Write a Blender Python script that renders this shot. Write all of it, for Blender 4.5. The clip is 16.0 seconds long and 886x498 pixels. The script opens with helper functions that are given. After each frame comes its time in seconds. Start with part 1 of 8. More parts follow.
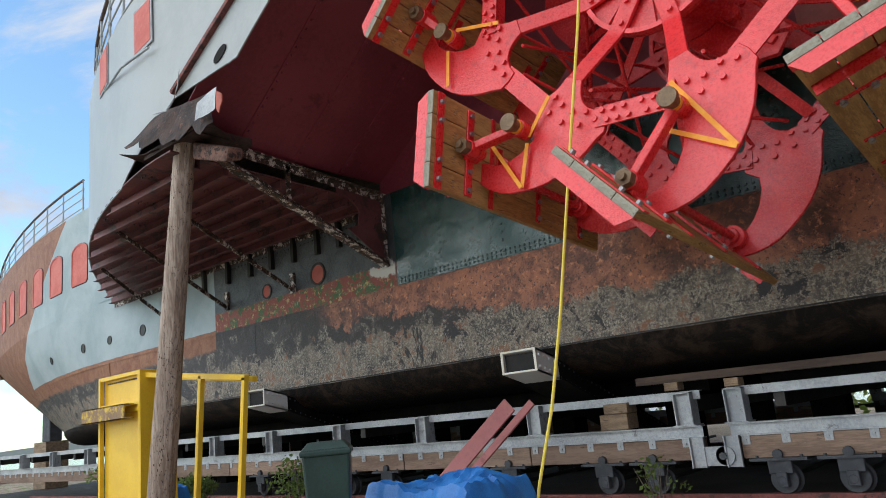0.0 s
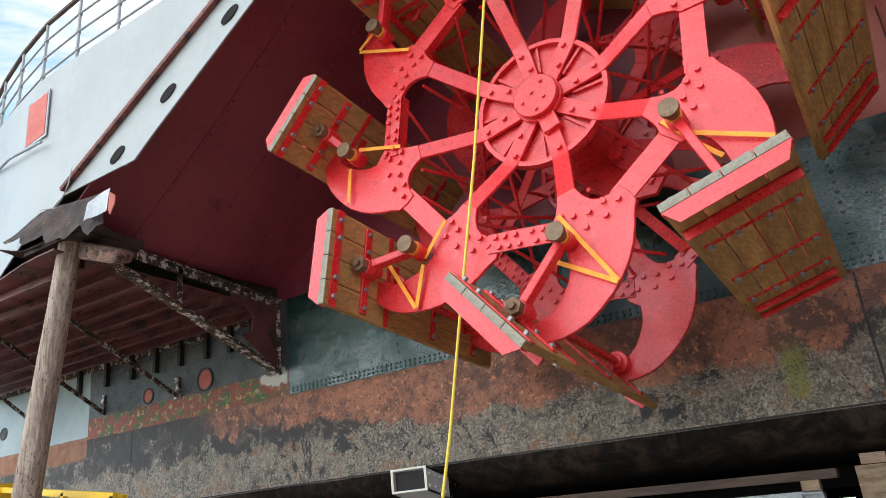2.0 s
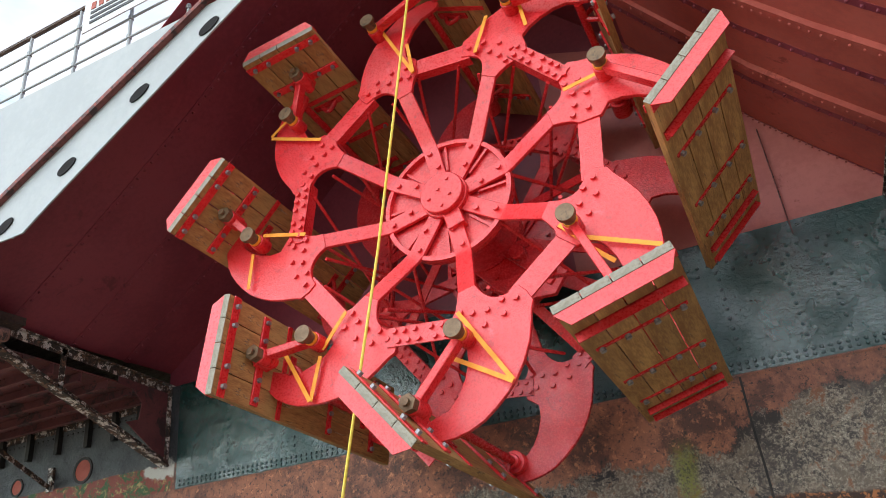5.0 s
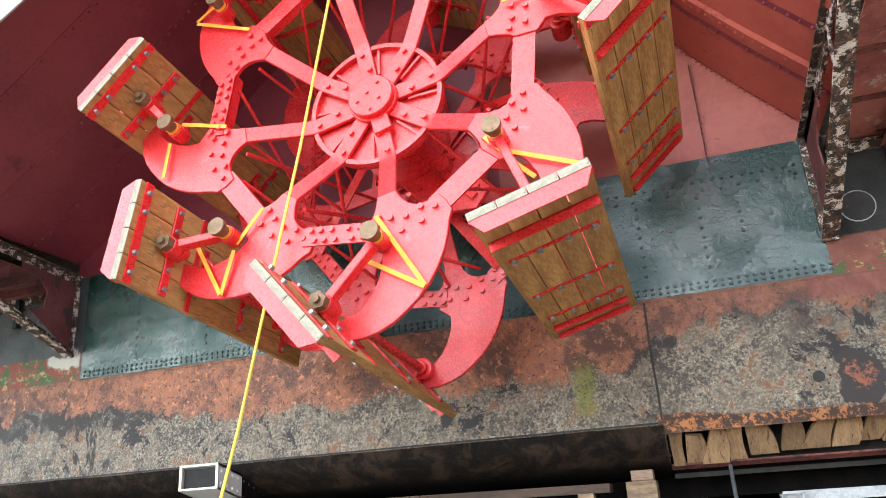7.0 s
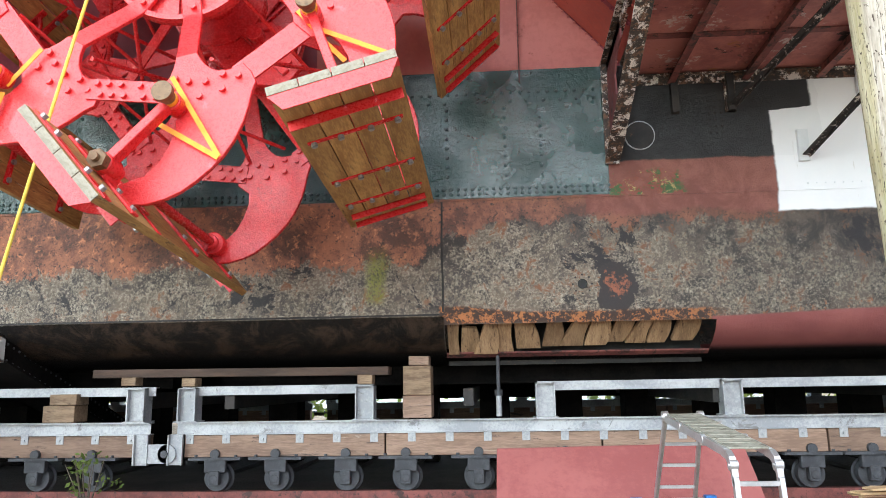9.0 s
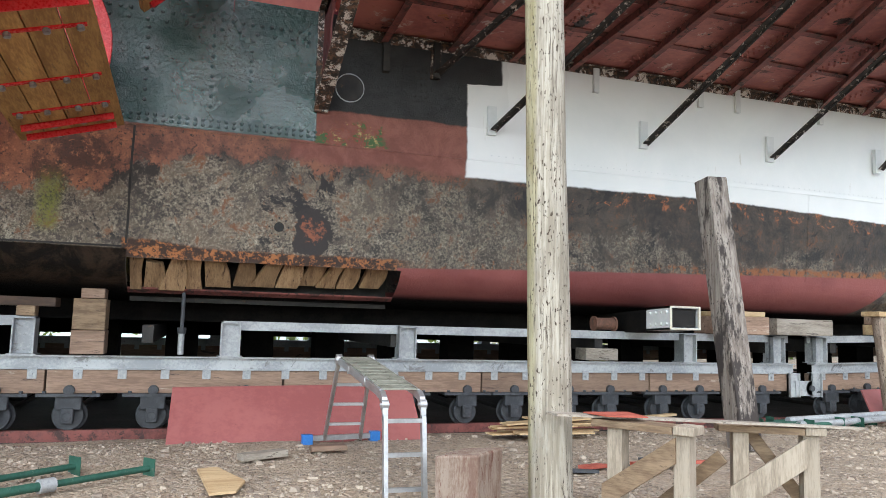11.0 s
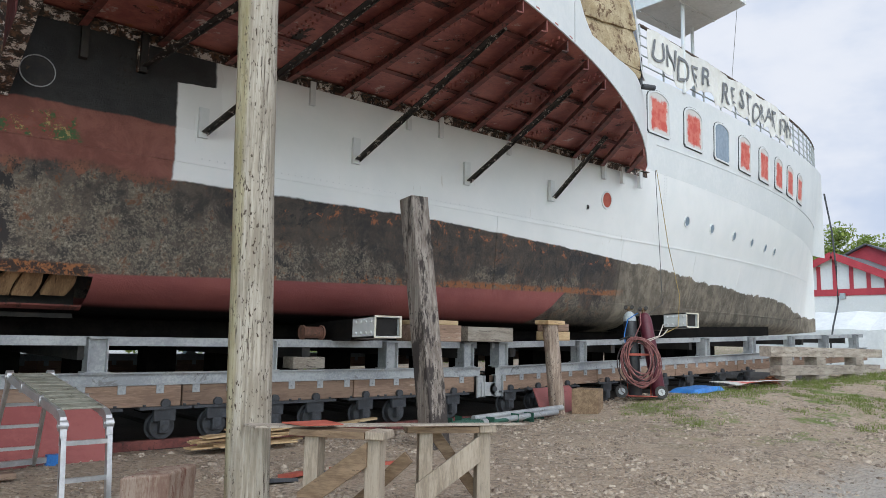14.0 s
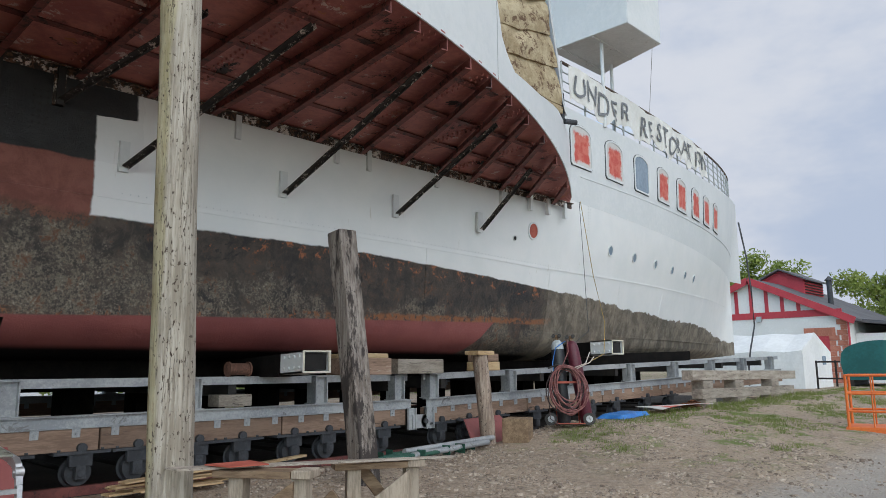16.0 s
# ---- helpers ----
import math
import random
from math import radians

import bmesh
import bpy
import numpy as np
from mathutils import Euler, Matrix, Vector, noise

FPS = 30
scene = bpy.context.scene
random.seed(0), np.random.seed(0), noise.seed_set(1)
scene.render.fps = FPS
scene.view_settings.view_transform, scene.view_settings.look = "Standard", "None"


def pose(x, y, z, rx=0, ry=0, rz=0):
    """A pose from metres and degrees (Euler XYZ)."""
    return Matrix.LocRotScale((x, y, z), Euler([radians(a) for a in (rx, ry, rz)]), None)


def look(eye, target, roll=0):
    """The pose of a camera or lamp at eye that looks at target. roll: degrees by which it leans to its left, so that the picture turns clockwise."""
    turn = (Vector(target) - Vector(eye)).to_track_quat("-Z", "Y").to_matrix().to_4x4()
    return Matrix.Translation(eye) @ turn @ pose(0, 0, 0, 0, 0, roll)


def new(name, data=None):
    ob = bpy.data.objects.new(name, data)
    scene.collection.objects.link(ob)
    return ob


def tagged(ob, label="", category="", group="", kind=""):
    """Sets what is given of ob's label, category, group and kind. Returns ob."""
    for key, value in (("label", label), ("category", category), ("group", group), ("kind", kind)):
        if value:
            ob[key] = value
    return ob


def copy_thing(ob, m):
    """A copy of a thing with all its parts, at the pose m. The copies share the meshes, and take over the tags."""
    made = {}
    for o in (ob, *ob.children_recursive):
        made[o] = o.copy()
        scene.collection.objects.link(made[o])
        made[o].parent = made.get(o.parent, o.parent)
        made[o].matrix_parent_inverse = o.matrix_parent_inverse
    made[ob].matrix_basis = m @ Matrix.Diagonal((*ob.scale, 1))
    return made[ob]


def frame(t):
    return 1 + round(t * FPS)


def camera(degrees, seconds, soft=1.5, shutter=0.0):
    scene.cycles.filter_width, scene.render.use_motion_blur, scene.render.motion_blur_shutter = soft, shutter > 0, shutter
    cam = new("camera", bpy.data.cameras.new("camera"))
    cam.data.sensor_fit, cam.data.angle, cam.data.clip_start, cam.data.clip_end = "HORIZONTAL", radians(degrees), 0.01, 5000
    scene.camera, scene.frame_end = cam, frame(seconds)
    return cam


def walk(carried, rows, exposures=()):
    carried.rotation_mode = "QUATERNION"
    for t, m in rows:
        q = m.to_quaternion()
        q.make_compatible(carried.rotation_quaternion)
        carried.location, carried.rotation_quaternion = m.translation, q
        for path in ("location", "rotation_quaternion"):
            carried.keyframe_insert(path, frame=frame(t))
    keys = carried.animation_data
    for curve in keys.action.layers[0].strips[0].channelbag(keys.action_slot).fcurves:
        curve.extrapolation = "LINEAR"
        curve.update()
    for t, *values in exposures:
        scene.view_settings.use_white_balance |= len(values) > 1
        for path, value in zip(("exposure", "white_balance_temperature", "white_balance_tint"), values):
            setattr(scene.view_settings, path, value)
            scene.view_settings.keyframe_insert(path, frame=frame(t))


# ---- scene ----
cam = camera(62.66, 16.0, soft=0.5)
PATH = [
    (0.0, -0.0208, -0.0131, 1.2110, 102.823, 5.733, 41.015),
    (0.5, 0.0117, -0.0353, 1.2528, 103.795, 5.418, 39.198),
    (1.0, 0.0435, -0.0480, 1.2968, 105.380, 5.393, 37.221),
    (1.5, 0.0797, -0.0489, 1.3438, 107.436, 5.579, 35.052),
    (2.0, 0.1170, -0.0427, 1.3880, 109.717, 5.653, 32.990),
    (2.5, 0.1412, -0.0397, 1.4282, 111.930, 5.753, 31.269),
    (3.0, 0.1648, -0.0360, 1.4594, 114.104, 5.966, 29.813),
    (3.5, 0.1876, -0.0281, 1.4736, 116.106, 6.153, 28.534),
    (6.0, 0.2904, 0.1019, 1.3691, 114.591, 4.687, 23.555),
    (6.5, 0.3015, 0.1262, 1.3250, 112.053, 4.137, 21.635),
    (7.0, 0.3161, 0.1499, 1.2721, 109.444, 3.590, 19.303),
    (7.5, 0.3426, 0.1619, 1.2241, 106.779, 3.017, 16.250),
    (8.0, 0.3902, 0.1620, 1.1954, 104.391, 2.464, 12.624),
    (10.3, 0.7070, 0.0581, 1.2011, 96.919, -1.089, -9.752),
    (10.5, 0.7238, 0.0460, 1.2041, 96.591, -1.275, -12.197),
    (11.0, 0.7473, 0.0104, 1.2175, 95.927, -1.571, -18.430),
    (11.5, 0.7643, -0.0248, 1.2256, 95.607, -1.738, -24.180),
    (12.0, 0.7655, -0.0558, 1.2257, 95.617, -1.791, -29.132),
    (12.5, 0.7627, -0.0803, 1.2319, 95.759, -1.673, -33.564),
    (13.0, 0.7664, -0.0929, 1.2345, 95.966, -1.443, -36.739),
    (13.5, 0.7666, -0.1075, 1.2418, 96.289, -1.278, -38.658),
    (14.0, 0.7632, -0.1301, 1.2523, 96.949, -1.088, -40.503),
    (14.5, 0.7540, -0.1584, 1.2621, 97.832, -0.710, -42.479),
    (15.0, 0.7483, -0.1777, 1.2686, 98.755, -0.126, -44.035),
    (15.5, 0.7489, -0.1911, 1.2751, 99.253, 0.266, -45.062),
    (16.0, 0.7510, -0.2066, 1.2758, 99.352, 0.387, -45.706),
]
EXPOSURES = [(0.0, 0.27), (1.5, 0.62), (2.5, 0.86), (3.5, 0.74), (6.0, 1.15), (7.0, 1.8), (8.2, 1.62), (10.5, 1.4), (11.0, 1.15), (11.5, 0.72), (12.5, 0.55), (13.0, 0.5), (15.0, 0.24), (16.0, 0.1)]
walk(cam, [(t, pose(x, y, z, rx, ry, rz)) for t, x, y, z, rx, ry, rz in PATH], EXPOSURES)


# ---- node helper ----
class Net:
    """A small writer of node trees."""

    def __init__(self, tree):
        self.t = tree
        self.n = tree.nodes
        self.l = tree.links

    def add(self, kind):
        return self.n.new(kind)

    def put(self, socket, value):
        if isinstance(value, bpy.types.NodeSocket):
            self.l.new(value, socket)
        elif isinstance(value, (tuple, list)) and len(value) == 3 and socket.type == "RGBA":
            socket.default_value = (*value, 1)
        else:
            socket.default_value = value

    def math(self, op, a, b=0.0, c=0.0, clamp=False):
        node = self.add("ShaderNodeMath")
        node.operation, node.use_clamp = op, clamp
        for s, v in zip(node.inputs, (a, b, c)):
            self.put(s, v)
        return node.outputs[0]

    def mix(self, fac, a, b, blend="MIX"):
        node = self.add("ShaderNodeMix")
        node.data_type, node.blend_type = "RGBA", blend
        self.put(node.inputs[0], fac)
        self.put(node.inputs[6], a)
        self.put(node.inputs[7], b)
        return node.outputs[2]

    def noise(self, where, scale, detail=4.0, rough=0.6, distortion=0.0):
        node = self.add("ShaderNodeTexNoise")
        self.put(node.inputs["Vector"], where)
        self.put(node.inputs["Scale"], scale)
        self.put(node.inputs["Detail"], detail)
        self.put(node.inputs["Roughness"], rough)
        self.put(node.inputs["Distortion"], distortion)
        return node.outputs[0]

    def voronoi(self, where, scale, feature="F1"):
        node = self.add("ShaderNodeTexVoronoi")
        node.feature = feature
        self.put(node.inputs["Vector"], where)
        self.put(node.inputs["Scale"], scale)
        return node.outputs[0]

    def span(self, v, a, b, smooth=True):
        node = self.add("ShaderNodeMapRange")
        node.interpolation_type = "SMOOTHSTEP" if smooth else "LINEAR"
        self.put(node.inputs[0], v)
        node.inputs[1].default_value, node.inputs[2].default_value = a, b
        return node.outputs[0]

    def place(self):
        return self.add("ShaderNodeNewGeometry").outputs["Position"]

    def own(self):
        return self.add("ShaderNodeTexCoord").outputs["Object"]

    def split(self, v):
        node = self.add("ShaderNodeSeparateXYZ")
        self.put(node.inputs[0], v)
        return node.outputs

    def stretch(self, v, x, y, z):
        node = self.add("ShaderNodeMapping")
        self.put(node.inputs[0], v)
        node.inputs["Scale"].default_value = (x, y, z)
        return node.outputs[0]

    def bump(self, height, strength, distance=0.02):
        node = self.add("ShaderNodeBump")
        self.put(node.inputs["Height"], height)
        node.inputs["Strength"].default_value = strength
        node.inputs["Distance"].default_value = distance
        return node.outputs[0]


def begin(name):
    m = bpy.data.materials.new(name)
    m.use_nodes = True
    g = Net(m.node_tree)
    b = m.node_tree.nodes["Principled BSDF"]
    return m, g, b


def surface(name, a, b2, wear=None, scale=3.0, fine=40.0, rough=(0.5, 0.75), metal=0.0, bump=0.3, depth=0.01, amount=0.55, stretch=None, own=True, coat=0.0, vary=0.0, more=()):
    """Two tones mixed by broad and fine noise, with patches of wear."""
    m, g, p = begin(name)
    where = g.own() if own else g.place()
    if stretch:
        where = g.stretch(where, *stretch)
    big = g.noise(where, scale, 5.0, 0.65)
    small = g.noise(where, fine, 4.0, 0.7)
    tone = g.math("ADD", g.math("MULTIPLY", big, 0.6), g.math("MULTIPLY", small, 0.4))
    col = g.mix(g.span(tone, 0.40, 0.60), a, b2)
    if wear:
        spot = g.noise(where, scale * 2.3, 8.0, 0.75, 0.4)
        spot = g.math("ADD", spot, g.math("MULTIPLY", small, 0.12))
        col = g.mix(g.span(spot, amount + 0.06, amount + 0.13), col, wear)
    for colour, size, limit in more:
        spot = g.math("ADD", g.noise(where, size, 8.0, 0.75, 0.3), g.math("MULTIPLY", small, 0.15))
        col = g.mix(g.span(spot, limit, limit + 0.05), col, colour)
    if vary:
        rnd = g.add("ShaderNodeObjectInfo").outputs["Random"]
        node = g.add("ShaderNodeHueSaturation")
        g.put(node.inputs["Value"], g.math("ADD", 1.0 - vary, g.math("MULTIPLY", rnd, 2 * vary)))
        g.put(node.inputs["Color"], col)
        col = node.outputs[0]
    g.put(p.inputs["Base Color"], col)
    r = g.add("ShaderNodeMapRange")
    g.put(r.inputs[0], small)
    r.inputs[1].default_value, r.inputs[2].default_value = 0.3, 0.7
    r.inputs[3].default_value, r.inputs[4].default_value = rough
    g.put(p.inputs["Roughness"], r.outputs[0])
    p.inputs["Metallic"].default_value = metal
    p.inputs["Coat Weight"].default_value = coat
    p.inputs["Coat Roughness"].default_value = 0.2
    g.put(p.inputs["Normal"], g.bump(tone, bump, depth))
    return m


# ---- world and light ----
SUN_UP, SUN_ROUND = 36.0, 208.0
world = bpy.data.worlds.new("world")
scene.world = world
world.use_nodes = True
wn = Net(world.node_tree)
sky = wn.add("ShaderNodeTexSky")
sky.sky_type, sky.sun_disc = "NISHITA", False
sky.sun_elevation, sky.sun_rotation = radians(SUN_UP), radians(SUN_ROUND)
sky.air_density, sky.dust_density = 1.0, 0.5
way = wn.add("ShaderNodeTexCoord").outputs["Generated"]
wx, wy, wz = wn.split(way)
flat = wn.stretch(way, 1.0, 1.0, 2.2)
cloud = wn.noise(flat, 2.6, 9.0, 0.62, 0.35)
cloud = wn.math("ADD", cloud, wn.math("MULTIPLY", wn.math("ADD", wx, wn.math("MAXIMUM", wx, 0.0)), 0.10))
cloud = wn.math("ADD", cloud, wn.math("MULTIPLY", wn.span(wz, 0.16, 0.0), 0.03))
cloud = wn.math("ADD", cloud, wn.math("MULTIPLY", wn.span(wz, 0.50, 0.64), 0.2))
cover = wn.span(cloud, 0.40, 0.54)
grey = wn.noise(flat, 1.9, 6.0, 0.6)
tone = wn.mix(wn.span(grey, 0.40, 0.62), (4.75, 5.0, 5.55), (3.35, 3.9, 4.95))
blue = wn.mix(1.0, sky.outputs[0], (1.45, 1.75, 1.8), "MULTIPLY")
sky_mix = wn.mix(cover, blue, tone)
background = world.node_tree.nodes["Background"]
wn.put(background.inputs[0], sky_mix)
background.inputs[1].default_value = 0.13

sun = new("sun", bpy.data.lights.new("sun", "SUN"))
sun.data.energy, sun.data.angle, sun.data.color = 1.75, radians(85), (1.0, 0.975, 0.945)
up, rnd_ = radians(SUN_UP), radians(SUN_ROUND)
sun_way = Vector((math.sin(rnd_) * math.cos(up), math.cos(rnd_) * math.cos(up), math.sin(up)))
sun.matrix_world = look(sun_way * 60, (0, 0, 0))


# ---- mesh helpers ----
class Mesh:
    """Collects faces for one mesh."""

    def __init__(self):
        self.v, self.f, self.soft = [], [], []

    def face(self, pts, soft=False):
        k = len(self.v)
        self.v += [tuple(p) for p in pts]
        self.f.append(tuple(range(k, k + len(pts))))
        self.soft.append(soft)

    def hull8(self, c):
        """A block from eight corners: four below (counter-clockwise from above), four above."""
        k = len(self.v)
        self.v += [tuple(p) for p in c]
        for q in ((3, 2, 1, 0), (4, 5, 6, 7), (0, 1, 5, 4), (1, 2, 6, 5), (2, 3, 7, 6), (3, 0, 4, 7)):
            self.f.append(tuple(k + i for i in q))
            self.soft.append(False)
        return self

    def box(self, x0, x1, y0, y1, z0, z1):
        return self.hull8([(x0, y0, z0), (x1, y0, z0), (x1, y1, z0), (x0, y1, z0), (x0, y0, z1), (x1, y0, z1), (x1, y1, z1), (x0, y1, z1)])

    def beam(self, a, b, w, h, up=(0, 0, 1)):
        """A bar of width w and height h from a to b."""
        a, b = Vector(a), Vector(b)
        d = (b - a).normalized()
        s = d.cross(Vector(up))
        if s.length < 1e-4:
            s = d.cross(Vector((0, 1, 0)))
        s.normalize()
        u = s.cross(d)
        s, u = s * (w / 2), u * (h / 2)
        return self.hull8([a - s - u, a + s - u, b + s - u, b - s - u, a - s + u, a + s + u, b + s + u, b - s + u])

    def rod(self, a, b, r, n=8, r2=None, caps=True):
        a, b = Vector(a), Vector(b)
        r2 = r if r2 is None else r2
        d = (b - a).normalized()
        s = d.cross(Vector((0, 0, 1)))
        if s.length < 1e-3:
            s = d.cross(Vector((0, 1, 0)))
        s.normalize()
        u = s.cross(d)
        k = len(self.v)
        for p, q in ((a, r), (b, r2)):
            for i in range(n):
                w = 2 * math.pi * i / n
                self.v.append(tuple(p + (s * math.cos(w) + u * math.sin(w)) * q))
        for i in range(n):
            j = (i + 1) % n
            self.f.append((k + i, k + n + i, k + n + j, k + j))
            self.soft.append(n > 6)
        if caps:
            self.f += [tuple(k + i for i in range(n)), tuple(k + n + i for i in range(n - 1, -1, -1))]
            self.soft += [False, False]
        return self

    def tube(self, pts, r, n=6):
        """A bent round bar through the points."""
        pts = [Vector(p) for p in pts]
        k = len(self.v)
        for i, p in enumerate(pts):
            d = (pts[min(i + 1, len(pts) - 1)] - pts[max(i - 1, 0)]).normalized()
            s = d.cross(Vector((0.13, 0.05, 1)))
            s.normalize()
            u = s.cross(d)
            for j in range(n):
                w = 2 * math.pi * j / n
                self.v.append(tuple(p + (s * math.cos(w) + u * math.sin(w)) * r))
        for i in range(len(pts) - 1):
            for j in range(n):
                q = (j + 1) % n
                self.f.append((k + i * n + j, k + (i + 1) * n + j, k + (i + 1) * n + q, k + i * n + q))
                self.soft.append(True)
        e = k + (len(pts) - 1) * n
        self.f += [tuple(k + j for j in range(n)), tuple(e + j for j in range(n - 1, -1, -1))]
        self.soft += [False, False]
        return self

    def prism(self, outline, place, a, b):
        """A flat outline of (u, v) pairs pushed from a to b; place(u, v, w) gives the point."""
        n = len(outline)
        k = len(self.v)
        self.v += [tuple(place(u, v, a)) for u, v in outline] + [tuple(place(u, v, b)) for u, v in outline]
        self.f += [tuple(k + i for i in range(n)), tuple(k + n + i for i in range(n - 1, -1, -1))]
        self.soft += [False, False]
        for i in range(n):
            j = (i + 1) % n
            self.f.append((k + i, k + n + i, k + n + j, k + j))
            self.soft.append(False)
        return self

    def sheet(self, rows, thick=0.0, away=None, soft=True):
        """A skin through rows of points; with a thickness it is closed by a second skin pushed along away."""
        m, n = len(rows), len(rows[0])
        k = len(self.v)
        for r in rows:
            self.v += [tuple(p) for p in r]
        for i in range(m - 1):
            for j in range(n - 1):
                q = k + i * n + j
                self.f.append((q, q + 1, q + n + 1, q + n))
                self.soft.append(soft)
        if thick:
            k2 = len(self.v)
            off = Vector(away) * thick
            for r in rows:
                self.v += [tuple(Vector(p) + off) for p in r]
            for i in range(m - 1):
                for j in range(n - 1):
                    q = k2 + i * n + j
                    self.f.append((q + n, q + n + 1, q + 1, q))
                    self.soft.append(soft)
            rim = [j for j in range(n)] + [i * n + n - 1 for i in range(1, m)] + [(m - 1) * n + j for j in range(n - 2, -1, -1)] + [i * n for i in range(m - 2, 0, -1)]
            for i in range(len(rim)):
                a, b = rim[i], rim[(i + 1) % len(rim)]
                self.f.append((k + b, k + a, k2 + a, k2 + b))
                self.soft.append(False)
        return self

    def data(self, name, mat):
        me = bpy.data.meshes.new(name)
        me.from_pydata(self.v, [], self.f)
        bm = bmesh.new()
        bm.from_mesh(me)
        bmesh.ops.recalc_face_normals(bm, faces=bm.faces)
        bm.to_mesh(me)
        bm.free()
        if any(self.soft):
            me.polygons.foreach_set("use_smooth", [True] * len(self.f))
            me.set_sharp_from_angle(angle=radians(32))
        if mat:
            me.materials.append(mat)
        return me


def part(name, mesh, mat, parent=None, label="", bevel=0.0):
    data = mesh if isinstance(mesh, bpy.types.Mesh) else mesh.data(name, mat)
    ob = new(name, data)
    if parent:
        ob.parent = parent
    if label:
        tagged(ob, label)
    if bevel:
        mod = ob.modifiers.new("bevel", "BEVEL")
        mod.width, mod.segments, mod.limit_method, mod.angle_limit = bevel, 2, "ANGLE", radians(40)
    return ob


def thing(name, label, category, at=None, group="", kind=""):
    ob = new(name)
    ob.empty_display_size = 0.2
    if at is not None:
        ob.matrix_world = at
    return tagged(ob, label, category, group, kind)


# ---- materials ----
M_RED = surface("red_paint", (0.66, 0.018, 0.022), (0.82, 0.036, 0.042), (0.54, 0.012, 0.016), 1.6, 44.0, (0.20, 0.40), 0.0, 0.9, 0.014, 0.58, coat=0.28, more=(((0.46, 0.014, 0.018), 5.0, 0.67), ((0.80, 0.10, 0.11), 3.0, 0.70), ((0.20, 0.02, 0.02), 16.0, 0.755)))
M_RED_DARK = surface("red_paint_worn", (0.56, 0.016, 0.020), (0.74, 0.03, 0.034), (0.42, 0.012, 0.015), 3.0, 44.0, (0.16, 0.36), 0.0, 0.9, 0.018, 0.58, coat=0.32)
M_WOOD = surface("float_timber", (0.30, 0.15, 0.048), (0.54, 0.32, 0.115), (0.11, 0.055, 0.024), 2.2, 22.0, (0.55, 0.8), 0.0, 0.6, 0.01, 0.58, (3.0, 0.5, 3.0), vary=0.16, more=(((0.05, 0.03, 0.018), 9.0, 0.72), ((0.50, 0.40, 0.25), 5.0, 0.70)))
M_END = surface("end_grain", (0.34, 0.315, 0.25), (0.21, 0.19, 0.14), (0.10, 0.085, 0.06), 6.0, 60.0, (0.7, 0.9), 0.0, 0.6, 0.008, 0.60)
M_BRASS = surface("bronze_cap", (0.14, 0.085, 0.042), (0.22, 0.14, 0.075), (0.07, 0.048, 0.03), 9.0, 60.0, (0.45, 0.65), 0.25, 0.3, 0.003)
M_BOLT = surface("galvanised_bolt", (0.22, 0.22, 0.225), (0.36, 0.36, 0.36), None, 12.0, 60.0, (0.35, 0.6), 0.6, 0.2, 0.003)
M_STRAP = surface("orange_strap", (0.85, 0.30, 0.02), (0.95, 0.42, 0.05), None, 8.0, 90.0, (0.6, 0.8), 0.0, 0.3, 0.002)
M_MAROON = surface("maroon_plate", (0.205, 0.032, 0.050), (0.27, 0.050, 0.070), (0.165, 0.028, 0.042), 0.8, 16.0, (0.38, 0.58), 0.0, 0.3, 0.01, 0.60, own=False)
M_PRIMER = surface("red_primer_plate", (0.26, 0.072, 0.070), (0.33, 0.105, 0.098), (0.2, 0.055, 0.05), 0.9, 14.0, (0.5, 0.7), 0.0, 0.3, 0.008, 0.60, own=False)
M_OXIDE_PLATE = surface("oxide_red_plate", (0.40, 0.080, 0.058), (0.50, 0.115, 0.085), (0.30, 0.06, 0.045), 0.9, 14.0, (0.45, 0.65), 0.0, 0.3, 0.008, 0.60, own=False)
# near-black patches here put some of the overhang's shade into the colour
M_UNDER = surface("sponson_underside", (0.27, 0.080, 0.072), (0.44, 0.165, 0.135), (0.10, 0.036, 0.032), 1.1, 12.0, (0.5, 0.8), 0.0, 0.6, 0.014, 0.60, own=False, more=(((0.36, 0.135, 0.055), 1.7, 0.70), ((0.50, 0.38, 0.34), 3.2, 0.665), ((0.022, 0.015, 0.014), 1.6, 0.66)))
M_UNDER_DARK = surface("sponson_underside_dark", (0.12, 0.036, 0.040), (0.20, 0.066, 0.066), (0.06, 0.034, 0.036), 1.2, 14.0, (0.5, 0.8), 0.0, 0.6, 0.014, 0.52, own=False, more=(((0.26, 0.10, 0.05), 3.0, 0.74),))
M_FLAKE = surface("flaking_black_steel", (0.020, 0.016, 0.014), (0.05, 0.036, 0.029), (0.16, 0.085, 0.05), 6.0, 50.0, (0.5, 0.85), 0.0, 0.9, 0.014, 0.50, own=False, more=(((0.66, 0.61, 0.56), 8.0, 0.595), ((0.012, 0.011, 0.010), 24.0, 0.70)))
M_RIB = surface("rusted_dark_rib", (0.12, 0.036, 0.032), (0.22, 0.07, 0.058), (0.05, 0.025, 0.022), 3.0, 24.0, (0.6, 0.85), 0.0, 0.6, 0.012, 0.52, own=False, more=(((0.30, 0.20, 0.17), 9.0, 0.73), ((0.30, 0.11, 0.05), 4.0, 0.74)))
M_STRUT = surface("black_strut_paint", (0.014, 0.012, 0.012), (0.034, 0.028, 0.026), (0.10, 0.055, 0.035), 5.0, 40.0, (0.5, 0.8), 0.0, 0.6, 0.01, 0.60, own=False, more=(((0.58, 0.52, 0.47), 11.0, 0.635),))
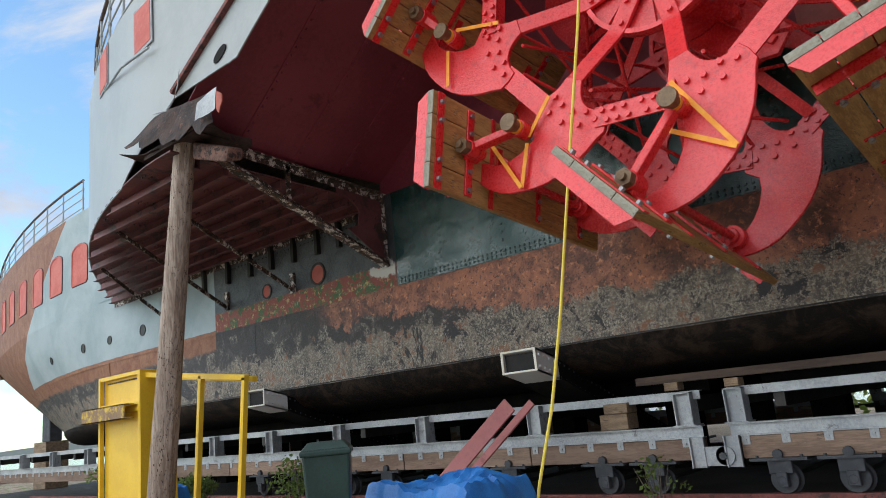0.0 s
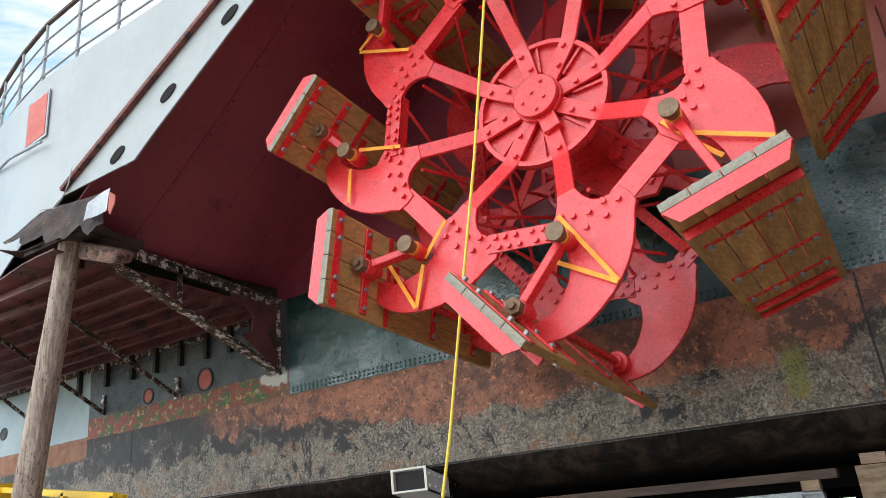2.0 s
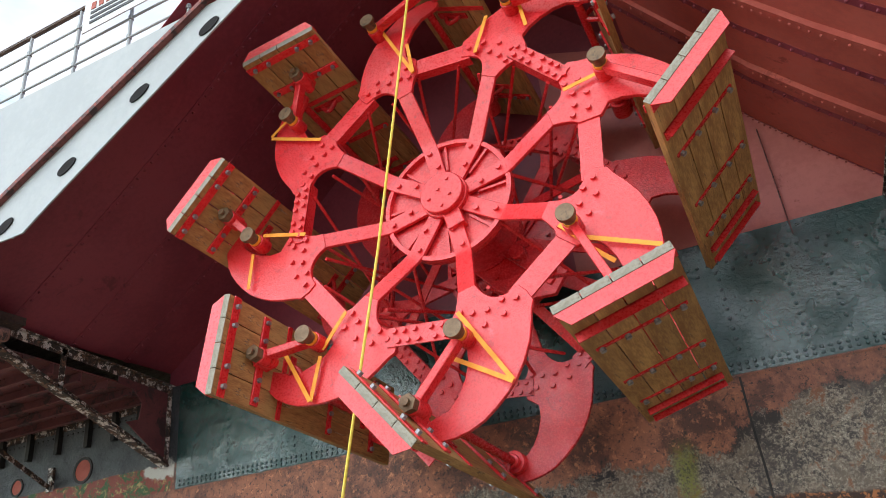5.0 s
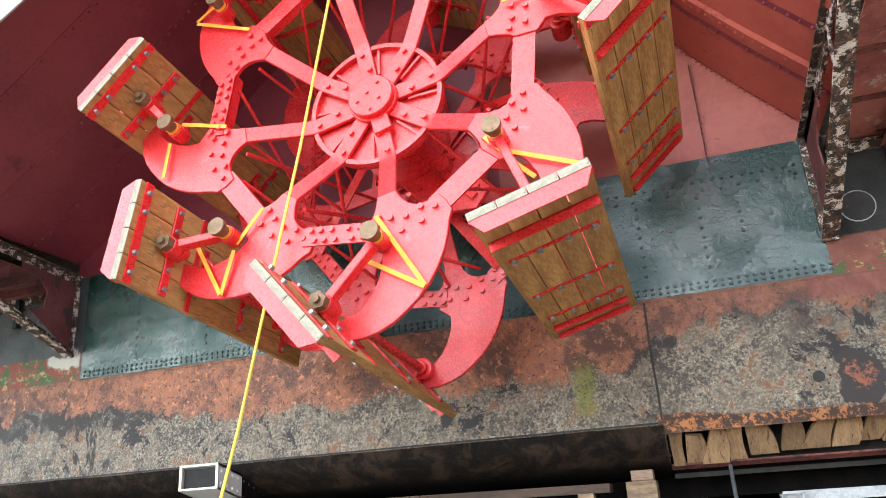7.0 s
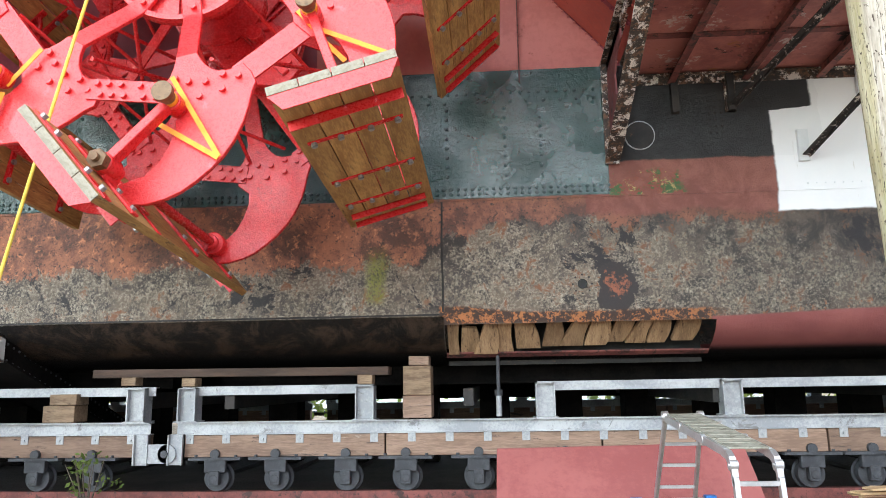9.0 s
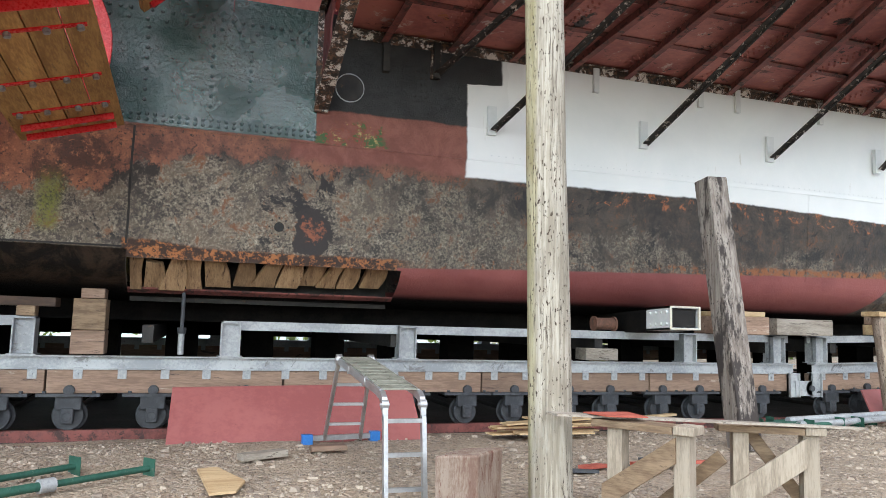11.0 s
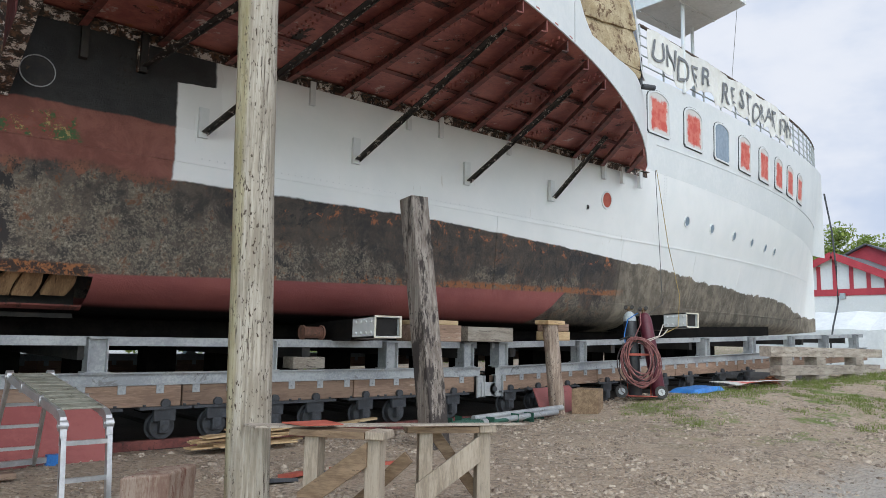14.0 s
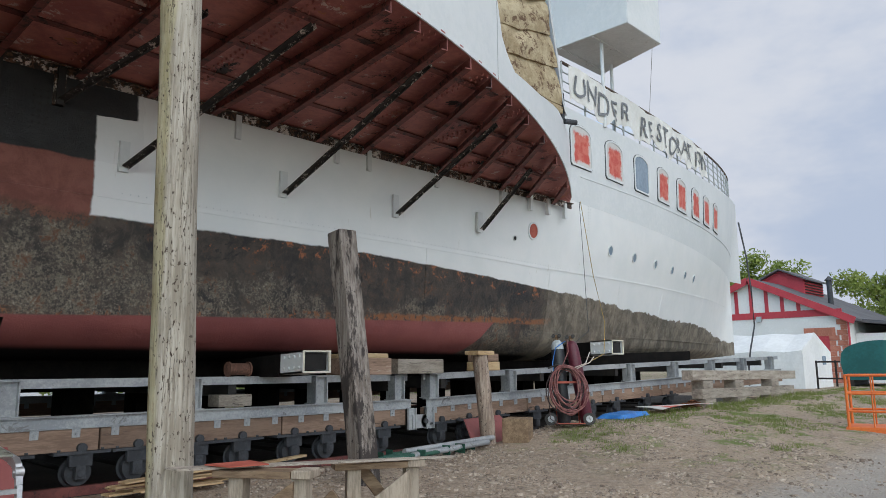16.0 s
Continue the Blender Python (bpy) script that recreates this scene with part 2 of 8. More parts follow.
# nearly black and dull: the shade under the ship is put into this colour
M_UNDERSHADE = surface("undership_shade", (0.005, 0.005, 0.005), (0.012, 0.010, 0.009), None, 3.0, 30.0, (0.85, 0.95), 0.0, 0.5, 0.008)
M_UNDERSHADE.node_tree.nodes["Principled BSDF"].inputs["Specular IOR Level"].default_value = 0.1
M_BLACK = surface("dark_steel", (0.02, 0.02, 0.02), (0.045, 0.04, 0.036), (0.10, 0.055, 0.03), 3.0, 40.0, (0.5, 0.75), 0.3, 0.4, 0.006, 0.62)
M_WHITE = surface("white_side_paint", (0.61, 0.64, 0.645), (0.68, 0.70, 0.70), (0.55, 0.53, 0.48), 0.5, 9.0, (0.4, 0.55), 0.0, 0.12, 0.006, 0.70, own=False)
M_GREYWHITE = surface("grey_white_paint", (0.335, 0.365, 0.365), (0.39, 0.42, 0.415), (0.39, 0.405, 0.39), 0.6, 9.0, (0.45, 0.6), 0.0, 0.15, 0.006, 0.70, own=False)
M_GALV = surface("galvanised_steel", (0.27, 0.285, 0.30), (0.43, 0.445, 0.45), (0.19, 0.19, 0.19), 2.0, 30.0, (0.42, 0.65), 0.25, 0.3, 0.004, 0.58, more=(((0.20, 0.14, 0.10), 7.0, 0.755),))
M_SLEEPER = surface("cradle_timber", (0.17, 0.108, 0.075), (0.29, 0.195, 0.14), (0.075, 0.052, 0.042), 1.6, 18.0, (0.7, 0.9), 0.0, 0.6, 0.01, 0.58, (0.4, 3.0, 3.0), vary=0.2, more=(((0.36, 0.29, 0.23), 3.0, 0.69),))
M_PLANK = surface("new_timber", (0.40, 0.26, 0.13), (0.58, 0.43, 0.25), (0.26, 0.16, 0.08), 2.5, 25.0, (0.6, 0.8), 0.0, 0.45, 0.006, 0.58, (0.6, 4.0, 4.0), vary=0.18, more=(((0.16, 0.10, 0.06), 7.0, 0.73),))
M_GREYWOOD = surface("grey_timber", (0.22, 0.185, 0.15), (0.39, 0.345, 0.29), (0.10, 0.08, 0.065), 2.5, 25.0, (0.7, 0.9), 0.0, 0.6, 0.01, 0.56, (0.7, 4.0, 4.0), vary=0.18, more=(((0.05, 0.04, 0.035), 8.0, 0.72),))
M_CAP = surface("brown_board", (0.15, 0.095, 0.055), (0.28, 0.195, 0.12), (0.10, 0.065, 0.04), 3.0, 25.0, (0.65, 0.85), 0.0, 0.5, 0.006, 0.58, (0.7, 4.0, 4.0), vary=0.2)
M_ALU = surface("aluminium", (0.42, 0.43, 0.44), (0.55, 0.56, 0.57), (0.27, 0.26, 0.24), 4.0, 40.0, (0.32, 0.5), 0.8, 0.15, 0.003, 0.66)
M_IRON = surface("grey_cast_iron", (0.038, 0.041, 0.047), (0.075, 0.08, 0.088), (0.16, 0.085, 0.05), 5.0, 50.0, (0.55, 0.8), 0.2, 0.4, 0.005, 0.66)
M_YELLOW = surface("yellow_paint", (0.72, 0.44, 0.02), (0.80, 0.52, 0.03), (0.30, 0.17, 0.04), 2.0, 30.0, (0.4, 0.6), 0.0, 0.2, 0.004, 0.66)
M_ROPE = surface("yellow_rope", (0.78, 0.58, 0.06), (0.85, 0.68, 0.14), None, 30.0, 160.0, (0.7, 0.9), 0.0, 0.6, 0.003)
M_GLASS_DARK = surface("dark_glass", (0.17, 0.23, 0.29), (0.21, 0.28, 0.35), None, 1.0, 8.0, (0.05, 0.1), 0.0, 0.02, 0.001)




def weathered(name, a, b, dark, lichen=None, burnt=None):
    """Old timber standing on end: grain, long cracks, pits, and lichen on one side."""
    m, g, p = begin(name)
    w = g.own()
    x, y, z = g.split(w)
    grain = g.noise(g.stretch(w, 1.0, 1.0, 0.05), 34.0, 6.0, 0.7)
    broad = g.noise(g.stretch(w, 1.0, 1.0, 0.3), 5.0, 5.0, 0.65)
    col = g.mix(g.span(g.math("ADD", g.math("MULTIPLY", grain, 0.6), g.math("MULTIPLY", broad, 0.4)), 0.40, 0.60), a, b)
    if lichen:
        side = g.math("ADD", g.math("MULTIPLY", g.math("SUBTRACT", broad, 0.5), 0.12), g.math("SUBTRACT", g.math("MULTIPLY", y, 0.55), g.math("MULTIPLY", x, 0.84)))
        col = g.mix(g.math("MULTIPLY", g.span(side, 0.10, 0.14), 0.34), col, lichen)
    if burnt:
        black = g.noise(g.stretch(w, 1.0, 1.0, 0.25), 3.0, 7.0, 0.7)
        col = g.mix(g.span(black, 0.485, 0.545), col, burnt)
    crack = g.noise(g.stretch(w, 1.0, 1.0, 0.035), 17.0, 5.0, 0.6, 0.2)
    line = g.math("ABSOLUTE", g.math("SUBTRACT", crack, 0.5))
    col = g.mix(g.math("MULTIPLY", g.span(line, 0.011, 0.003), g.span(broad, 0.45, 0.56)), col, dark)
    pits = g.noise(g.stretch(w, 1.0, 1.0, 0.45), 52.0, 3.0, 0.6)
    col = g.mix(g.math("MULTIPLY", g.span(pits, 0.605, 0.63), g.span(g.noise(w, 2.5, 4.0, 0.6), 0.42, 0.54)), col, dark)
    g.put(p.inputs["Base Color"], col)
    p.inputs["Roughness"].default_value = 0.88
    h = g.math("SUBTRACT", g.math("ADD", grain, g.span(line, 0.0, 0.012)), g.span(pits, 0.62, 0.68))
    g.put(p.inputs["Normal"], g.bump(h, 0.6, 0.012))
    return m


M_POST = weathered("weathered_post", (0.26, 0.225, 0.175), (0.465, 0.425, 0.355), (0.07, 0.05, 0.035), (0.34, 0.30, 0.06))
M_POST_BROWN = weathered("brown_post", (0.24, 0.175, 0.135), (0.45, 0.36, 0.29), (0.06, 0.04, 0.03))
M_SHORE = weathered("burnt_shore", (0.165, 0.135, 0.115), (0.34, 0.30, 0.262), (0.04, 0.032, 0.028), None, (0.045, 0.036, 0.033))


def redboard():
    """White-primed board with a rubbed red middle."""
    m, g, p = begin("red_window_board")
    w = g.add("ShaderNodeTexCoord").outputs["Generated"]
    x, y, z = g.split(w)
    n = g.noise(g.place(), 5.0, 6.0, 0.7)
    d = g.math("MAXIMUM", g.math("ABSOLUTE", g.math("SUBTRACT", x, 0.53)), g.math("ABSOLUTE", g.math("SUBTRACT", z, 0.46)))
    d = g.math("ADD", d, g.math("MULTIPLY", g.math("SUBTRACT", n, 0.5), 0.35))
    col = g.mix(g.span(n, 0.4, 0.6), (0.50, 0.075, 0.055), (0.58, 0.16, 0.12))
    col = g.mix(g.span(d, 0.33, 0.42), col, (0.56, 0.55, 0.53))
    g.put(p.inputs["Base Color"], col)
    p.inputs["Roughness"].default_value = 0.7
    return m


def gravel():
    m, g, p = begin("gravel")
    w = g.place()
    big = g.noise(w, 0.35, 6.0, 0.6)
    mid = g.noise(w, 3.0, 5.0, 0.65)
    stones = g.voronoi(w, 34.0)
    stones2 = g.voronoi(w, 15.0)
    fine = g.noise(w, 60.0, 4.0, 0.7)
    col = g.mix(g.span(big, 0.35, 0.65), (0.50, 0.385, 0.275), (0.38, 0.285, 0.20))
    col = g.mix(g.span(mid, 0.42, 0.66), col, (0.49, 0.385, 0.285))
    cell = g.add("ShaderNodeTexVoronoi")
    g.put(cell.inputs["Vector"], w)
    cell.inputs["Scale"].default_value = 34.0
    hsv = g.add("ShaderNodeSeparateColor")
    g.put(hsv.inputs[0], cell.outputs["Color"])
    col = g.mix(g.math("MULTIPLY", hsv.outputs[0], 0.5), col, (0.53, 0.44, 0.345))
    col = g.mix(g.math("MULTIPLY", hsv.outputs[1], 0.3), col, (0.17, 0.14, 0.11))
    col = g.mix(g.math("MULTIPLY", g.span(stones, 0.5, 0.8), 0.35), col, (0.14, 0.11, 0.085))
    coarse = g.add("ShaderNodeTexVoronoi")
    g.put(coarse.inputs["Vector"], w)
    coarse.inputs["Scale"].default_value = 15.0
    tone = g.add("ShaderNodeSeparateColor")
    g.put(tone.inputs[0], coarse.outputs["Color"])
    strewn = g.span(g.noise(w, 0.9, 5.0, 0.65, 0.3), 0.40, 0.56)
    col = g.mix(g.math("MULTIPLY", strewn, g.math("MULTIPLY", g.span(tone.outputs[0], 0.55, 1.0), 0.5)), col, (0.52, 0.44, 0.36))
    col = g.mix(g.math("MULTIPLY", strewn, g.math("MULTIPLY", g.span(tone.outputs[1], 0.55, 1.0), 0.4)), col, (0.20, 0.155, 0.12))
    col = g.mix(g.math("MULTIPLY", strewn, g.math("MULTIPLY", g.span(stones2, 0.5, 0.85), 0.5)), col, (0.12, 0.095, 0.075))
    x, y, z = g.split(w)
    # the trodden track and the weeds on the bank
    track = g.math("MULTIPLY", g.span(g.math("ADD", y, g.math("MULTIPLY", mid, 0.8)), 3.9, 3.2), g.span(x, 5.0, 8.0))
    col = g.mix(g.math("MULTIPLY", track, 0.7), col, (0.40, 0.385, 0.355))
    weeds = g.noise(w, 1.3, 7.0, 0.75)
    bank = g.math("MULTIPLY", g.span(x, 8.0, 13.0), g.math("MULTIPLY", g.span(y, 3.2, 4.2), g.span(y, 8.6, 7.0)))
    far = g.math("MAXIMUM", g.span(y, -6.0, -14.0), g.math("MAXIMUM", g.span(y, 24.0, 34.0), g.span(x, -20.0, -30.0)))
    col = g.mix(g.math("MULTIPLY", g.math("MAXIMUM", bank, far), g.span(weeds, 0.50, 0.60)), col, (0.15, 0.20, 0.05))
    g.put(p.inputs["Base Color"], col)
    p.inputs["Roughness"].default_value = 0.95
    h = g.math("ADD", g.math("MULTIPLY", g.math("SUBTRACT", 1.0, stones), 0.5), g.math("ADD", g.math("MULTIPLY", g.math("SUBTRACT", 1.0, stones2), 0.6), g.math("MULTIPLY", fine, 0.35)))
    g.put(p.inputs["Normal"], g.bump(h, 1.0, 0.05))
    return m


M_GRAVEL = gravel()
M_REDBOARD = redboard()


STERN_COAT = -25.8


def hull_paint():
    """The ship's side: coats of paint and bare, rusted plate, each with its own ragged edge."""
    m, g, p = begin("hull_paint")
    w = g.place()
    x, y, z = g.split(w)
    ragged = g.noise(w, 1.6, 8.0, 0.7)
    ragged = g.math("SUBTRACT", ragged, 0.5)
    fine = g.noise(w, 24.0, 6.0, 0.75)
    broad = g.noise(w, 0.75, 6.0, 0.65, 0.3)
    patch = g.noise(w, 2.4, 9.0, 0.78, 0.6)
    crust = g.noise(w, 9.0, 8.0, 0.8)
    streak = g.noise(g.stretch(w, 4.0, 4.0, 0.5), 2.0, 6.0, 0.7)

    def above(v, limit, wobble, soft=0.015):
        """1 where v exceeds limit, along a ragged line."""
        return g.span(g.math("SUBTRACT", g.math("ADD", v, g.math("MULTIPLY", ragged, wobble)), limit), -soft, soft)

    def both(*a):
        r = a[0]
        for b in a[1:]:
            r = g.math("MULTIPLY", r, b)
        return r

    def no(a):
        return g.math("SUBTRACT", 1.0, a)

    # crusted bottom paint: dark coats, pale crust in fine specks, ragged black patches
    mottle = g.noise(w, 34.0, 9.0, 0.82)
    blotch = g.noise(w, 4.5, 8.0, 0.8, 0.4)
    col = g.mix(g.span(patch, 0.40, 0.60), (0.045, 0.040, 0.037), (0.135, 0.108, 0.083))
    col = g.mix(g.math("MULTIPLY", g.span(x, 3.5, 7.0), 0.55), col, g.mix(g.span(blotch, 0.42, 0.56), (0.022, 0.019, 0.019), (0.075, 0.052, 0.038)))
    lie = g.math("ADD", g.noise(w, 1.15, 7.0, 0.72, 0.5), g.math("MULTIPLY", g.math("SUBTRACT", 2.45, z), 0.17))
    lie = g.math("ADD", lie, g.math("MULTIPLY", g.span(x, 5.0, 1.0), 0.10))
    dense = g.math("ADD", mottle, g.math("MULTIPLY", g.math("SUBTRACT", blotch, 0.5), 0.5))
    lie = g.math("SUBTRACT", lie, g.math("MULTIPLY", g.span(x, 3.5, 6.5), g.math("ADD", 0.05, g.math("MULTIPLY", g.span(z, 2.25, 2.75), 0.07))))
    pale = g.math("MULTIPLY", g.span(dense, 0.475, 0.525), g.span(lie, 0.44, 0.54))
    col = g.mix(g.math("MULTIPLY", pale, 0.75), col, (0.265, 0.23, 0.175))
    col = g.mix(g.math("MULTIPLY", both(g.span(dense, 0.575, 0.62), g.span(lie, 0.48, 0.58)), 0.8), col, (0.44, 0.395, 0.32))
    col = g.mix(both(g.span(blotch, 0.54, 0.60), g.span(patch, 0.44, 0.52)), col, (0.17, 0.078, 0.040))
    col = g.mix(both(g.span(g.noise(w, 0.9, 9.0, 0.78, 0.5), 0.56, 0.58), g.span(z, 1.9, 2.1)), col, (0.026, 0.024, 0.025))
    # drips of black under the rust, then the bare rust band under the seam
    run = g.noise(g.stretch(w, 1.25, 1.25, 1.0), 1.5, 9.0, 0.78)
    drip = g.span(g.math("ADD", z, g.math("MULTIPLY", g.math("SUBTRACT", run, 0.5), 1.3)), 2.58, 2.66)
    col = g.mix(both(drip, no(above(x, 0.2, 0.8)), g.span(patch, 0.44, 0.50)), col, (0.034, 0.029, 0.027))
    rust = g.mix(g.span(g.math("ADD", g.math("MULTIPLY", run, 0.6), g.math("MULTIPLY", patch, 0.4)), 0.43, 0.57), (0.10, 0.050, 0.038), (0.31, 0.125, 0.072))
    rust = g.mix(g.math("MULTIPLY", g.span(crust, 0.54, 0.61), g.math("SUBTRACT", 1.0, g.math("MULTIPLY", g.span(x, -1.0, 0.4), 0.55))), rust, (0.48, 0.20, 0.105))
    rust = g.mix(g.math("MULTIPLY", g.span(x, -0.6, 0.6), 0.35), rust, (0.13, 0.062, 0.05))
    rust = g.mix(g.span(fine, 0.55, 0.62), rust, (0.05, 0.036, 0.032))
    high = g.math("ADD", z, g.math("MULTIPLY", g.math("MULTIPLY", g.span(x, 0.4, -0.8), g.span(x, -8.5, -5.0)), 0.33))
    high = g.math("SUBTRACT", high, g.math("MULTIPLY", g.span(x, -0.3, 0.8), 0.16))
    band = both(g.span(g.math("ADD", high, g.math("MULTIPLY", g.math("SUBTRACT", run, 0.5), 1.1)), 2.86, 2.93), no(above(x, 4.2, 0.3)), g.span(g.math("ADD", x, g.math("MULTIPLY", ragged, 3.0)), -10.6, -9.2))
    col = g.mix(band, col, rust)
    # weed streak and a scraped patch
    moss = both(g.span(g.math("ABSOLUTE", g.math("ADD", x, g.math("ADD", 0.85, g.math("MULTIPLY", ragged, 0.3)))), 0.17, 0.05), g.span(z, 2.05, 2.2), g.span(z, 2.85, 2.5))
    col = g.mix(g.math("MULTIPLY", moss, g.span(mottle, 0.35, 0.6)), col, (0.17, 0.18, 0.03))
    ex = g.math("DIVIDE", g.math("SUBTRACT", x, 1.93), 0.25)
    ez = g.math("DIVIDE", g.math("SUBTRACT", z, 2.22), 0.33)
    spot = g.math("ADD", g.math("ADD", g.math("MULTIPLY", ex, ex), g.math("MULTIPLY", ez, ez)), g.math("MULTIPLY", ragged, 4.5))
    col = g.mix(g.span(spot, 1.05, 0.98), col, (0.035, 0.03, 0.03))
    col = g.mix(both(g.span(g.math("ADD", spot, g.math("MULTIPLY", g.math("SUBTRACT", 0.45, ez), 0.45)), 0.62, 0.45), g.span(crust, 0.46, 0.52)), col, (0.27, 0.095, 0.05))
    # orange edge along the bilge
    crest = g.math("SUBTRACT", z, g.math("MULTIPLY", g.span(x, 0.9, 0.0), 0.08))
    edge = both(above(z, 1.85, 0.05, 0.02), no(above(crest, 1.985, 0.06, 0.02)), above(x, -0.1, 0.05), no(above(x, 3.2, 1.5, 0.3)))
    lip = g.mix(g.span(g.math("ADD", crust, g.math("MULTIPLY", g.math("SUBTRACT", fine, 0.5), 0.5)), 0.43, 0.50), (0.34, 0.130, 0.045), (0.040, 0.022, 0.016))
    col = g.mix(edge, col, lip)
    zs = g.math("SUBTRACT", z, g.math("MULTIPLY", g.math("MAXIMUM", g.math("SUBTRACT", x, 3.0), 0.0), 0.030))
    edge2 = both(above(zs, 1.88, 0.06, 0.02), no(above(zs, 1.99, 0.2, 0.03)), above(x, 3.0, 0.5))
    bare = g.math("SUBTRACT", crust, g.math("SUBTRACT", 0.05, g.math("MULTIPLY", g.span(x, 6.0, 8.5), 0.12)))
    col = g.mix(g.math("MULTIPLY", edge2, g.span(bare, 0.50, 0.57)), col, (0.34, 0.125, 0.045))
    # the bow's scrubbed bottom
    lift = g.add("ShaderNodeHueSaturation")
    lift.inputs["Value"].default_value, lift.inputs["Saturation"].default_value = 1.28, 1.0
    g.put(lift.inputs["Color"], col)
    col = g.mix(g.span(x, 2.6, 0.2), g.mix(g.span(x, 1.5, 4.5), col, g.mix(0.25, col, (0.016, 0.014, 0.014))), lift.outputs[0])
    bow = above(x, 13.3, 1.2, 0.3)
    scrub = g.mix(g.span(g.noise(g.stretch(w, 1.0, 1.0, 0.8), 2.6, 9.0, 0.75), 0.40, 0.60), (0.105, 0.088, 0.066), (0.25, 0.215, 0.165))
    scrub = g.mix(g.span(crust, 0.58, 0.66), scrub, (0.33, 0.30, 0.25))
    runs = g.noise(g.stretch(w, 1.5, 1.5, 0.7), 1.9, 9.0, 0.76)
    scrub = g.mix(g.math("MULTIPLY", g.span(runs, 0.47, 0.64), 0.45), scrub, (0.06, 0.05, 0.04))
    col = g.mix(bow, col, scrub)
    # red oxide strip and the peeled strip abaft it
    oxide = g.mix(g.span(patch, 0.4, 0.6), (0.19, 0.066, 0.050), (0.26, 0.10, 0.075))
    strip = both(above(z, 3.12, 0.45, 0.04), above(x, 1.6, 0.6), no(above(x, 4.2, 0.2)))
    col = g.mix(strip, col, oxide)
    peel = g.mix(g.span(blotch, 0.50, 0.53), (0.26, 0.066, 0.046), (0.055, 0.12, 0.045))
    peel = g.mix(g.span(g.noise(w, 7.0, 8.0, 0.8), 0.55, 0.58), peel, (0.45, 0.34, 0.14))
    strip2 = both(above(z, 3.35, 0.10), no(above(x, -8.25, 0.06)), above(x, -13.7, 0.5))
    col = g.mix(strip2, col, peel)
    # black topside
    chip = both(above(x, -8.85, 0.5, 0.03), no(above(x, -8.22, 0.1, 0.02)), above(z, 3.56, 0.6, 0.02), no(above(z, 3.72, 0.9, 0.02)))
    black = g.mix(g.span(patch, 0.4, 0.6), (0.013, 0.014, 0.015), (0.026, 0.027, 0.028))
    black = g.mix(g.span(crust, 0.67, 0.70), black, (0.24, 0.23, 0.20))
    # abaft the recess a grey-blue sheen of reflected sky is mixed into the black
    black = g.mix(g.math("MULTIPLY", g.span(x, -8.0, -8.4), 0.9), black, g.mix(g.span(patch, 0.38, 0.6), (0.035, 0.040, 0.044), (0.085, 0.095, 0.10)))
    top_b = both(above(z, 3.74, 0.12), no(above(x, 4.4, 0.3)), above(x, -13.7, 0.25))
    col = g.mix(top_b, col, black)
    col = g.mix(chip, col, (0.55, 0.54, 0.48))
    # green glossy panel in the wheel recess
    green = g.mix(g.span(broad, 0.35, 0.65), (0.003, 0.030, 0.025), (0.008, 0.050, 0.043))
    panel = both(above(x, -8.18, 0.03, 0.008), no(above(x, 1.94, 0.04, 0.01)), above(z, 3.345, 0.03, 0.008))
    col = g.mix(panel, col, green)
    # orange-brown and pale blue-grey coats of the stern
    after = no(above(x, -13.6, 0.12))
    pale = g.mix(g.span(broad, 0.35, 0.65), (0.30, 0.385, 0.40), (0.40, 0.48, 0.49))
    pale = g.mix(g.span(crust, 0.69, 0.71), pale, (0.03, 0.03, 0.03))
    col = g.mix(both(after, above(z, 3.40, 0.08)), col, pale)
    orange = g.mix(g.span(patch, 0.38, 0.62), (0.21, 0.075, 0.030), (0.32, 0.14, 0.065))
    back = g.math("ADD", x, g.math("MULTIPLY", g.math("SUBTRACT", 4.2, z), 1.3))
    col = g.mix(both(no(above(back, STERN_COAT, 0.1)), above(z, 3.0, 0.35, 0.05)), col, orange)
    col = g.mix(both(after, above(z, 3.0, 0.35, 0.05), no(above(z, 3.40, 0.08))), col, orange)
    # white topside forward
    level = g.math("ADD", g.math("MULTIPLY", g.math("MAXIMUM", g.math("SUBTRACT", x, 8.0), 0.0), -0.0330), 3.09)
    low = g.math("SUBTRACT", level, g.math("MULTIPLY", g.math("MULTIPLY", g.span(x, 20.5, 24.0), g.span(x, 28.5, 26.5)), -0.14))
    white = g.mix(g.span(broad, 0.3, 0.7), (0.71, 0.735, 0.735), (0.78, 0.79, 0.785))
    white = g.mix(both(g.span(streak, 0.66, 0.72), g.span(z, 4.2, 3.4)), white, (0.55, 0.53, 0.48))
    inw = both(above(g.math("ADD", g.math("SUBTRACT", z, low), g.math("MULTIPLY", g.math("MULTIPLY", ragged, 0.3), g.span(x, 13.0, 16.0))), 0.0, 0.12), above(x, g.math("ADD", 3.85, g.math("MULTIPLY", g.span(g.math("ADD", z, g.math("MULTIPLY", ragged, 0.1)), 4.31, 4.34), 0.47)), 0.12))
    col = g.mix(inw, col, white)
    raw = both(above(g.math("SUBTRACT", z, low), -0.20, 0.35, 0.03), no(inw), above(x, 5.2, 0.8, 0.2), no(above(x, 13.0, 1.0, 0.3)), g.span(blotch, 0.55, 0.59))
    col = g.mix(raw, col, (0.36, 0.125, 0.050))
    tint = both(above(z, 3.33, 0.06, 0.01), no(above(z, 3.62, 0.30, 0.02)), above(x, 1.93, 0.0), no(above(x, 2.75, 0.6, 0.05)), g.span(blotch, 0.46, 0.5))
    col = g.mix(tint, col, peel)
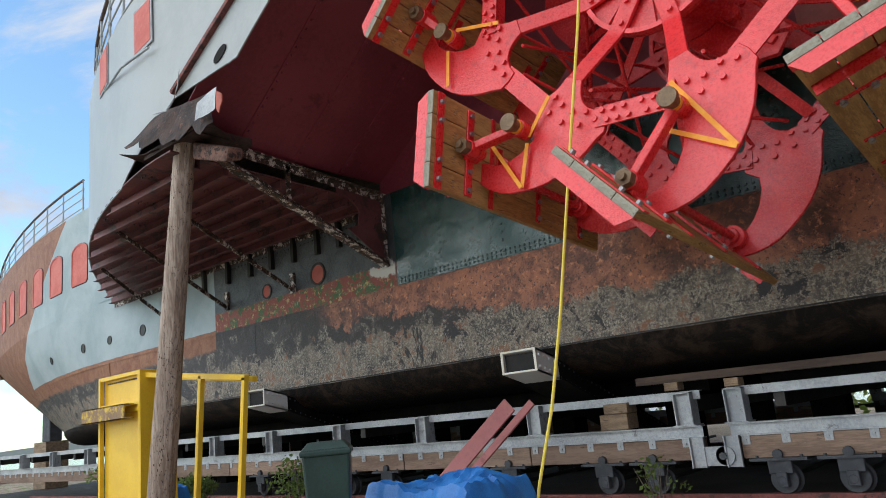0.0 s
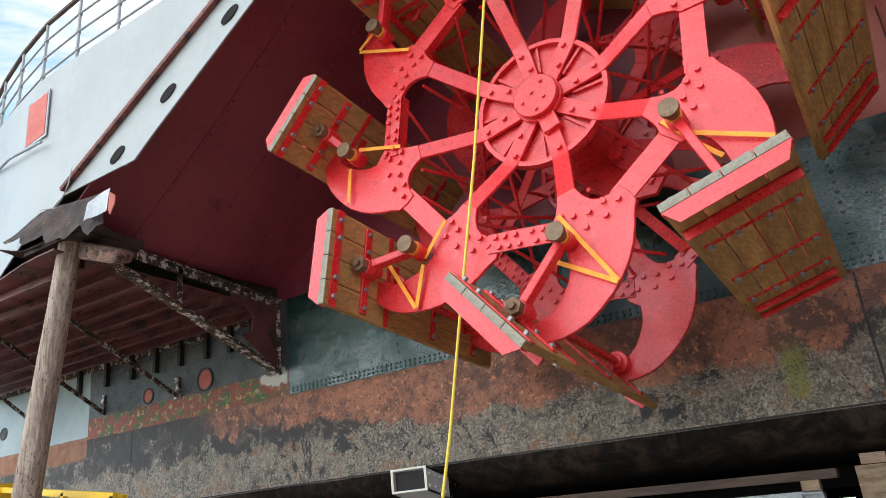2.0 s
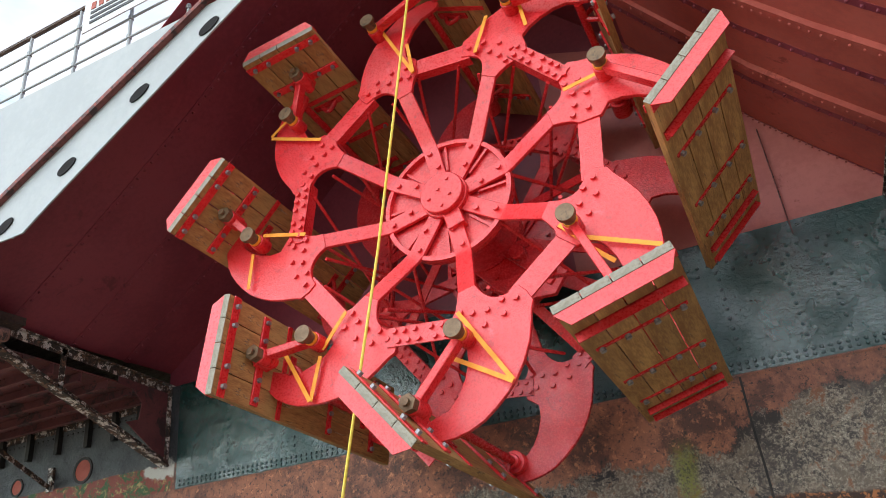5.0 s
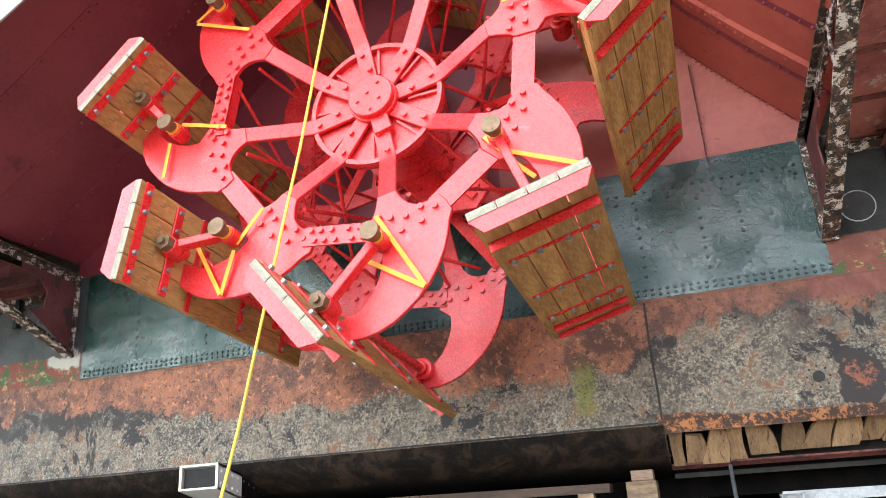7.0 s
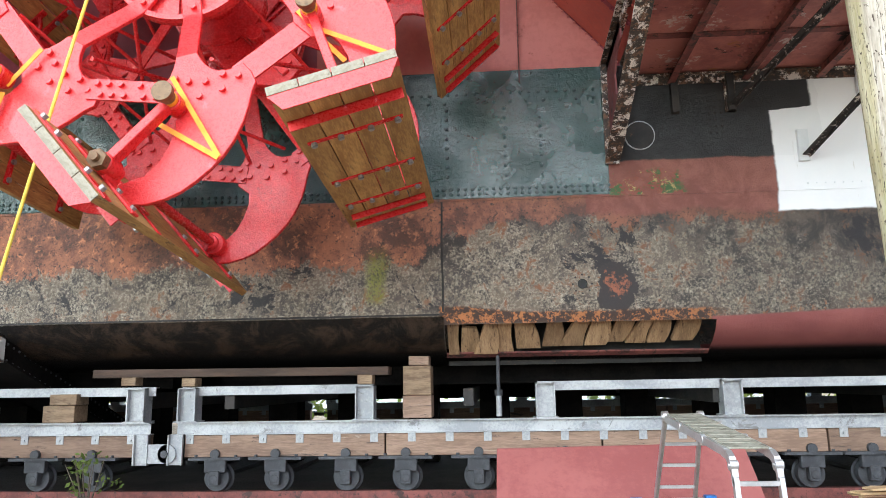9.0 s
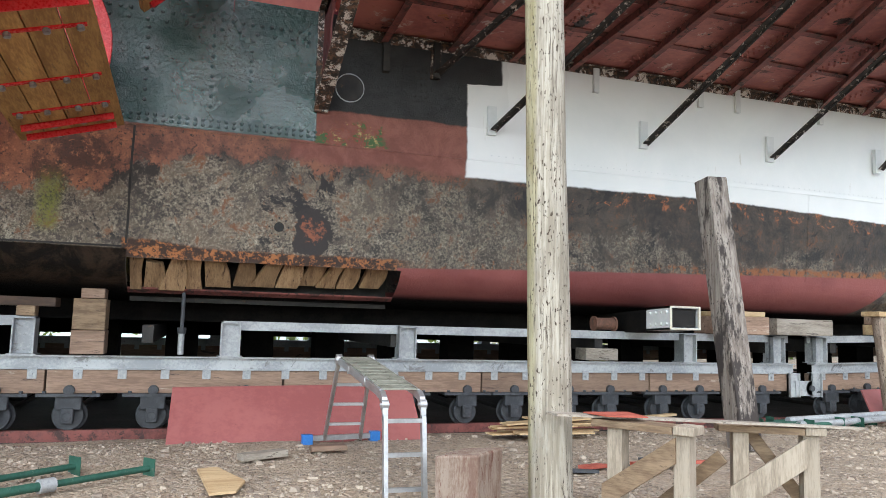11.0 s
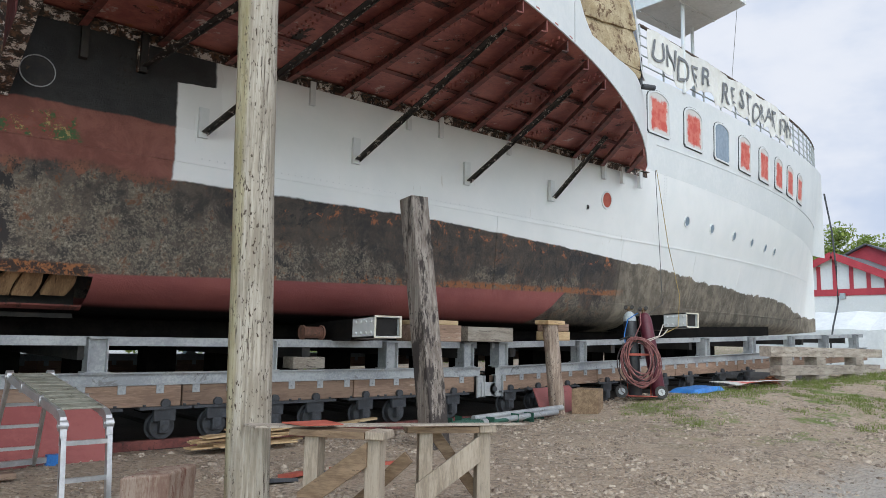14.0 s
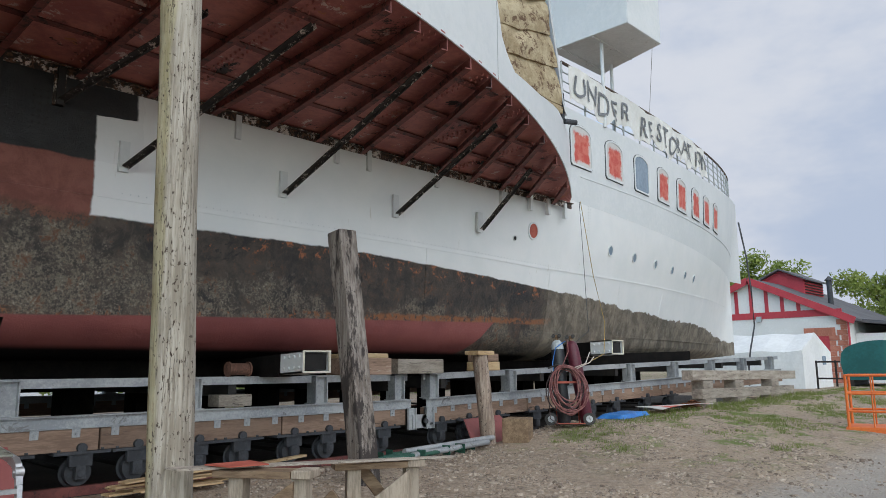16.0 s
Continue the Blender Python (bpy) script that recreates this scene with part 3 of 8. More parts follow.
    # new red plates along the bilge
    prim = g.mix(g.span(broad, 0.35, 0.65), (0.20, 0.052, 0.050), (0.27, 0.080, 0.072))
    fore = g.math("ADD", x, g.math("MULTIPLY", g.math("SUBTRACT", 2.15, z), 1.2))
    newp = both(no(above(zs, 1.89, 0.03)), above(x, 3.0, 0.0), no(above(fore, 11.45, 0.1)), above(z, 1.50, 0.0))
    col = g.mix(newp, col, prim)
    # black-brown bottom, darkened and dulled so the shade beneath the hull is in it
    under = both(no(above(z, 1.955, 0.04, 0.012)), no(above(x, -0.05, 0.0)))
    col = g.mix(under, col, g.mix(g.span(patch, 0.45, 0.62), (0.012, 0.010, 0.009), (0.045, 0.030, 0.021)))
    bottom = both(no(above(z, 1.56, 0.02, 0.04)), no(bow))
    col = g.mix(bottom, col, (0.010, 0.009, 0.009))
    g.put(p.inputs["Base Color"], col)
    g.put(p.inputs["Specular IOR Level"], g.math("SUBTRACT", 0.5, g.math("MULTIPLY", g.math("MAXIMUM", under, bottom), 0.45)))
    gloss = g.math("ADD", 0.62, g.math("ADD", g.math("MULTIPLY", panel, -0.42), g.math("ADD", g.math("MULTIPLY", inw, -0.15), g.math("MULTIPLY", top_b, -0.28))))
    g.put(p.inputs["Roughness"], gloss)
    g.put(p.inputs["Coat Weight"], g.math("MULTIPLY", panel, g.span(g.noise(w, 1.6, 4.0, 0.6), 0.36, 0.62)))
    p.inputs["Coat IOR"].default_value = 1.55
    p.inputs["Coat Roughness"].default_value = 0.07
    rough = g.math("ADD", g.math("MULTIPLY", crust, 0.6), g.math("MULTIPLY", fine, 0.4))
    rough = g.math("MULTIPLY", rough, g.math("SUBTRACT", 1.0, g.math("MULTIPLY", inw, 0.9)))
    rough = g.math("MULTIPLY", rough, no(g.math("MULTIPLY", panel, 0.85)))
    rough = g.math("ADD", rough, g.math("MULTIPLY", panel, g.math("ADD", g.math("MULTIPLY", g.noise(w, 22.0, 4.0, 0.6, 0.8), 0.35), g.math("MULTIPLY", g.noise(g.stretch(w, 1.0, 1.0, 1.6), 3.2, 3.0, 0.5), 0.55))))
    rough = g.math("ADD", rough, g.math("MULTIPLY", mottle, g.math("MULTIPLY", both(no(inw), no(panel)), 0.25)))
    relief = g.bump(rough, 0.8, 0.04)
    g.put(p.inputs["Normal"], relief)
    g.put(p.inputs["Coat Normal"], relief)
    return m


M_HULL = hull_paint()


# ---- ground ----
def ground_height(x, y):
    rise = 0.019 * max(0.0, min(x, 34.0) - 11.0)
    dip = -0.12 * max(0.0, min(1.0, (y - 7.9) / 0.6)) if y < 20 else -0.12
    bump = 0.035 * noise.noise((x * 0.6, y * 0.6, 0)) + 0.018 * noise.noise((x * 2.3, y * 2.3, 4))
    bank = -0.16 * max(0.0, min(1.0, (3.9 - y) / 1.2)) * max(0.0, min(1.0, (x - 4) / 3))
    def ramp(v):
        return max(0.0, min(1.0, v))

    heap = 0.27 * ramp((x - 9.8) / 2.3) * ramp((y - 4.2) / 2.2) * ramp((8.5 - y) / 0.3) * ramp((40 - x) / 10)
    return rise + dip + bump + bank + heap - 0.02


def build_ground():
    xs = [-900, -400, -200, -120, -80, -55, -40] + [-32 + i * 0.5 for i in range(139)] + [40, 44, 50, 60, 80, 120, 200, 400, 900]
    ys = [-900, -400, -200, -100, -50, -30, -20, -14, -10, -7, -5] + [-4 + i * 0.4 for i in range(48)] + [16, 18, 21, 25, 30, 40, 60, 100, 200, 400, 900]
    m = Mesh()
    m.sheet([[(x, y, ground_height(max(-60, min(80, x)), y)) for x in xs] for y in ys])
    ob = part("ground", m, M_GRAVEL)
    tagged(ob, "stony brown gravel yard sloping up to the shed", "ground", kind="structure")


build_ground()

# ---- the ship ----
CY = 12.85          # centre line
SEAM = 3.35         # level of the main plate seam


def half_breadth(x, z):
    if x > 6:
        stem = 31.0 + (z - 2.3) * 0.36 - (0.0 if z > 2.2 else 7.7 * (2.2 - z) ** 3)
        x0 = 5.0 + 4.5 * max(0.0, min(1.0, (z - 1.5) / 3.0))
        u = max(0.0, min(1.0, (x - x0) / max(0.1, stem - x0)))
        p = 1.75 + 0.5 * max(0.0, min(1.0, (z - 2.0) / 4.0))
        return max(0.02, 4.28 * (1 - u ** p))
    if x < -12:
        stern = -30.0 - 2.45 * (min(z, 5.0) - 1.42) - 0.3 * max(0.0, z - 5.0)
        x0 = -14.0 - 6.0 * max(0.0, min(1.0, (z - 1.5) / 3.0))
        u = max(0.0, min(1.0, (x0 - x) / max(0.1, x0 - stern)))
        return max(0.02, 4.28 * (1 - u ** 1.8))
    return 4.28


def sponson_edge(x):
    """Plan of the sponsons' outer edge (y), where they stand out from the side."""
    if x > 4.5:
        u = min(1.0, (x - 4.5) / 9.3)
        return 4.72 + 3.85 * (0.36 * u + 0.64 * u * u)
    if x < -9.0:
        u = min(1.0, (-9.0 - x) / 9.2)
        return 4.72 + 3.85 * (0.25 * u + 0.75 * u * u)
    return 4.72


def deck_top(x):
    return 7.75 if x < 3 else 7.75 - 0.7 * min(1.0, (x - 3) / 9) + (1.15 * ((x - 14) / 17) ** 2 if x > 14 else 0)


def side_y(x, z):
    return CY - half_breadth(x, z)


ship = thing("paddle_steamer", "large old paddle steamer with flaking patchwork paint on slipway cradles", "ship")


def hull_section(x, side=-1):
    pts = []
    levels = [(0.0, 1.42), (0.55, 1.42)]
    zs = [1.98, 2.3, 2.65, 3.0, SEAM, 3.8, 4.3, 4.95]
    b0 = half_breadth(x, 1.98)
    lift = 0.0
    if x > 20:
        lift = 0.35 * ((x - 20) / 12) ** 2
    if x < -29.9:
        lift = 0.41 * (-29.9 - x)
    inner = max(0.01, b0 - 1.15)
    for f, z in levels:
        pts.append((x, CY + side * inner * f / 0.55, z + lift + 0.0 * f))
    for i in range(1, 7):
        a = math.pi / 2 * i / 7
        pts.append((x, CY + side * (inner + (b0 - inner) * math.sin(a)), 1.42 + lift + (0.56) * (1 - math.cos(a))))
    for z in zs:
        zz = max(z, 1.98 + lift + 0.02 * z) if lift else z
        pts.append((x, CY + side * half_breadth(x, z), zz))
    return pts


def build_hull():
    xs = [-39.2 + i * 0.91 for i in range(20)] + [-21 + i * 1.0 for i in range(33)] + [12 + i * 0.7 for i in range(28)] + [31.3, 31.7, 32.0]
    for side, nm in ((-1, "hull_side"), (1, "hull_side")):
        m = Mesh()
        # the starboard bilge is open between two frames, where plates are being renewed
        rows = [hull_section(x, side) for x in xs]
        if side == -1:
            n = len(rows[0])
            xa = sorted(set(xs + [-0.05, 3.05]))
            rows = [hull_section(x, side) for x in xa]
            k = len(m.v)
            for r in rows:
                m.v += r
            for i in range(len(rows) - 1):
                for j in range(n - 1):
                    if -0.06 < xa[i] and xa[i + 1] < 3.06 and 4 <= j <= 6:
                        continue
                    q = k + i * n + j
                    m.f.append((q, q + 1, q + n + 1, q + n))
                    m.soft.append(True)
        else:
            m.sheet(rows)
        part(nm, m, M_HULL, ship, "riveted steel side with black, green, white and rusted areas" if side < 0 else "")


build_hull()


def build_upper_sides():
    # the outer edge follows the sponsons abreast of the wheels, and the hull fore and aft
    def edge(x):
        if x < -18.2 or x > 7.8:
            return CY - half_breadth(x, 5.5)
        return min(sponson_edge(x), CY - half_breadth(x, 5.5))

    def top(x):
        return deck_top(x)

    def low(x):
        if x < -18.2:
            return 4.93
        if x < -8.6:
            return 4.93 + 0.6 * max(0, (x + 10.2) / 1.6)
        if x < -6.7:
            return 5.66
        if x < 3:
            return min(5.82 + 0.615 * (x + 6.65), 7.74)
        return 4.93

    def wall(a, b, n, mat, label, line=None, high=None):
        m = Mesh()
        rows = []
        for i in range(n + 1):
            x = a + (b - a) * i / n
            z0, z1 = low(x), (high or top)(x)
            zs = [z0 + (z1 - z0) * j / 4 for j in range(5)]
            rows.append([(x, line(x) if line else CY - half_breadth(x, z), z) for z in zs])
        m.sheet(rows, 0.02, (0, 1, 0))
        part("side_wall", m, mat, ship, label)

    def bulwark(x):
        pts = [(7.62, 6.07), (7.8, 5.52), (8.2, 5.28), (9.4, 5.42), (10.9, 5.74), (13.8, 6.0)]
        for (xa, za), (xb, zb) in zip(pts, pts[1:]):
            if x <= xb:
                return za + (zb - za) * (max(x, xa) - xa) / (xb - xa)
        return pts[-1][1]

    wall(-39.4, -18.3, 28, M_HULL, "pale blue-grey and orange stern plating")
    wall(-18.2, -3.6, 40, M_GREYWHITE, "grey-white paddle box side with a torn lower edge", sponson_edge)
    wall(3.3, 7.6, 14, M_WHITE, "white-painted curved sponson side", sponson_edge)
    wall(7.62, 13.8, 40, M_WHITE, "low white bulwark along the sponson edge", sponson_edge, bulwark)
    wall(7.7, 33.2, 46, M_WHITE, "white-painted bow side")
    # continuing rise of the paddle box above the deck
    m = Mesh()
    m.sheet([[(-3.6, 4.72, 7.74), (-3.6, 4.72, 8.0)], [(-2.2, 4.72, 8.5), (-2.9, 4.72, 8.9)], [(-0.4, 4.72, 8.9), (-0.6, 4.72, 9.5)], [(1.4, 4.72, 8.0), (1.6, 4.72, 8.6)], [(3.3, 4.72, 5.2), (3.3, 4.72, 7.7)]], 0.02, (0, 1, 0), False)
    part("paddle_box_rim", m, M_GREYWHITE, ship)
    # deck
    m = Mesh()
    xs = [-39 + i for i in range(72)]
    def inner(x):
        return 8.68 if -8.6 < x < 2.6 else edge(x) + 0.03

    m.sheet([[(x, inner(x), top(x) - 0.03) for x in xs], [(x, CY, top(x) + 0.05) for x in xs], [(x, 2 * CY - edge(x), top(x) - 0.03) for x in xs]], 0.05, (0, 0, -1))
    part("deck", m, M_GREYWOOD, ship)
    # far side closes the ship
    m = Mesh()
    m.sheet([[(x, 2 * CY - edge(x), 4.9), (x, 2 * CY - edge(x), top(x))] for x in xs], 0.02, (0, -1, 0))
    part("side_wall", m, M_WHITE, ship)


build_upper_sides()

ARCH = [(-8.45, 5.2), (-7.5, 5.85), (-6.6, 6.5), (-5.5, 7.35), (-4.3, 8.4), (-3.2, 9.2), (-2.2, 9.5), (-1.2, 9.2), (-0.3, 8.2), (0.5, 7.05), (0.95, 6.4), (1.45, 5.8), (2.15, 5.02)]


M_CREAM = surface("cream_paint", (0.62, 0.58, 0.46), (0.72, 0.69, 0.58), (0.30, 0.24, 0.17), 5.0, 40.0, (0.6, 0.8), 0.0, 0.4, 0.006, 0.62)
M_LEDGE = surface("pink_primer", (0.42, 0.125, 0.105), (0.50, 0.165, 0.14), (0.33, 0.095, 0.08), 1.0, 14.0, (0.5, 0.7), 0.0, 0.2, 0.006, 0.62, own=False)


def build_paddle_box():
    """The riveted plating over the wheel."""
    m = Mesh()
    m.sheet([[(x, y, z) for x, z in ARCH] for y in (4.74, 5.5, 6.3, 7.1, 7.9, 8.62)], 0.012, (0, 0, 1), False)
    part("paddle_box_plating", m, M_MAROON, ship, "dark maroon riveted plating above the paddle wheel")
    # side of the ship behind the wheel, above the green panel
    m = Mesh()
    pts = [(x, z) for x, z in ARCH]
    m.prism([(-8.45, 4.8)] + pts + [(2.15, 4.8)], lambda u, v, w: (u, w, v), 8.61, 8.66)
    part("recess_back_plating", m, M_MAROON, ship)
    # plate seams and stiffening angles with rivets
    for y in (5.75, 6.75, 7.7):
        m = Mesh()
        r = Mesh()
        for (xa, za), (xb, zb) in zip(ARCH, ARCH[1:]):
            m.beam((xa, y, za - 0.012), (xb, y, zb - 0.012), 0.09, 0.012, (0, 0, 1))
            d = math.hypot(xb - xa, zb - za)
            for i in range(int(d / 0.13)):
                u = (i + 0.5) / int(d / 0.13)
                x, z = xa + (xb - xa) * u, za + (zb - za) * u
                nx, nz = (zb - za) / d, -(xb - xa) / d
                r.rod((x, y, z - 0.01), (x + nx * 0.034, y, z + nz * 0.034 - 0.01), 0.023, 6, 0.012)
        p = part("seam_strap", m, M_MAROON, ship)
        tagged(part("rivets", r, M_MAROON, p), kind="stuff")
    for y in (7.35, 6.2):
        low = ARCH[8:]
        m = Mesh()
        m.sheet([[(x, y + dy, z - dz) for x, z in low] for dy, dz in ((-0.01, 0.0), (-0.01, 0.105), (0.10, 0.105), (0.10, 0.09), (0.01, 0.09), (0.01, 0.0))], soft=False)
        st = part("stiffener", m, M_OXIDE_PLATE, ship)
        r = Mesh()
        for (xa, za), (xb, zb) in zip(low, low[1:]):
            for i in range(8):
                u = (i + 0.5) / 8
                x, z = xa + (xb - xa) * u, za + (zb - za) * u - 0.105
                r.rod((x, y + 0.055, z), (x, y + 0.055, z - 0.018), 0.016, 6, 0.009)
        tagged(part("rivets", r, M_OXIDE_PLATE, st), kind="stuff")
    # new red plates at the fore end
    m = Mesh()
    m.sheet([[(x, y, z - 0.016) for x, z in ARCH[8:]] for y in (4.76, 6.0, 7.3, 8.6)], 0.006, (0, 0, 1), False)
    part("new_plating", m, M_OXIDE_PLATE, ship, "brick-red primed new plating")
    # primed back plate at the fore end of the recess, with an upright stiffener and a torn cream edge
    m = Mesh()
    m.prism([(-1.6, 4.77), (1.95, 4.77), (2.1, 5.02), (1.45, 5.76), (0.95, 6.36), (0.5, 7.0), (-0.3, 8.1), (-1.6, 8.6)], lambda u, v, w: (u, w, v), 8.592, 8.606)
    back = part("back_plate", m, M_LEDGE, ship, "salmon-primed back plate of the recess")
    m = Mesh()
    m.beam((0.92, 8.56, 4.78), (0.92, 8.56, 6.2), 0.012, 0.07, (0, 1, 0))
    part("stiffener", m, M_RIB, back)
    m = Mesh()
    m.prism([(0.9, 4.72), (1.95, 4.72), (2.02, 5.0), (1.7, 4.88), (1.35, 4.80), (0.9, 4.775)], lambda u, v, w: (u, w, v), 8.575, 8.59)
    part("torn_edge", m, M_CREAM, back, "torn cream-painted plate edge")
    r = Mesh()
    for (xa, za), (xb, zb) in zip(ARCH[8:], ARCH[9:]):
        for i in range(10):
            u = (i + 0.5) / 10
            r.rod((xa + (xb - xa) * u, 8.59, za + (zb - za) * u - 0.05), (xa + (xb - xa) * u, 8.57, za + (zb - za) * u - 0.05), 0.018, 6, 0.01)
    tagged(part("rivets", r, M_LEDGE, back), kind="stuff")


build_paddle_box()


def build_sponson(sign):
    """The overhanging platform before or abaft the wheel: plating, ribs and struts."""
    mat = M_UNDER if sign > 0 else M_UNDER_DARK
    a, b = (2.15, 13.75) if sign > 0 else (-18.1, -8.45)
    n = 26
    m = Mesh()
    rows = []
    for i in range(n + 1):
        x = a + (b - a) * i / n
        e = sponson_edge(x)
        rows.append([(x, e + (8.6 - e) * j / 4, 4.95 - 0.14 * j / 4) for j in range(5)])
    m.sheet(rows, 0.02, (0, 0, 1), False)
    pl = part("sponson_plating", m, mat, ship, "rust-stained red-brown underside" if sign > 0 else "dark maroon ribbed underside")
    zt = lambda q: 4.95 - 0.14 * (q - 4.72) / 3.88
    # ribs: athwart, fanning out towards the bow, under the fore sponson; fore and aft under the other
    lines = []
    if sign > 0:
        for i in range(13):
            xh = 2.75 + 0.86 * i
            slant = 0.12 * max(0.0, xh - 5.2)
            y = 8.5
            while y > 4.8 and sponson_edge(xh - slant * (8.5 - y)) < y - 0.05:
                y -= 0.05
            if 8.5 - y > 0.25:
                lines.append(((xh, 8.5), (xh - slant * (8.5 - y), y)))
    else:
        for y in (5.15, 5.6, 6.05, 6.5, 6.95, 7.4, 7.85, 8.25):
            xs = [a + (b - a) * i / 60 for i in range(61)]
            xs = [x for x in xs if sponson_edge(x) < y - 0.05]
            if len(xs) > 1:
                lines.append(((xs[0], y), (xs[-1], y)))
    for (xa, ya), (xb, yb) in lines:
        m = Mesh()
        side = Vector((yb - ya, xa - xb, 0)).normalized() * 0.035
        m.beam((xa, ya, zt(ya) - 0.075), (xb, yb, zt(yb) - 0.075), 0.016, 0.15)
        m.beam((xa + side.x, ya + side.y, zt(ya) - 0.145), (xb + side.x, yb + side.y, zt(yb) - 0.145), 0.085, 0.014)
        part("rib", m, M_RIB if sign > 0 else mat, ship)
    # plate laps with rivets
    m = Mesh()
    for i in range(1, 9):
        x = a + (b - a) * i / 9
        e = sponson_edge(x) + 0.1
        for j in range(int((8.5 - e) / 0.10)):
            y = e + j * 0.10
            for dx in (0.0, 0.09):
                m.rod((x + dx, y, zt(y)), (x + dx, y, zt(y) - 0.028), 0.017, 6, 0.01)
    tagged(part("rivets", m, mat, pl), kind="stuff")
    if sign > 0:
        for y in (5.7, 6.7, 7.6):
            xs = [a + (b - a) * i / 80 for i in range(81) if sponson_edge(a + (b - a) * i / 80) < y - 0.1]
            m = Mesh()
            m.beam((xs[0], y, zt(y) - 0.01), (xs[-1], y + 0.1, zt(y) - 0.012), 0.11, 0.014)
            part("plate_strap", m, M_RIB, ship)
    # angle along the joint with the side
    m = Mesh()
    m.beam((a, 8.53, 4.78), (b, 8.53, 4.78), 0.09, 0.014)
    m.beam((a, 8.555, 4.72), (b, 8.555, 4.72), 0.014, 0.1)
    part("joint_angle", m, M_FLAKE, ship)
    # struts down to the side
    feet = [(3.4, 4.36, 3.95, 6.2), (4.18, 3.72, 4.9, 5.7), (6.45, 3.78, 6.45, 5.55), (8.62, 3.80, 8.6, 6.35), (10.72, 3.82, 10.8, 7.4)] if sign > 0 else [(-10.9, 3.78, -10.5, 6.0), (-13.1, 3.82, -12.0, 5.7), (-15.4, 3.9, -14.6, 6.6)]
    for xf, zf, xt, yt in feet:
        m = Mesh()
        up = Vector((1, 0, 0))
        zt = 4.86 - 0.036 * (yt - 4.72)
        m.beam((xf, 8.5, zf), (xt, yt, zt), 0.012, 0.075, up)
        m.beam((xf + 0.037, 8.5, zf), (xt + 0.037, yt, zt), 0.075, 0.012, up)
        st = part("strut", m, M_STRUT if sign > 0 else M_FLAKE, ship, "flaking black angle-iron strut")
        m = Mesh()
        m.box(xf - 0.06, xf + 0.06, 8.52, 8.58, zf - 0.06, zf + 0.32)
        part("foot_plate", m, M_WHITE if xf > 4.1 else M_FLAKE, st)


build_sponson(1)
build_sponson(-1)


def build_knee(x):
    """The transverse girder at the end of the wheel recess: a tapering truss."""
    def at(u, v, w):
        return (x + w, u, v)

    m = Mesh()
    # web by the side with a round lightening hole left open
    m.prism([(8.58, 3.75), (8.58, 4.95), (7.55, 5.05), (7.55, 4.82), (7.85, 4.78), (8.02, 4.6), (7.98, 4.35), (7.75, 4.28)], at, -0.01, 0.01)
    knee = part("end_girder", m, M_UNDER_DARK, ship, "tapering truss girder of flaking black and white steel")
    m = Mesh()
    m.beam((x, 8.6, 4.96), (x, 4.8, 5.28), 0.16, 0.02)
    m.beam((x, 8.6, 4.90), (x, 4.8, 5.22), 0.02, 0.12)
    part("top_chord", m, M_FLAKE, knee)
    m = Mesh()
    m.beam((x, 8.56, 3.72), (x, 5.0, 5.12), 0.17, 0.02)
    m.beam((x, 8.56, 3.77), (x, 5.0, 5.17), 0.02, 0.1)
    part("bottom_chord", m, M_FLAKE, knee)
    m = Mesh()
    m.beam((x, 6.6, 4.52), (x, 6.6, 5.1), 0.08, 0.02, (1, 0, 0))
    part("web_bar", m, M_FLAKE, knee)
    m = Mesh()
    m.beam((x, 8.53, 3.7), (x, 8.53, 4.95), 0.16, 0.03, (0, 1, 0))
    part("side_angle", m, M_FLAKE, knee)


build_knee(-8.4)
build_knee(1.98)


# ---- paddle wheel ----
# local frame: u across, v up, w inward along the shaft
WHEEL = Matrix.Translation((-2.292, 5.9, 5.279)) @ Matrix.Rotation(math.atan(-0.096), 4, "X")
PAD, SKEW = 16.4, -4.7
PIVOT, R_PIVOT = -2.0, 2.46
R_LINK = 1.69
HUB_IN = 0.31


def polar(r, deg, w=0.0):
    a = radians(deg)
    return Vector((r * math.cos(a), w, r * math.sin(a)))


def dish(r):
    u = max(0.0, min(1.0, (1.34 - r) / 0.62))
    return HUB_IN * u


def arm_mesh(at=0.0, dished=True):
    """One spoke with its pad and horn, pointing along angle 0; the spoke lies a little behind the pad's middle."""
    m = Mesh()
    rows = []
    for r in (0.26, 0.5, 0.7, 0.78, 0.86, 0.94, 1.02, 1.1, 1.18, 1.26, 1.345):
        w = at + (dish(r) if dished else 0)
        h = math.degrees(0.090 / r)
        rows.append([polar(r, SKEW - h, w), polar(r, SKEW, w), polar(r, SKEW + h, w)])
    m.sheet(rows, 0.045, (0, 1, 0), True)
    horn = [(-0.8, 1.335), (0.2, 1.42), (1.3, 1.48), (2.8, 1.535), (5, 1.58), (8.5, 1.605), (12.3, 1.60), (13.2, 1.70), (13, 1.82), (11, 1.88), (8.5, 2.0), (6, 2.12), (3, 2.24), (0, 2.345), (-3, 2.43), (-6, 2.505), (-9, 2.575), (-12, 2.62), (-15, 2.648), (-18, 2.655), (-20, 2.635), (-21.3, 2.58), (-21.2, 2.50), (-19, 2.445), (-16, 2.40), (-13.5, 2.30), (-11.4, 2.17), (-9.8, 2.03), (-9.4, 1.90), (-11.5, 1.84), (-13.0, 1.80), (-12.8, 1.58), (-11, 1.52), (-9.6, 1.43), (-8.6, 1.335)]
    m.prism([(polar(r, a)[0], polar(r, a)[2]) for a, r in horn], lambda u, v, w: (u, w, v), at - 0.004, at + 0.043)
    return m


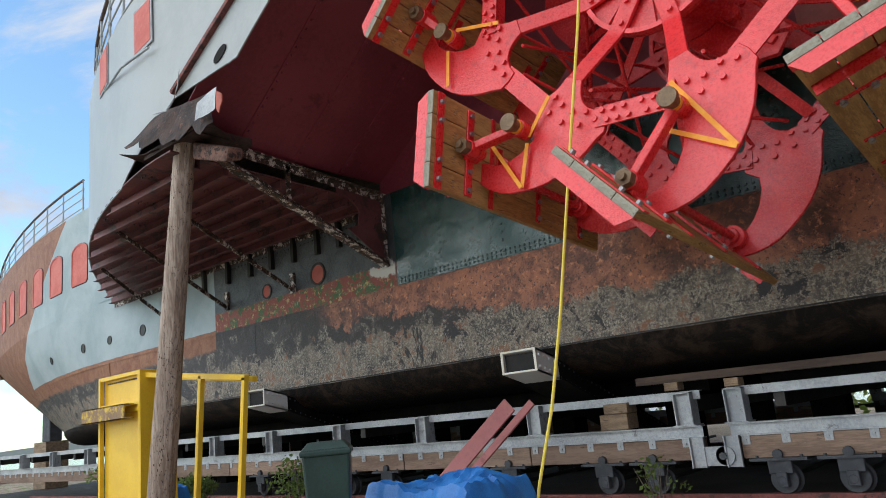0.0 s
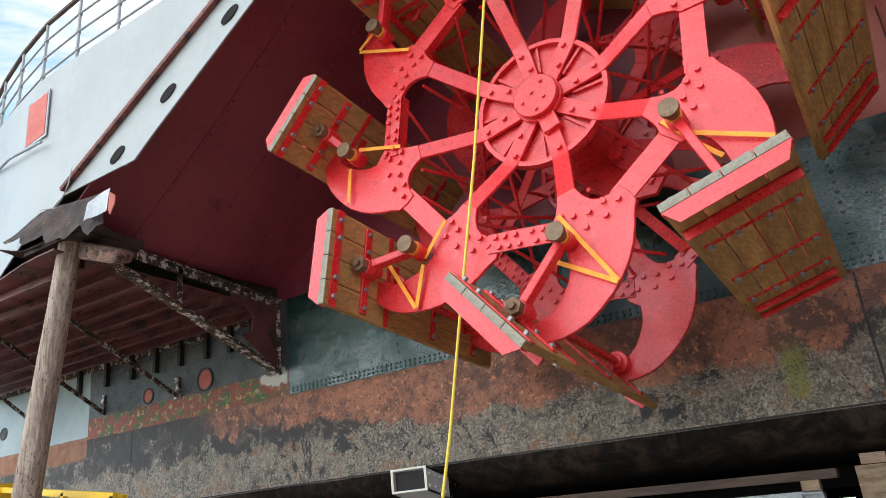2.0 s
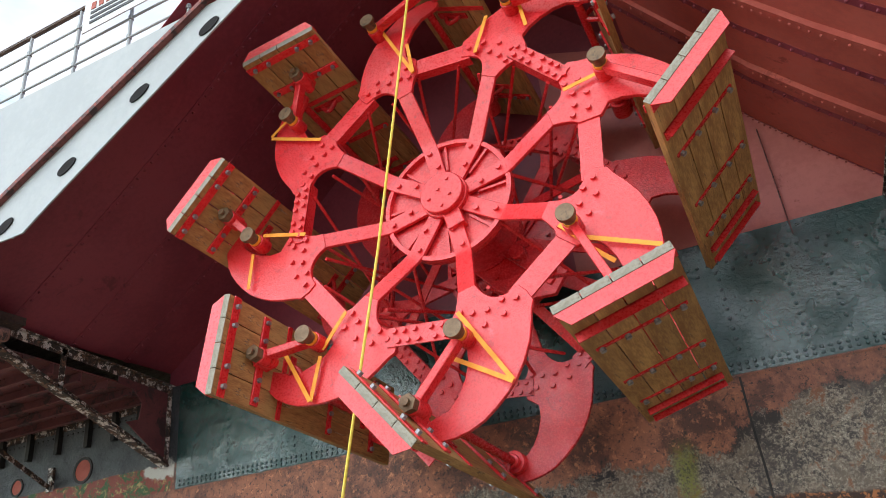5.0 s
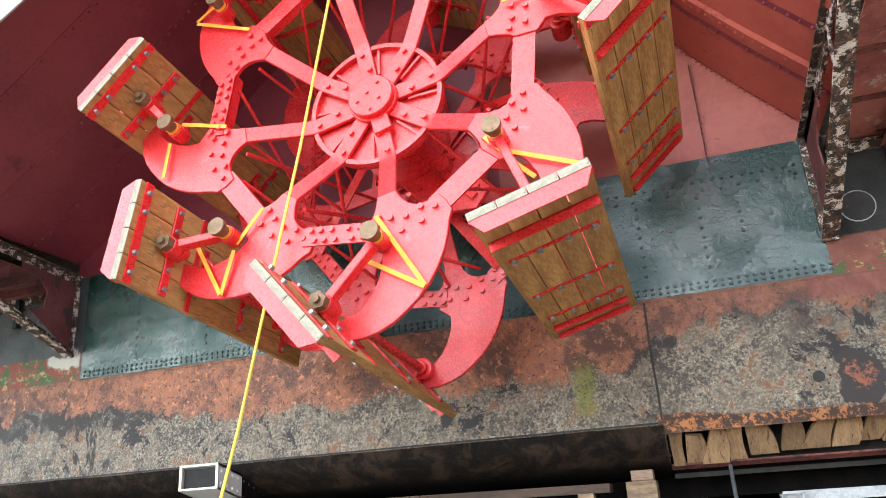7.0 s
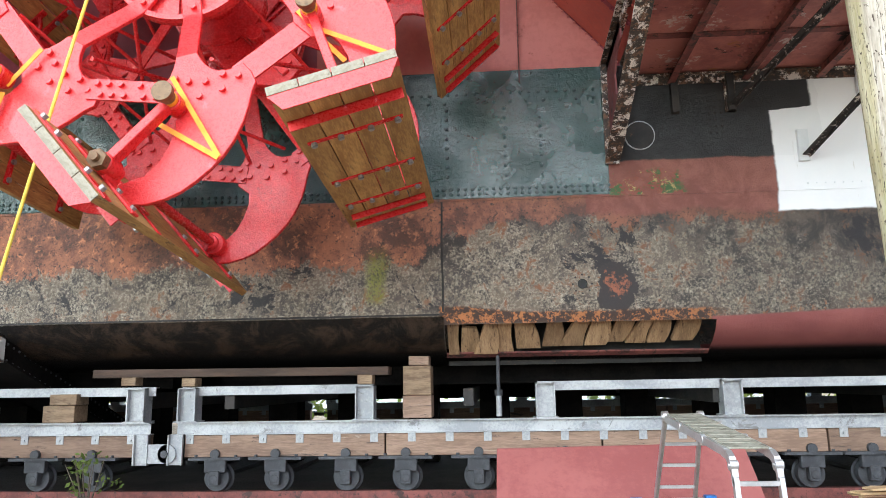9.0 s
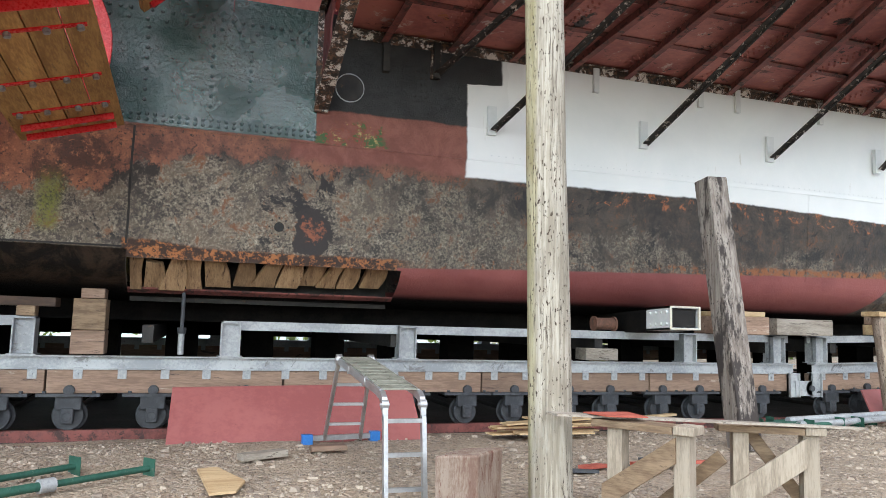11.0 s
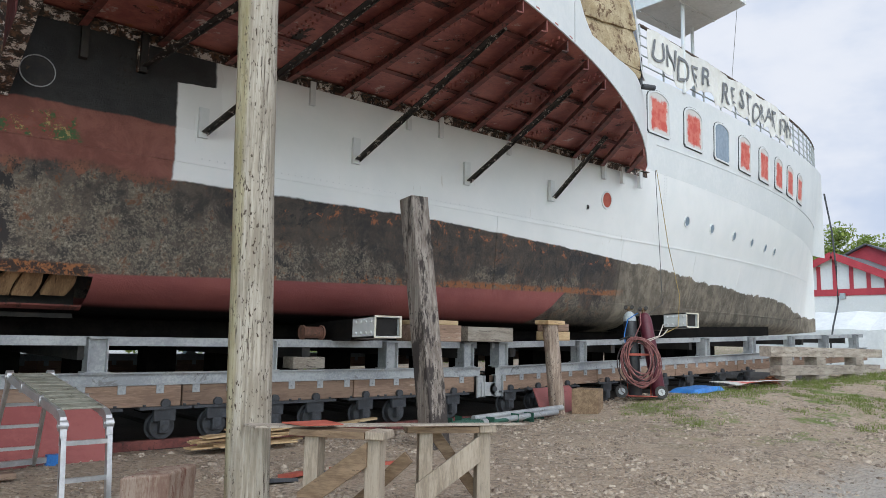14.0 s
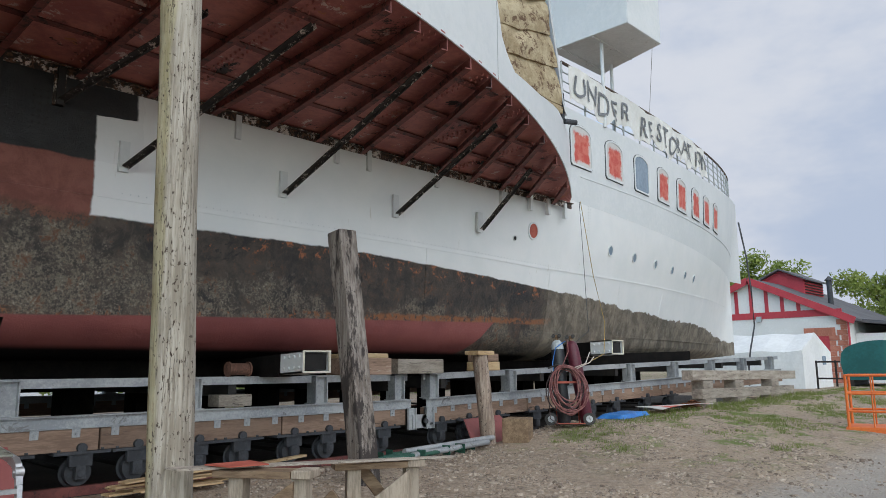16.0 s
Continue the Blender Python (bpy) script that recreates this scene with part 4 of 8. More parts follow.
def bolt_mesh(spots, normal, size=0.031, height=0.034):
    m = Mesh()
    nrm = Vector(normal)
    for p in spots:
        p = Vector(p)
        m.rod(p, p + nrm * height, size, 6)
    return m


def pad_bolts(at, dished):
    s = []
    for r, a in ((1.70, 9.5), (1.63, 5.5), (1.76, 4.0), (1.64, 0.0), (1.76, -2.5), (1.60, -5.0), (1.55, -9.0), (1.71, -8.5)):
        s.append(polar(r, a, at - 0.004))
    for r, a in ((0.42, -9), (0.64, -3)):
        s.append(polar(r, a, at + (dish(r) if dished else 0)))
    return s


wheel = thing("paddle_wheel", "bright red feathering paddle wheel with timber floats, lashed still", "paddle wheel", WHEEL)


BOLT_PAD = bolt_mesh([(0, 0, 0)], (0, -1, 0)).data("bolt", M_RED)
BOLT_LINK = bolt_mesh([(0, 0, 0)], (0, -1, 0), 0.029, 0.032).data("bolt", M_RED)
BOLT_BACK = bolt_mesh([(0, 0, 0)], (0, 0, -1), 0.028, 0.036).data("bolt", M_BOLT)
BOLT_FACE = bolt_mesh([(0, 0, 0)], (0, 0, 1), 0.028, 0.036).data("bolt", M_BOLT)


def build_frame(at, dished, mat, outer):
    """One of the two eight-armed frames."""
    arm = arm_mesh(at, dished).data("arm", mat)
    pads = pad_bolts(at, dished)
    arm_bolts = bolt_mesh(pads, (0, -1, 0)).data("bolts", mat)
    a, b = polar(R_LINK, 9.5, at + 0.022), polar(R_LINK, 35.5, at + 0.022)
    end = polar(1, 22.5)
    flat = Mesh()
    flat.beam(a, b, 0.022, 0.215, end)
    flat.beam(a - polar(0.098, 22.5) + Vector((0, 0.05, 0)), b - polar(0.098, 22.5) + Vector((0, 0.05, 0)), 0.10, 0.018, end)
    flat = flat.data("rim_link", mat)
    lapped = Mesh()
    lapped.beam(a - Vector((0, 0.034, 0)), b - Vector((0, 0.034, 0)), 0.022, 0.19, end)
    lapped.beam(a - polar(0.086, 22.5) + Vector((0, 0.03, 0)), b - polar(0.086, 22.5) + Vector((0, 0.03, 0)), 0.15, 0.018, end)
    lapped = lapped.data("rim_link", mat)
    mid = (a + b) / 2 - Vector((0, 0.045, 0))
    spots = []
    for u in (-0.30, -0.20, -0.09, 0.08, 0.19, 0.30):
        for h in (-0.05, 0.05):
            spots.append(mid + (b - a).normalized() * (u + 0.045 * (h > 0)) + polar(h, 22.5))
    link_bolts = bolt_mesh(spots, (0, -1, 0), 0.029, 0.032).data("bolts", mat)
    for k in range(8):
        turn = Matrix.Rotation(-radians(PAD + 45 * k), 4, "Y")
        ob = part("arm", arm, mat, wheel, "red riveted spoke with a curved horn")
        ob.matrix_local = turn
        mod = ob.modifiers.new("bevel", "BEVEL")
        mod.width, mod.segments, mod.limit_method = 0.006, 1, "ANGLE"
        if outer:
            for q in pads:
                part("bolt", BOLT_PAD, mat, ob).location = q
        else:
            tagged(part("bolts", arm_bolts, mat, ob), kind="stuff")
        bolted = k in (0, 3, 5) or not outer
        ob2 = part("rim_link", lapped if bolted else flat, mat, wheel)
        ob2.matrix_local = turn
        if bolted and outer:
            for q in spots:
                part("bolt", BOLT_LINK, mat, ob2).location = q
        elif bolted:
            tagged(part("bolts", link_bolts, mat, ob2), kind="stuff")
    # hub disc with a raised rim and ribs in the sunk fields between the spokes
    w = at + (HUB_IN if dished else 0) + 0.072
    m = Mesh()
    m.rod((0, w, 0), (0, w + 0.05, 0), 0.735, 48)
    disc = part("hub_disc", m, M_RED_DARK, wheel, "round cast hub plate", 0.006)
    m = Mesh()
    ring = [(0.685, 0.0), (0.735, 0.0), (0.735, -0.066), (0.685, -0.066)]
    rows = []
    for i in range(49):
        t = 2 * math.pi * i / 48
        rows.append([(r * math.cos(t), w + d, r * math.sin(t)) for r, d in ring + ring[:1]])
    m.sheet(rows, soft=False)
    part("rim", m, mat, disc)
    for k in range(8):
        mid_a = PAD + SKEW + 22.5 + 45 * k
        m = Mesh()
        m.beam(polar(0.36, mid_a + 6.0, w - 0.018), polar(0.69, mid_a + 9.0, w - 0.018), 0.028, 0.045, (0, 1, 0))
        part("rib", m, M_RED_DARK, disc)


build_frame(0.0, True, M_RED, True)
build_frame(1.85, False, M_RED_DARK, False)

# shaft end, boss and key
m = Mesh()
m.rod((0, 0.26, 0), (0, 0.42, 0), 0.265, 36)
m.rod((0, 0.19, 0), (0, 0.30, 0), 0.245, 36)
boss = part("shaft_end", m, M_RED, wheel, "round capped shaft end", 0.01)
for i, (r, a) in enumerate(((0.16, 60), (0.15, 200), (0.11, 330), (0.17, 270), (0.05, 130))):
    part("bolt", bolt_mesh([polar(r, a, 0.19)], (0, -1, 0), 0.022, 0.02), M_RED, boss)
m = Mesh()
m.beam(polar(0.22, -74, 0.32), polar(0.43, -74, 0.32), 0.19, 0.13, (0, 1, 0))
part("key", m, M_RED, wheel, bevel=0.012)
m = Mesh()
m.rod((0, 0.4, 0), (0, 2.75, 0), 0.2, 24)
part("shaft", m, M_RED_DARK, wheel)
# inner boss plates
m = Mesh()
m.rod((0, 1.15, 0), (0, 1.3, 0), 0.5, 28)
m.rod((0, 1.3, 0), (0, 1.9, 0), 0.34, 24)
part("inner_boss", m, M_RED_DARK, wheel)
# cast bracket of the feathering gear beside the shaft
m = Mesh()
m.prism([(0.05, -0.2), (0.62, -0.24), (0.95, -0.74), (0.78, -0.98), (0.30, -0.95), (-0.08, -0.5)], lambda u, v, w: (u, w, v), 1.18, 1.25)
m.beam((0.30, 1.16, -0.35), (0.78, 1.16, -0.85), 0.09, 0.05, (0, 1, 0))
m.rod((0.45, 1.05, -0.42), (0.45, 1.2, -0.42), 0.09, 16)
gear = part("feathering_bracket", m, M_RED_DARK, wheel, "dark red cast feathering bracket", 0.008)
for u, v in ((0.2, -0.35), (0.55, -0.32), (0.8, -0.72), (0.45, -0.85), (0.15, -0.62)):
    part("bolt", bolt_mesh([(u, 1.18, v)], (0, -1, 0), 0.036, 0.04), M_RED_DARK, gear)
# flat braces and tie rods between the frames
brace = Mesh().beam(polar(0.55, 0, 1.2), polar(1.62, 14, 1.8), 0.12, 0.02, (0, 1, 0)).data("flat_brace", M_RED_DARK)
rods = [Mesh().rod(a, b, 0.02, 8).data("brace_rod", M_RED_DARK) for a, b in ((polar(1.40, 3, 0.06), polar(0.72, 3, 1.85)), (polar(0.72, -12, 0.36), polar(1.55, -8, 1.85)), (polar(1.55, 14, 0.06), polar(1.5, 52, 1.85)), (polar(1.55, -12, 0.06), polar(1.0, 24, 1.85)))]
for k in range(8):
    turn = Matrix.Rotation(-radians(PAD + 45 * k), 4, "Y")
    for data in rods:
        part("brace_rod", data, M_RED_DARK, wheel).matrix_local = turn
    part("flat_brace", brace, M_RED_DARK, wheel).matrix_local = turn
for k in range(8):
    m = Mesh()
    m.rod(polar(R_PIVOT, PIVOT + 45 * k, 0.05), polar(R_PIVOT, PIVOT + 45 * k, 2.05), 0.045, 12)
    part("float_spindle", m, M_RED_DARK, wheel)
    m = Mesh()
    m.rod(polar(R_PIVOT, PIVOT + 45 * k, 1.74), polar(R_PIVOT, PIVOT + 45 * k, 2.0), 0.12, 18)
    m.rod(polar(R_PIVOT, PIVOT + 45 * k, 1.68), polar(R_PIVOT, PIVOT + 45 * k, 1.74), 0.075, 14)
    part("bearing", m, M_RED, wheel, "red cast float bearing", 0.008)

# floats: (turn of the board, place across and up, face of the bracket)
FLOATS = {0: (43.9, 2.609, -0.235, -1), 1: (100.0, 1.98, 1.70, -1), 2: (-28.0, 0.31, 2.60, 1), 3: (5.5, -1.50, 2.00, 1), 4: (47.8, -2.44, 0.27, 1), 5: (83.5, -1.91, -1.58, 1), 6: (131.5, -0.24, -2.511, 1), 7: (16.2, 1.714, -1.981, -1)}
F_W, F_L, F_AT = 0.979, 3.12, -0.773
plank_data = Mesh().box(-0.1165, 0.1165, 0.0, F_L, -0.035, 0.035).data("plank", M_WOOD)
end_data = Mesh().box(-0.1185, 0.1185, -0.006, 0.001, -0.0345, 0.0345).data("end_grain", M_END)


HEADS = {}


def build_float(k):
    turn, dx, dz, face = FLOATS[k]
    c = Vector((dx, F_AT, dz))
    # local: x across the board, y along the shaft, z to the bracket's side
    rot = Matrix.Rotation(-radians(turn), 4, "Y")
    if face > 0:
        rot = rot @ Matrix.Rotation(math.pi, 4, "Y")
    fl = part("float", Mesh().box(-F_W / 2, F_W / 2, 0.9, 0.96, 0.036, 0.05), M_RED, wheel, "four-plank timber float with red iron straps")
    fl.matrix_local = Matrix.Translation(c) @ rot
    HEADS[k] = Matrix.Translation(c) @ rot @ Vector((0, 0.47, 0.13))
    for i in range(4):
        x = (i - 1.5) * F_W / 4
        part("plank", plank_data, M_WOOD, fl).matrix_local = Matrix.Translation((x, 0, 0))
        part("end_grain", end_data, M_END, fl).matrix_local = Matrix.Translation((x, 0, 0))
    # bracket side: end strap, bracket bar, lugs
    m = Mesh()
    m.box(-F_W / 2, F_W / 2, 0.06, 0.15, 0.036, 0.05)
    part("strap", m, M_RED, fl)
    m = Mesh()
    m.box(-F_W / 2 + 0.04, F_W / 2 - 0.04, 0.50, 0.60, 0.036, 0.062)
    m.rod((0, 0.56, 0.13), (0, 0.66, 0.13), 0.06, 14)
    m.hull8([(-0.09, 0.45, 0.05), (0.09, 0.45, 0.05), (0.09, 0.66, 0.05), (-0.09, 0.66, 0.05), (-0.05, 0.45, 0.14), (0.05, 0.45, 0.14), (0.05, 0.66, 0.14), (-0.05, 0.66, 0.14)])
    part("bracket", m, M_RED, fl, "", 0.008)
    m = Mesh()
    m.rod((0, 0.32, 0.13), (0, 0.40, 0.13), 0.08, 6)
    m.rod((0, 0.28, 0.13), (0, 0.34, 0.13), 0.035, 10)
    part("nut", m, M_BRASS, fl, "greasy bronze hexagon nut")
    for y in (1.05, 2.45):
        m = Mesh()
        pts = [(-0.1 + 0.2 * i / 8, y, 0.05 + 0.11 * math.sin(math.pi * i / 8)) for i in range(9)]
        m.tube(pts, 0.03, 8)
        m.box(-0.2, 0.2, y - 0.04, y + 0.04, 0.036, 0.055)
        part("lug", m, M_RED_DARK, fl)
    for y, e in ((2.62, 0.08), (1.75, 0.06)):
        m = Mesh()
        m.box(-F_W / 2 + 0.06, F_W / 2 - 0.06, y, y + e, 0.036, 0.06)
        part("cross_strap", m, M_RED_DARK, fl)
    # back: angle irons and thin straps
    m = Mesh()
    m.box(-F_W / 2, F_W / 2, 0.012, 0.10, -0.05, -0.036)
    m.hull8([(-F_W / 2 + 0.09, 0.0, -0.17), (F_W / 2 - 0.09, 0.0, -0.17), (F_W / 2 - 0.09, 0.014, -0.17), (-F_W / 2 + 0.09, 0.014, -0.17), (-F_W / 2, 0.0, -0.036), (F_W / 2, 0.0, -0.036), (F_W / 2, 0.014, -0.036), (-F_W / 2, 0.014, -0.036)])
    part("end_angle", m, M_RED, fl)
    m = Mesh()
    m.box(-F_W / 2 + 0.03, F_W / 2 - 0.03, 0.43, 0.55, -0.05, -0.036)
    m.box(-F_W / 2 + 0.03, F_W / 2 - 0.03, 0.43, 0.444, -0.12, -0.036)
    part("back_angle", m, M_RED, fl)
    for y, h in ((0.85, 0.035), (1.75, 0.035), (2.4, 0.035), (2.72, 0.1), (2.98, 0.1)):
        m = Mesh()
        m.box(-F_W / 2 + 0.08, F_W / 2 - 0.08, y, y + h, -0.052, -0.036)
        if h > 0.05:
            m.box(-F_W / 2 + 0.08, F_W / 2 - 0.08, y, y + 0.014, -0.1, -0.036)
        part("back_strap", m, M_RED_DARK if h < 0.05 else M_RED, fl)
    spots = []
    for y in (0.87, 1.77, 2.42, 2.78, 3.03):
        for x in (-0.36, -0.13, 0.13, 0.36):
            spots.append((x, y, -0.05))
    for q in spots:
        part("bolt", BOLT_BACK, M_BOLT, fl).location = q
    spots = [(x, y, 0.05) for y in (0.105, 0.55, 1.78, 2.66) for x in (-0.39, -0.2, 0.2, 0.39)]
    for q in spots:
        part("bolt", BOLT_FACE, M_BOLT, fl).location = q


for k in range(8):
    build_float(k)

# levers from the floats' spindles to the pins, and their bronze caps
PINS = [(1.99, 16.2), (2.2, 15.0), (2.44, 13.6), (2.21, 4.8), (2.10, 2.9), (1.97, 3.4), (1.83, 7.8), (1.71, 8.0)]
for k, (r, a) in enumerate(PINS):
    p, q = HEADS[k], polar(r, a + 45 * k, -0.13)
    m = Mesh()
    m.beam(p, q, 0.08, 0.11, (0, 1, 0))
    m.rod(p - Vector((0, 0.07, 0)), p + Vector((0, 0.12, 0)), 0.085, 16)
    m.rod(q - Vector((0, 0.03, 0)), q + Vector((0, 0.14, 0)), 0.085, 14)
    part("lever", m, M_RED, wheel, "", 0.01)
    m = Mesh()
    m.rod(q - Vector((0, 0.15, 0)), q - Vector((0, 0.03, 0)), 0.062, 14)
    m.rod(q - Vector((0, 0.2, 0)), q - Vector((0, 0.15, 0)), 0.088, 18)
    part("pin_cap", m, M_BRASS, wheel, "dull bronze pin cap", 0.004)
# orange straps tied from the pins round the horns: arm, two ends by radius and turn
LASHINGS = [(6, 1.56, 7.1, 2.37, 15.8), (6, 2.38, 15.7, 1.97, 3.3), (5, 1.57, 6.0, 2.0, 5.9), (5, 2.06, 6.8, 2.47, 11.0), (5, 2.47, 11.0, 2.27, -3.5), (7, 1.77, 5.3, 2.5, 10.2), (7, 1.57, 6.9, 1.9, 4.8), (7, 1.91, 4.2, 2.21, 3.5), (4, 2.09, -0.4, 1.53, 5.5), (4, 2.22, 4.9, 2.33, 15.2)]
LASHINGS += [(3, 2.52, 10.7, 2.43, 0.9), (3, 2.5, 11.1, 1.75, 6.2), (2, 2.47, 12.2, 1.55, 4.7), (2, 1.55, 4.7, 2.04, 5.4), (1, 1.59, 21.5, 2.11, 22.4), (1, 1.99, 6.5, 2.36, 14.9), (0, 1.58, 18.7, 1.91, 17.3)]
for k, r0, a0, r1, a1 in LASHINGS:
    m = Mesh()
    m.beam(polar(r0, a0 + 45 * k, -0.062), polar(r1, a1 + 45 * k, -0.05), 0.042, 0.006, (0, 1, 0))
    part("lashing", m, M_STRAP, wheel, "orange ratchet lashing strap")
for k, (r, a) in enumerate(PINS):
    q = polar(r, a + 45 * k)
    m = Mesh()
    m.rod(q - Vector((0, 0.20, 0)), q - Vector((0, 0.165, 0)), 0.070, 14)
    part("lashing", m, M_STRAP, wheel, "orange strap wound round the pin")


# ---- cradle trolleys on the slipway ----
def track_rise(x):
    if x < -3.4:
        return 0.0055 * (-3.4 - x)
    if x > 9.45:
        return 0.026 * (x - 9.45)
    return 0.0


CLIP = Mesh().box(-0.045, 0.045, -0.032, -0.021, 0.53, 0.65).rod((0, -0.032, 0.575), (0, -0.05, 0.575), 0.014, 6).data("clip_plate", M_GALV)


def build_cradle(a, b, post_at):
    """One length of cradle between two hinges; both sides are alike."""
    n = max(1, round((b - a) / 6))
    za, zb = track_rise(a), track_rise(b)

    def zr(x):
        return za + (zb - za) * (x - a) / (b - a)

    c = thing("slipway_cradle", "grey steel and timber ship cradle on small iron wheels", "ship cradle", group="slipway cradles")
    for y0 in (8.8, 16.6):
        # lower girder: channel section
        prof = [(-0.04, 0.628), (0.10, 0.628), (0.10, 0.642), (0.016, 0.642), (0.016, 0.763), (0.10, 0.763), (0.10, 0.777), (-0.04, 0.777), (-0.04, 0.763), (0.004, 0.763), (0.004, 0.642), (-0.04, 0.642)]
        m = Mesh()
        m.prism(prof, lambda u, v, w: (w, y0 + u, v + zr(w)), a + 0.03, b - 0.03)
        part("girder", m, M_GALV, c, "galvanised steel girder")
        # upper rail: angle, left out where the shores pass
        for xa, xb in ([(a + 0.03, -0.93), (1.02, b - 0.03)] if a < -1 < b else [(a + 0.03, b - 0.03)]):
            m = Mesh()
            m.beam((xa, y0 + 0.1, 1.135 + zr(xa)), (xb, y0 + 0.1, 1.135 + zr(xb)), 0.012, 0.1)
            m.beam((xa, y0 + 0.14, 1.185 + zr(xa)), (xb, y0 + 0.14, 1.185 + zr(xb)), 0.09, 0.012)
            part("upper_rail", m, M_GALV, c)
        # timber baulks
        k = max(1, round((b - a) / 2.6))
        for i in range(k):
            xa, xb = a + 0.05 + (b - a - 0.1) * i / k, a + 0.05 + (b - a - 0.1) * (i + 1) / k - 0.02
            m = Mesh()
            m.beam((xa, y0 + 0.08, 0.50 + zr(xa)), (xb, y0 + 0.08, 0.50 + zr(xb)), 0.2, 0.25)
            part("baulk", m, M_SLEEPER, c, bevel=0.008)
        x = a + 0.2
        while x < b - 0.1:
            part("clip_plate", CLIP, M_GALV, c).location = (x, y0, zr(x))
            x += 0.44
        for x in post_at:
            if a < x < b:
                m = Mesh()
                m.box(x - 0.11, x + 0.11, y0 + 0.05, y0 + 0.065, 0.785 + zr(x), 1.18 + zr(x))
                m.box(x - 0.11, x + 0.11, y0 - 0.02, y0 + 0.2, 1.165 + zr(x), 1.18 + zr(x))
                m.box(x - 0.11, x - 0.095, y0 - 0.02, y0 + 0.2, 0.785 + zr(x), 1.18 + zr(x))
                m.box(x + 0.095, x + 0.11, y0 - 0.02, y0 + 0.2, 0.785 + zr(x), 1.18 + zr(x))
                m.box(x - 0.14, x + 0.14, y0 - 0.04, y0 + 0.22, 0.775 + zr(x), 0.79 + zr(x))
                part("post", m, M_GALV, c)
    # cross girders carry the upper rails; the ship rests on them
    x = a + 0.6
    while x < b:
        m = Mesh()
        m.beam((x, 8.95, 1.02 + zr(x)), (x, 16.5, 1.02 + zr(x)), 0.12, 0.2)
        part("cross_girder", m, M_BLACK, c)
        x += 2.9
    return c


POSTS = [-31.5, -29.4, -27.0, -24.6, -22.4, -20.2, -18.2, -16.2, -14.2, -12.2, -10.2, -8.18, -6.0, -3.80, -3.17, -1.02, 1.1, 3.22, 5.36, 7.38, 8.95, 9.75, 11.9, 14.2, 16.4, 18.6, 20.8, 23.0, 25.2]
build_cradle(-33.5, -3.57, POSTS)
build_cradle(-3.3, 9.25, POSTS)
build_cradle(9.55, 26.0, POSTS)


def wheel_set(x):
    """A pair of small flanged wheels under one baulk, in an axle box."""
    c = thing("trolley_wheel_set", "small grey cast-iron trolley wheels with axle boxes", "wheel set", pose(x, 8.88, track_rise(x)), "trolley wheels")
    m = Mesh()
    m.rod((0, -0.05, 0.13), (0, 0.05, 0.13), 0.15, 22)
    m.rod((0, 0.05, 0.13), (0, 0.07, 0.13), 0.18, 22)
    part("wheel", m, M_IRON, c, bevel=0.006)
    m = Mesh()
    m.hull8([(-0.13, -0.13, 0.20), (0.13, -0.13, 0.20), (0.13, -0.06, 0.20), (-0.13, -0.06, 0.20), (-0.13, -0.13, 0.36), (0.13, -0.13, 0.36), (0.13, -0.06, 0.36), (-0.13, -0.06, 0.36)])
    m.box(-0.06, 0.06, -0.15, -0.06, 0.06, 0.22)
    m.rod((0, -0.155, 0.13), (0, -0.06, 0.13), 0.05, 14)
    part("axle_box", m, M_IRON, c, bevel=0.01)
    m = Mesh()
    m.box(-0.31, 0.31, -0.16, 0.1, 0.342, 0.374)
    m.rod((0, -0.15, 0.41), (0, -0.08, 0.41), 0.055, 14)
    m.rod((-0.24, -0.1, 0.37), (-0.24, -0.1, 0.40), 0.02, 6)
    m.rod((0.24, -0.1, 0.37), (0.24, -0.1, 0.40), 0.02, 6)
    part("bearing_plate", m, M_IRON, c)
    m = Mesh()
    m.rod((0, 0.05, 0.13), (0, 7.7, 0.13), 0.03, 10)
    part("axle", m, M_BLACK, c)
    return c


SETS = [-12.5, -11.4, -10.0, -9.0, -7.4, -6.5, -4.98, -4.28, -2.78, -2.06, -1.23, -0.53, 0.31, 1.3, 2.2, 3.2, 4.01, 4.66, 5.45, 6.07, 6.9, 7.51, 8.6, 9.9, 10.6, 11.4, 12.6, 13.5, 14.6, 15.6, 17.0, 18.2]
first_set = wheel_set(SETS[0])
for x in SETS[1:]:
    copy_thing(first_set, pose(x, 8.88, track_rise(x)))

for i, y in enumerate((8.86, 16.66)):
    m = Mesh()
    m.sheet([[(x, y - 0.05, track_rise(x) - 0.16) for x in (-24, -3.4, 9.45, 24)], [(x, y - 0.05, track_rise(x) - 0.02) for x in (-24, -3.4, 9.45, 24)], [(x, y + 0.05, track_rise(x) - 0.02) for x in (-24, -3.4, 9.45, 24)], [(x, y + 0.05, track_rise(x) - 0.16) for x in (-24, -3.4, 9.45, 24)]], soft=False)
    tagged(part("slipway_rail", m, M_RIB), "rusty slipway rail under the cradle wheels", "rail", kind="structure")

# dark sheet added over the ground, standing in for shade under the ship
M_SHADE_SHEET = surface("ground_shade", (0.016, 0.014, 0.012), (0.045, 0.038, 0.032), (0.07, 0.06, 0.05), 1.2, 24.0, (0.7, 0.95), 0.0, 0.9, 0.03, 0.62, own=False)
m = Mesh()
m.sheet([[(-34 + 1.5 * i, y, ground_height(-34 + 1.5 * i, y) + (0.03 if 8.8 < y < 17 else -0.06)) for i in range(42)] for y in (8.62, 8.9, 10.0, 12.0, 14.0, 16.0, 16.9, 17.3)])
tagged(part("shade_sheet", m, M_SHADE_SHEET), "dark sheet between the slipway rails in place of the ship's shade", "ballast", kind="structure")

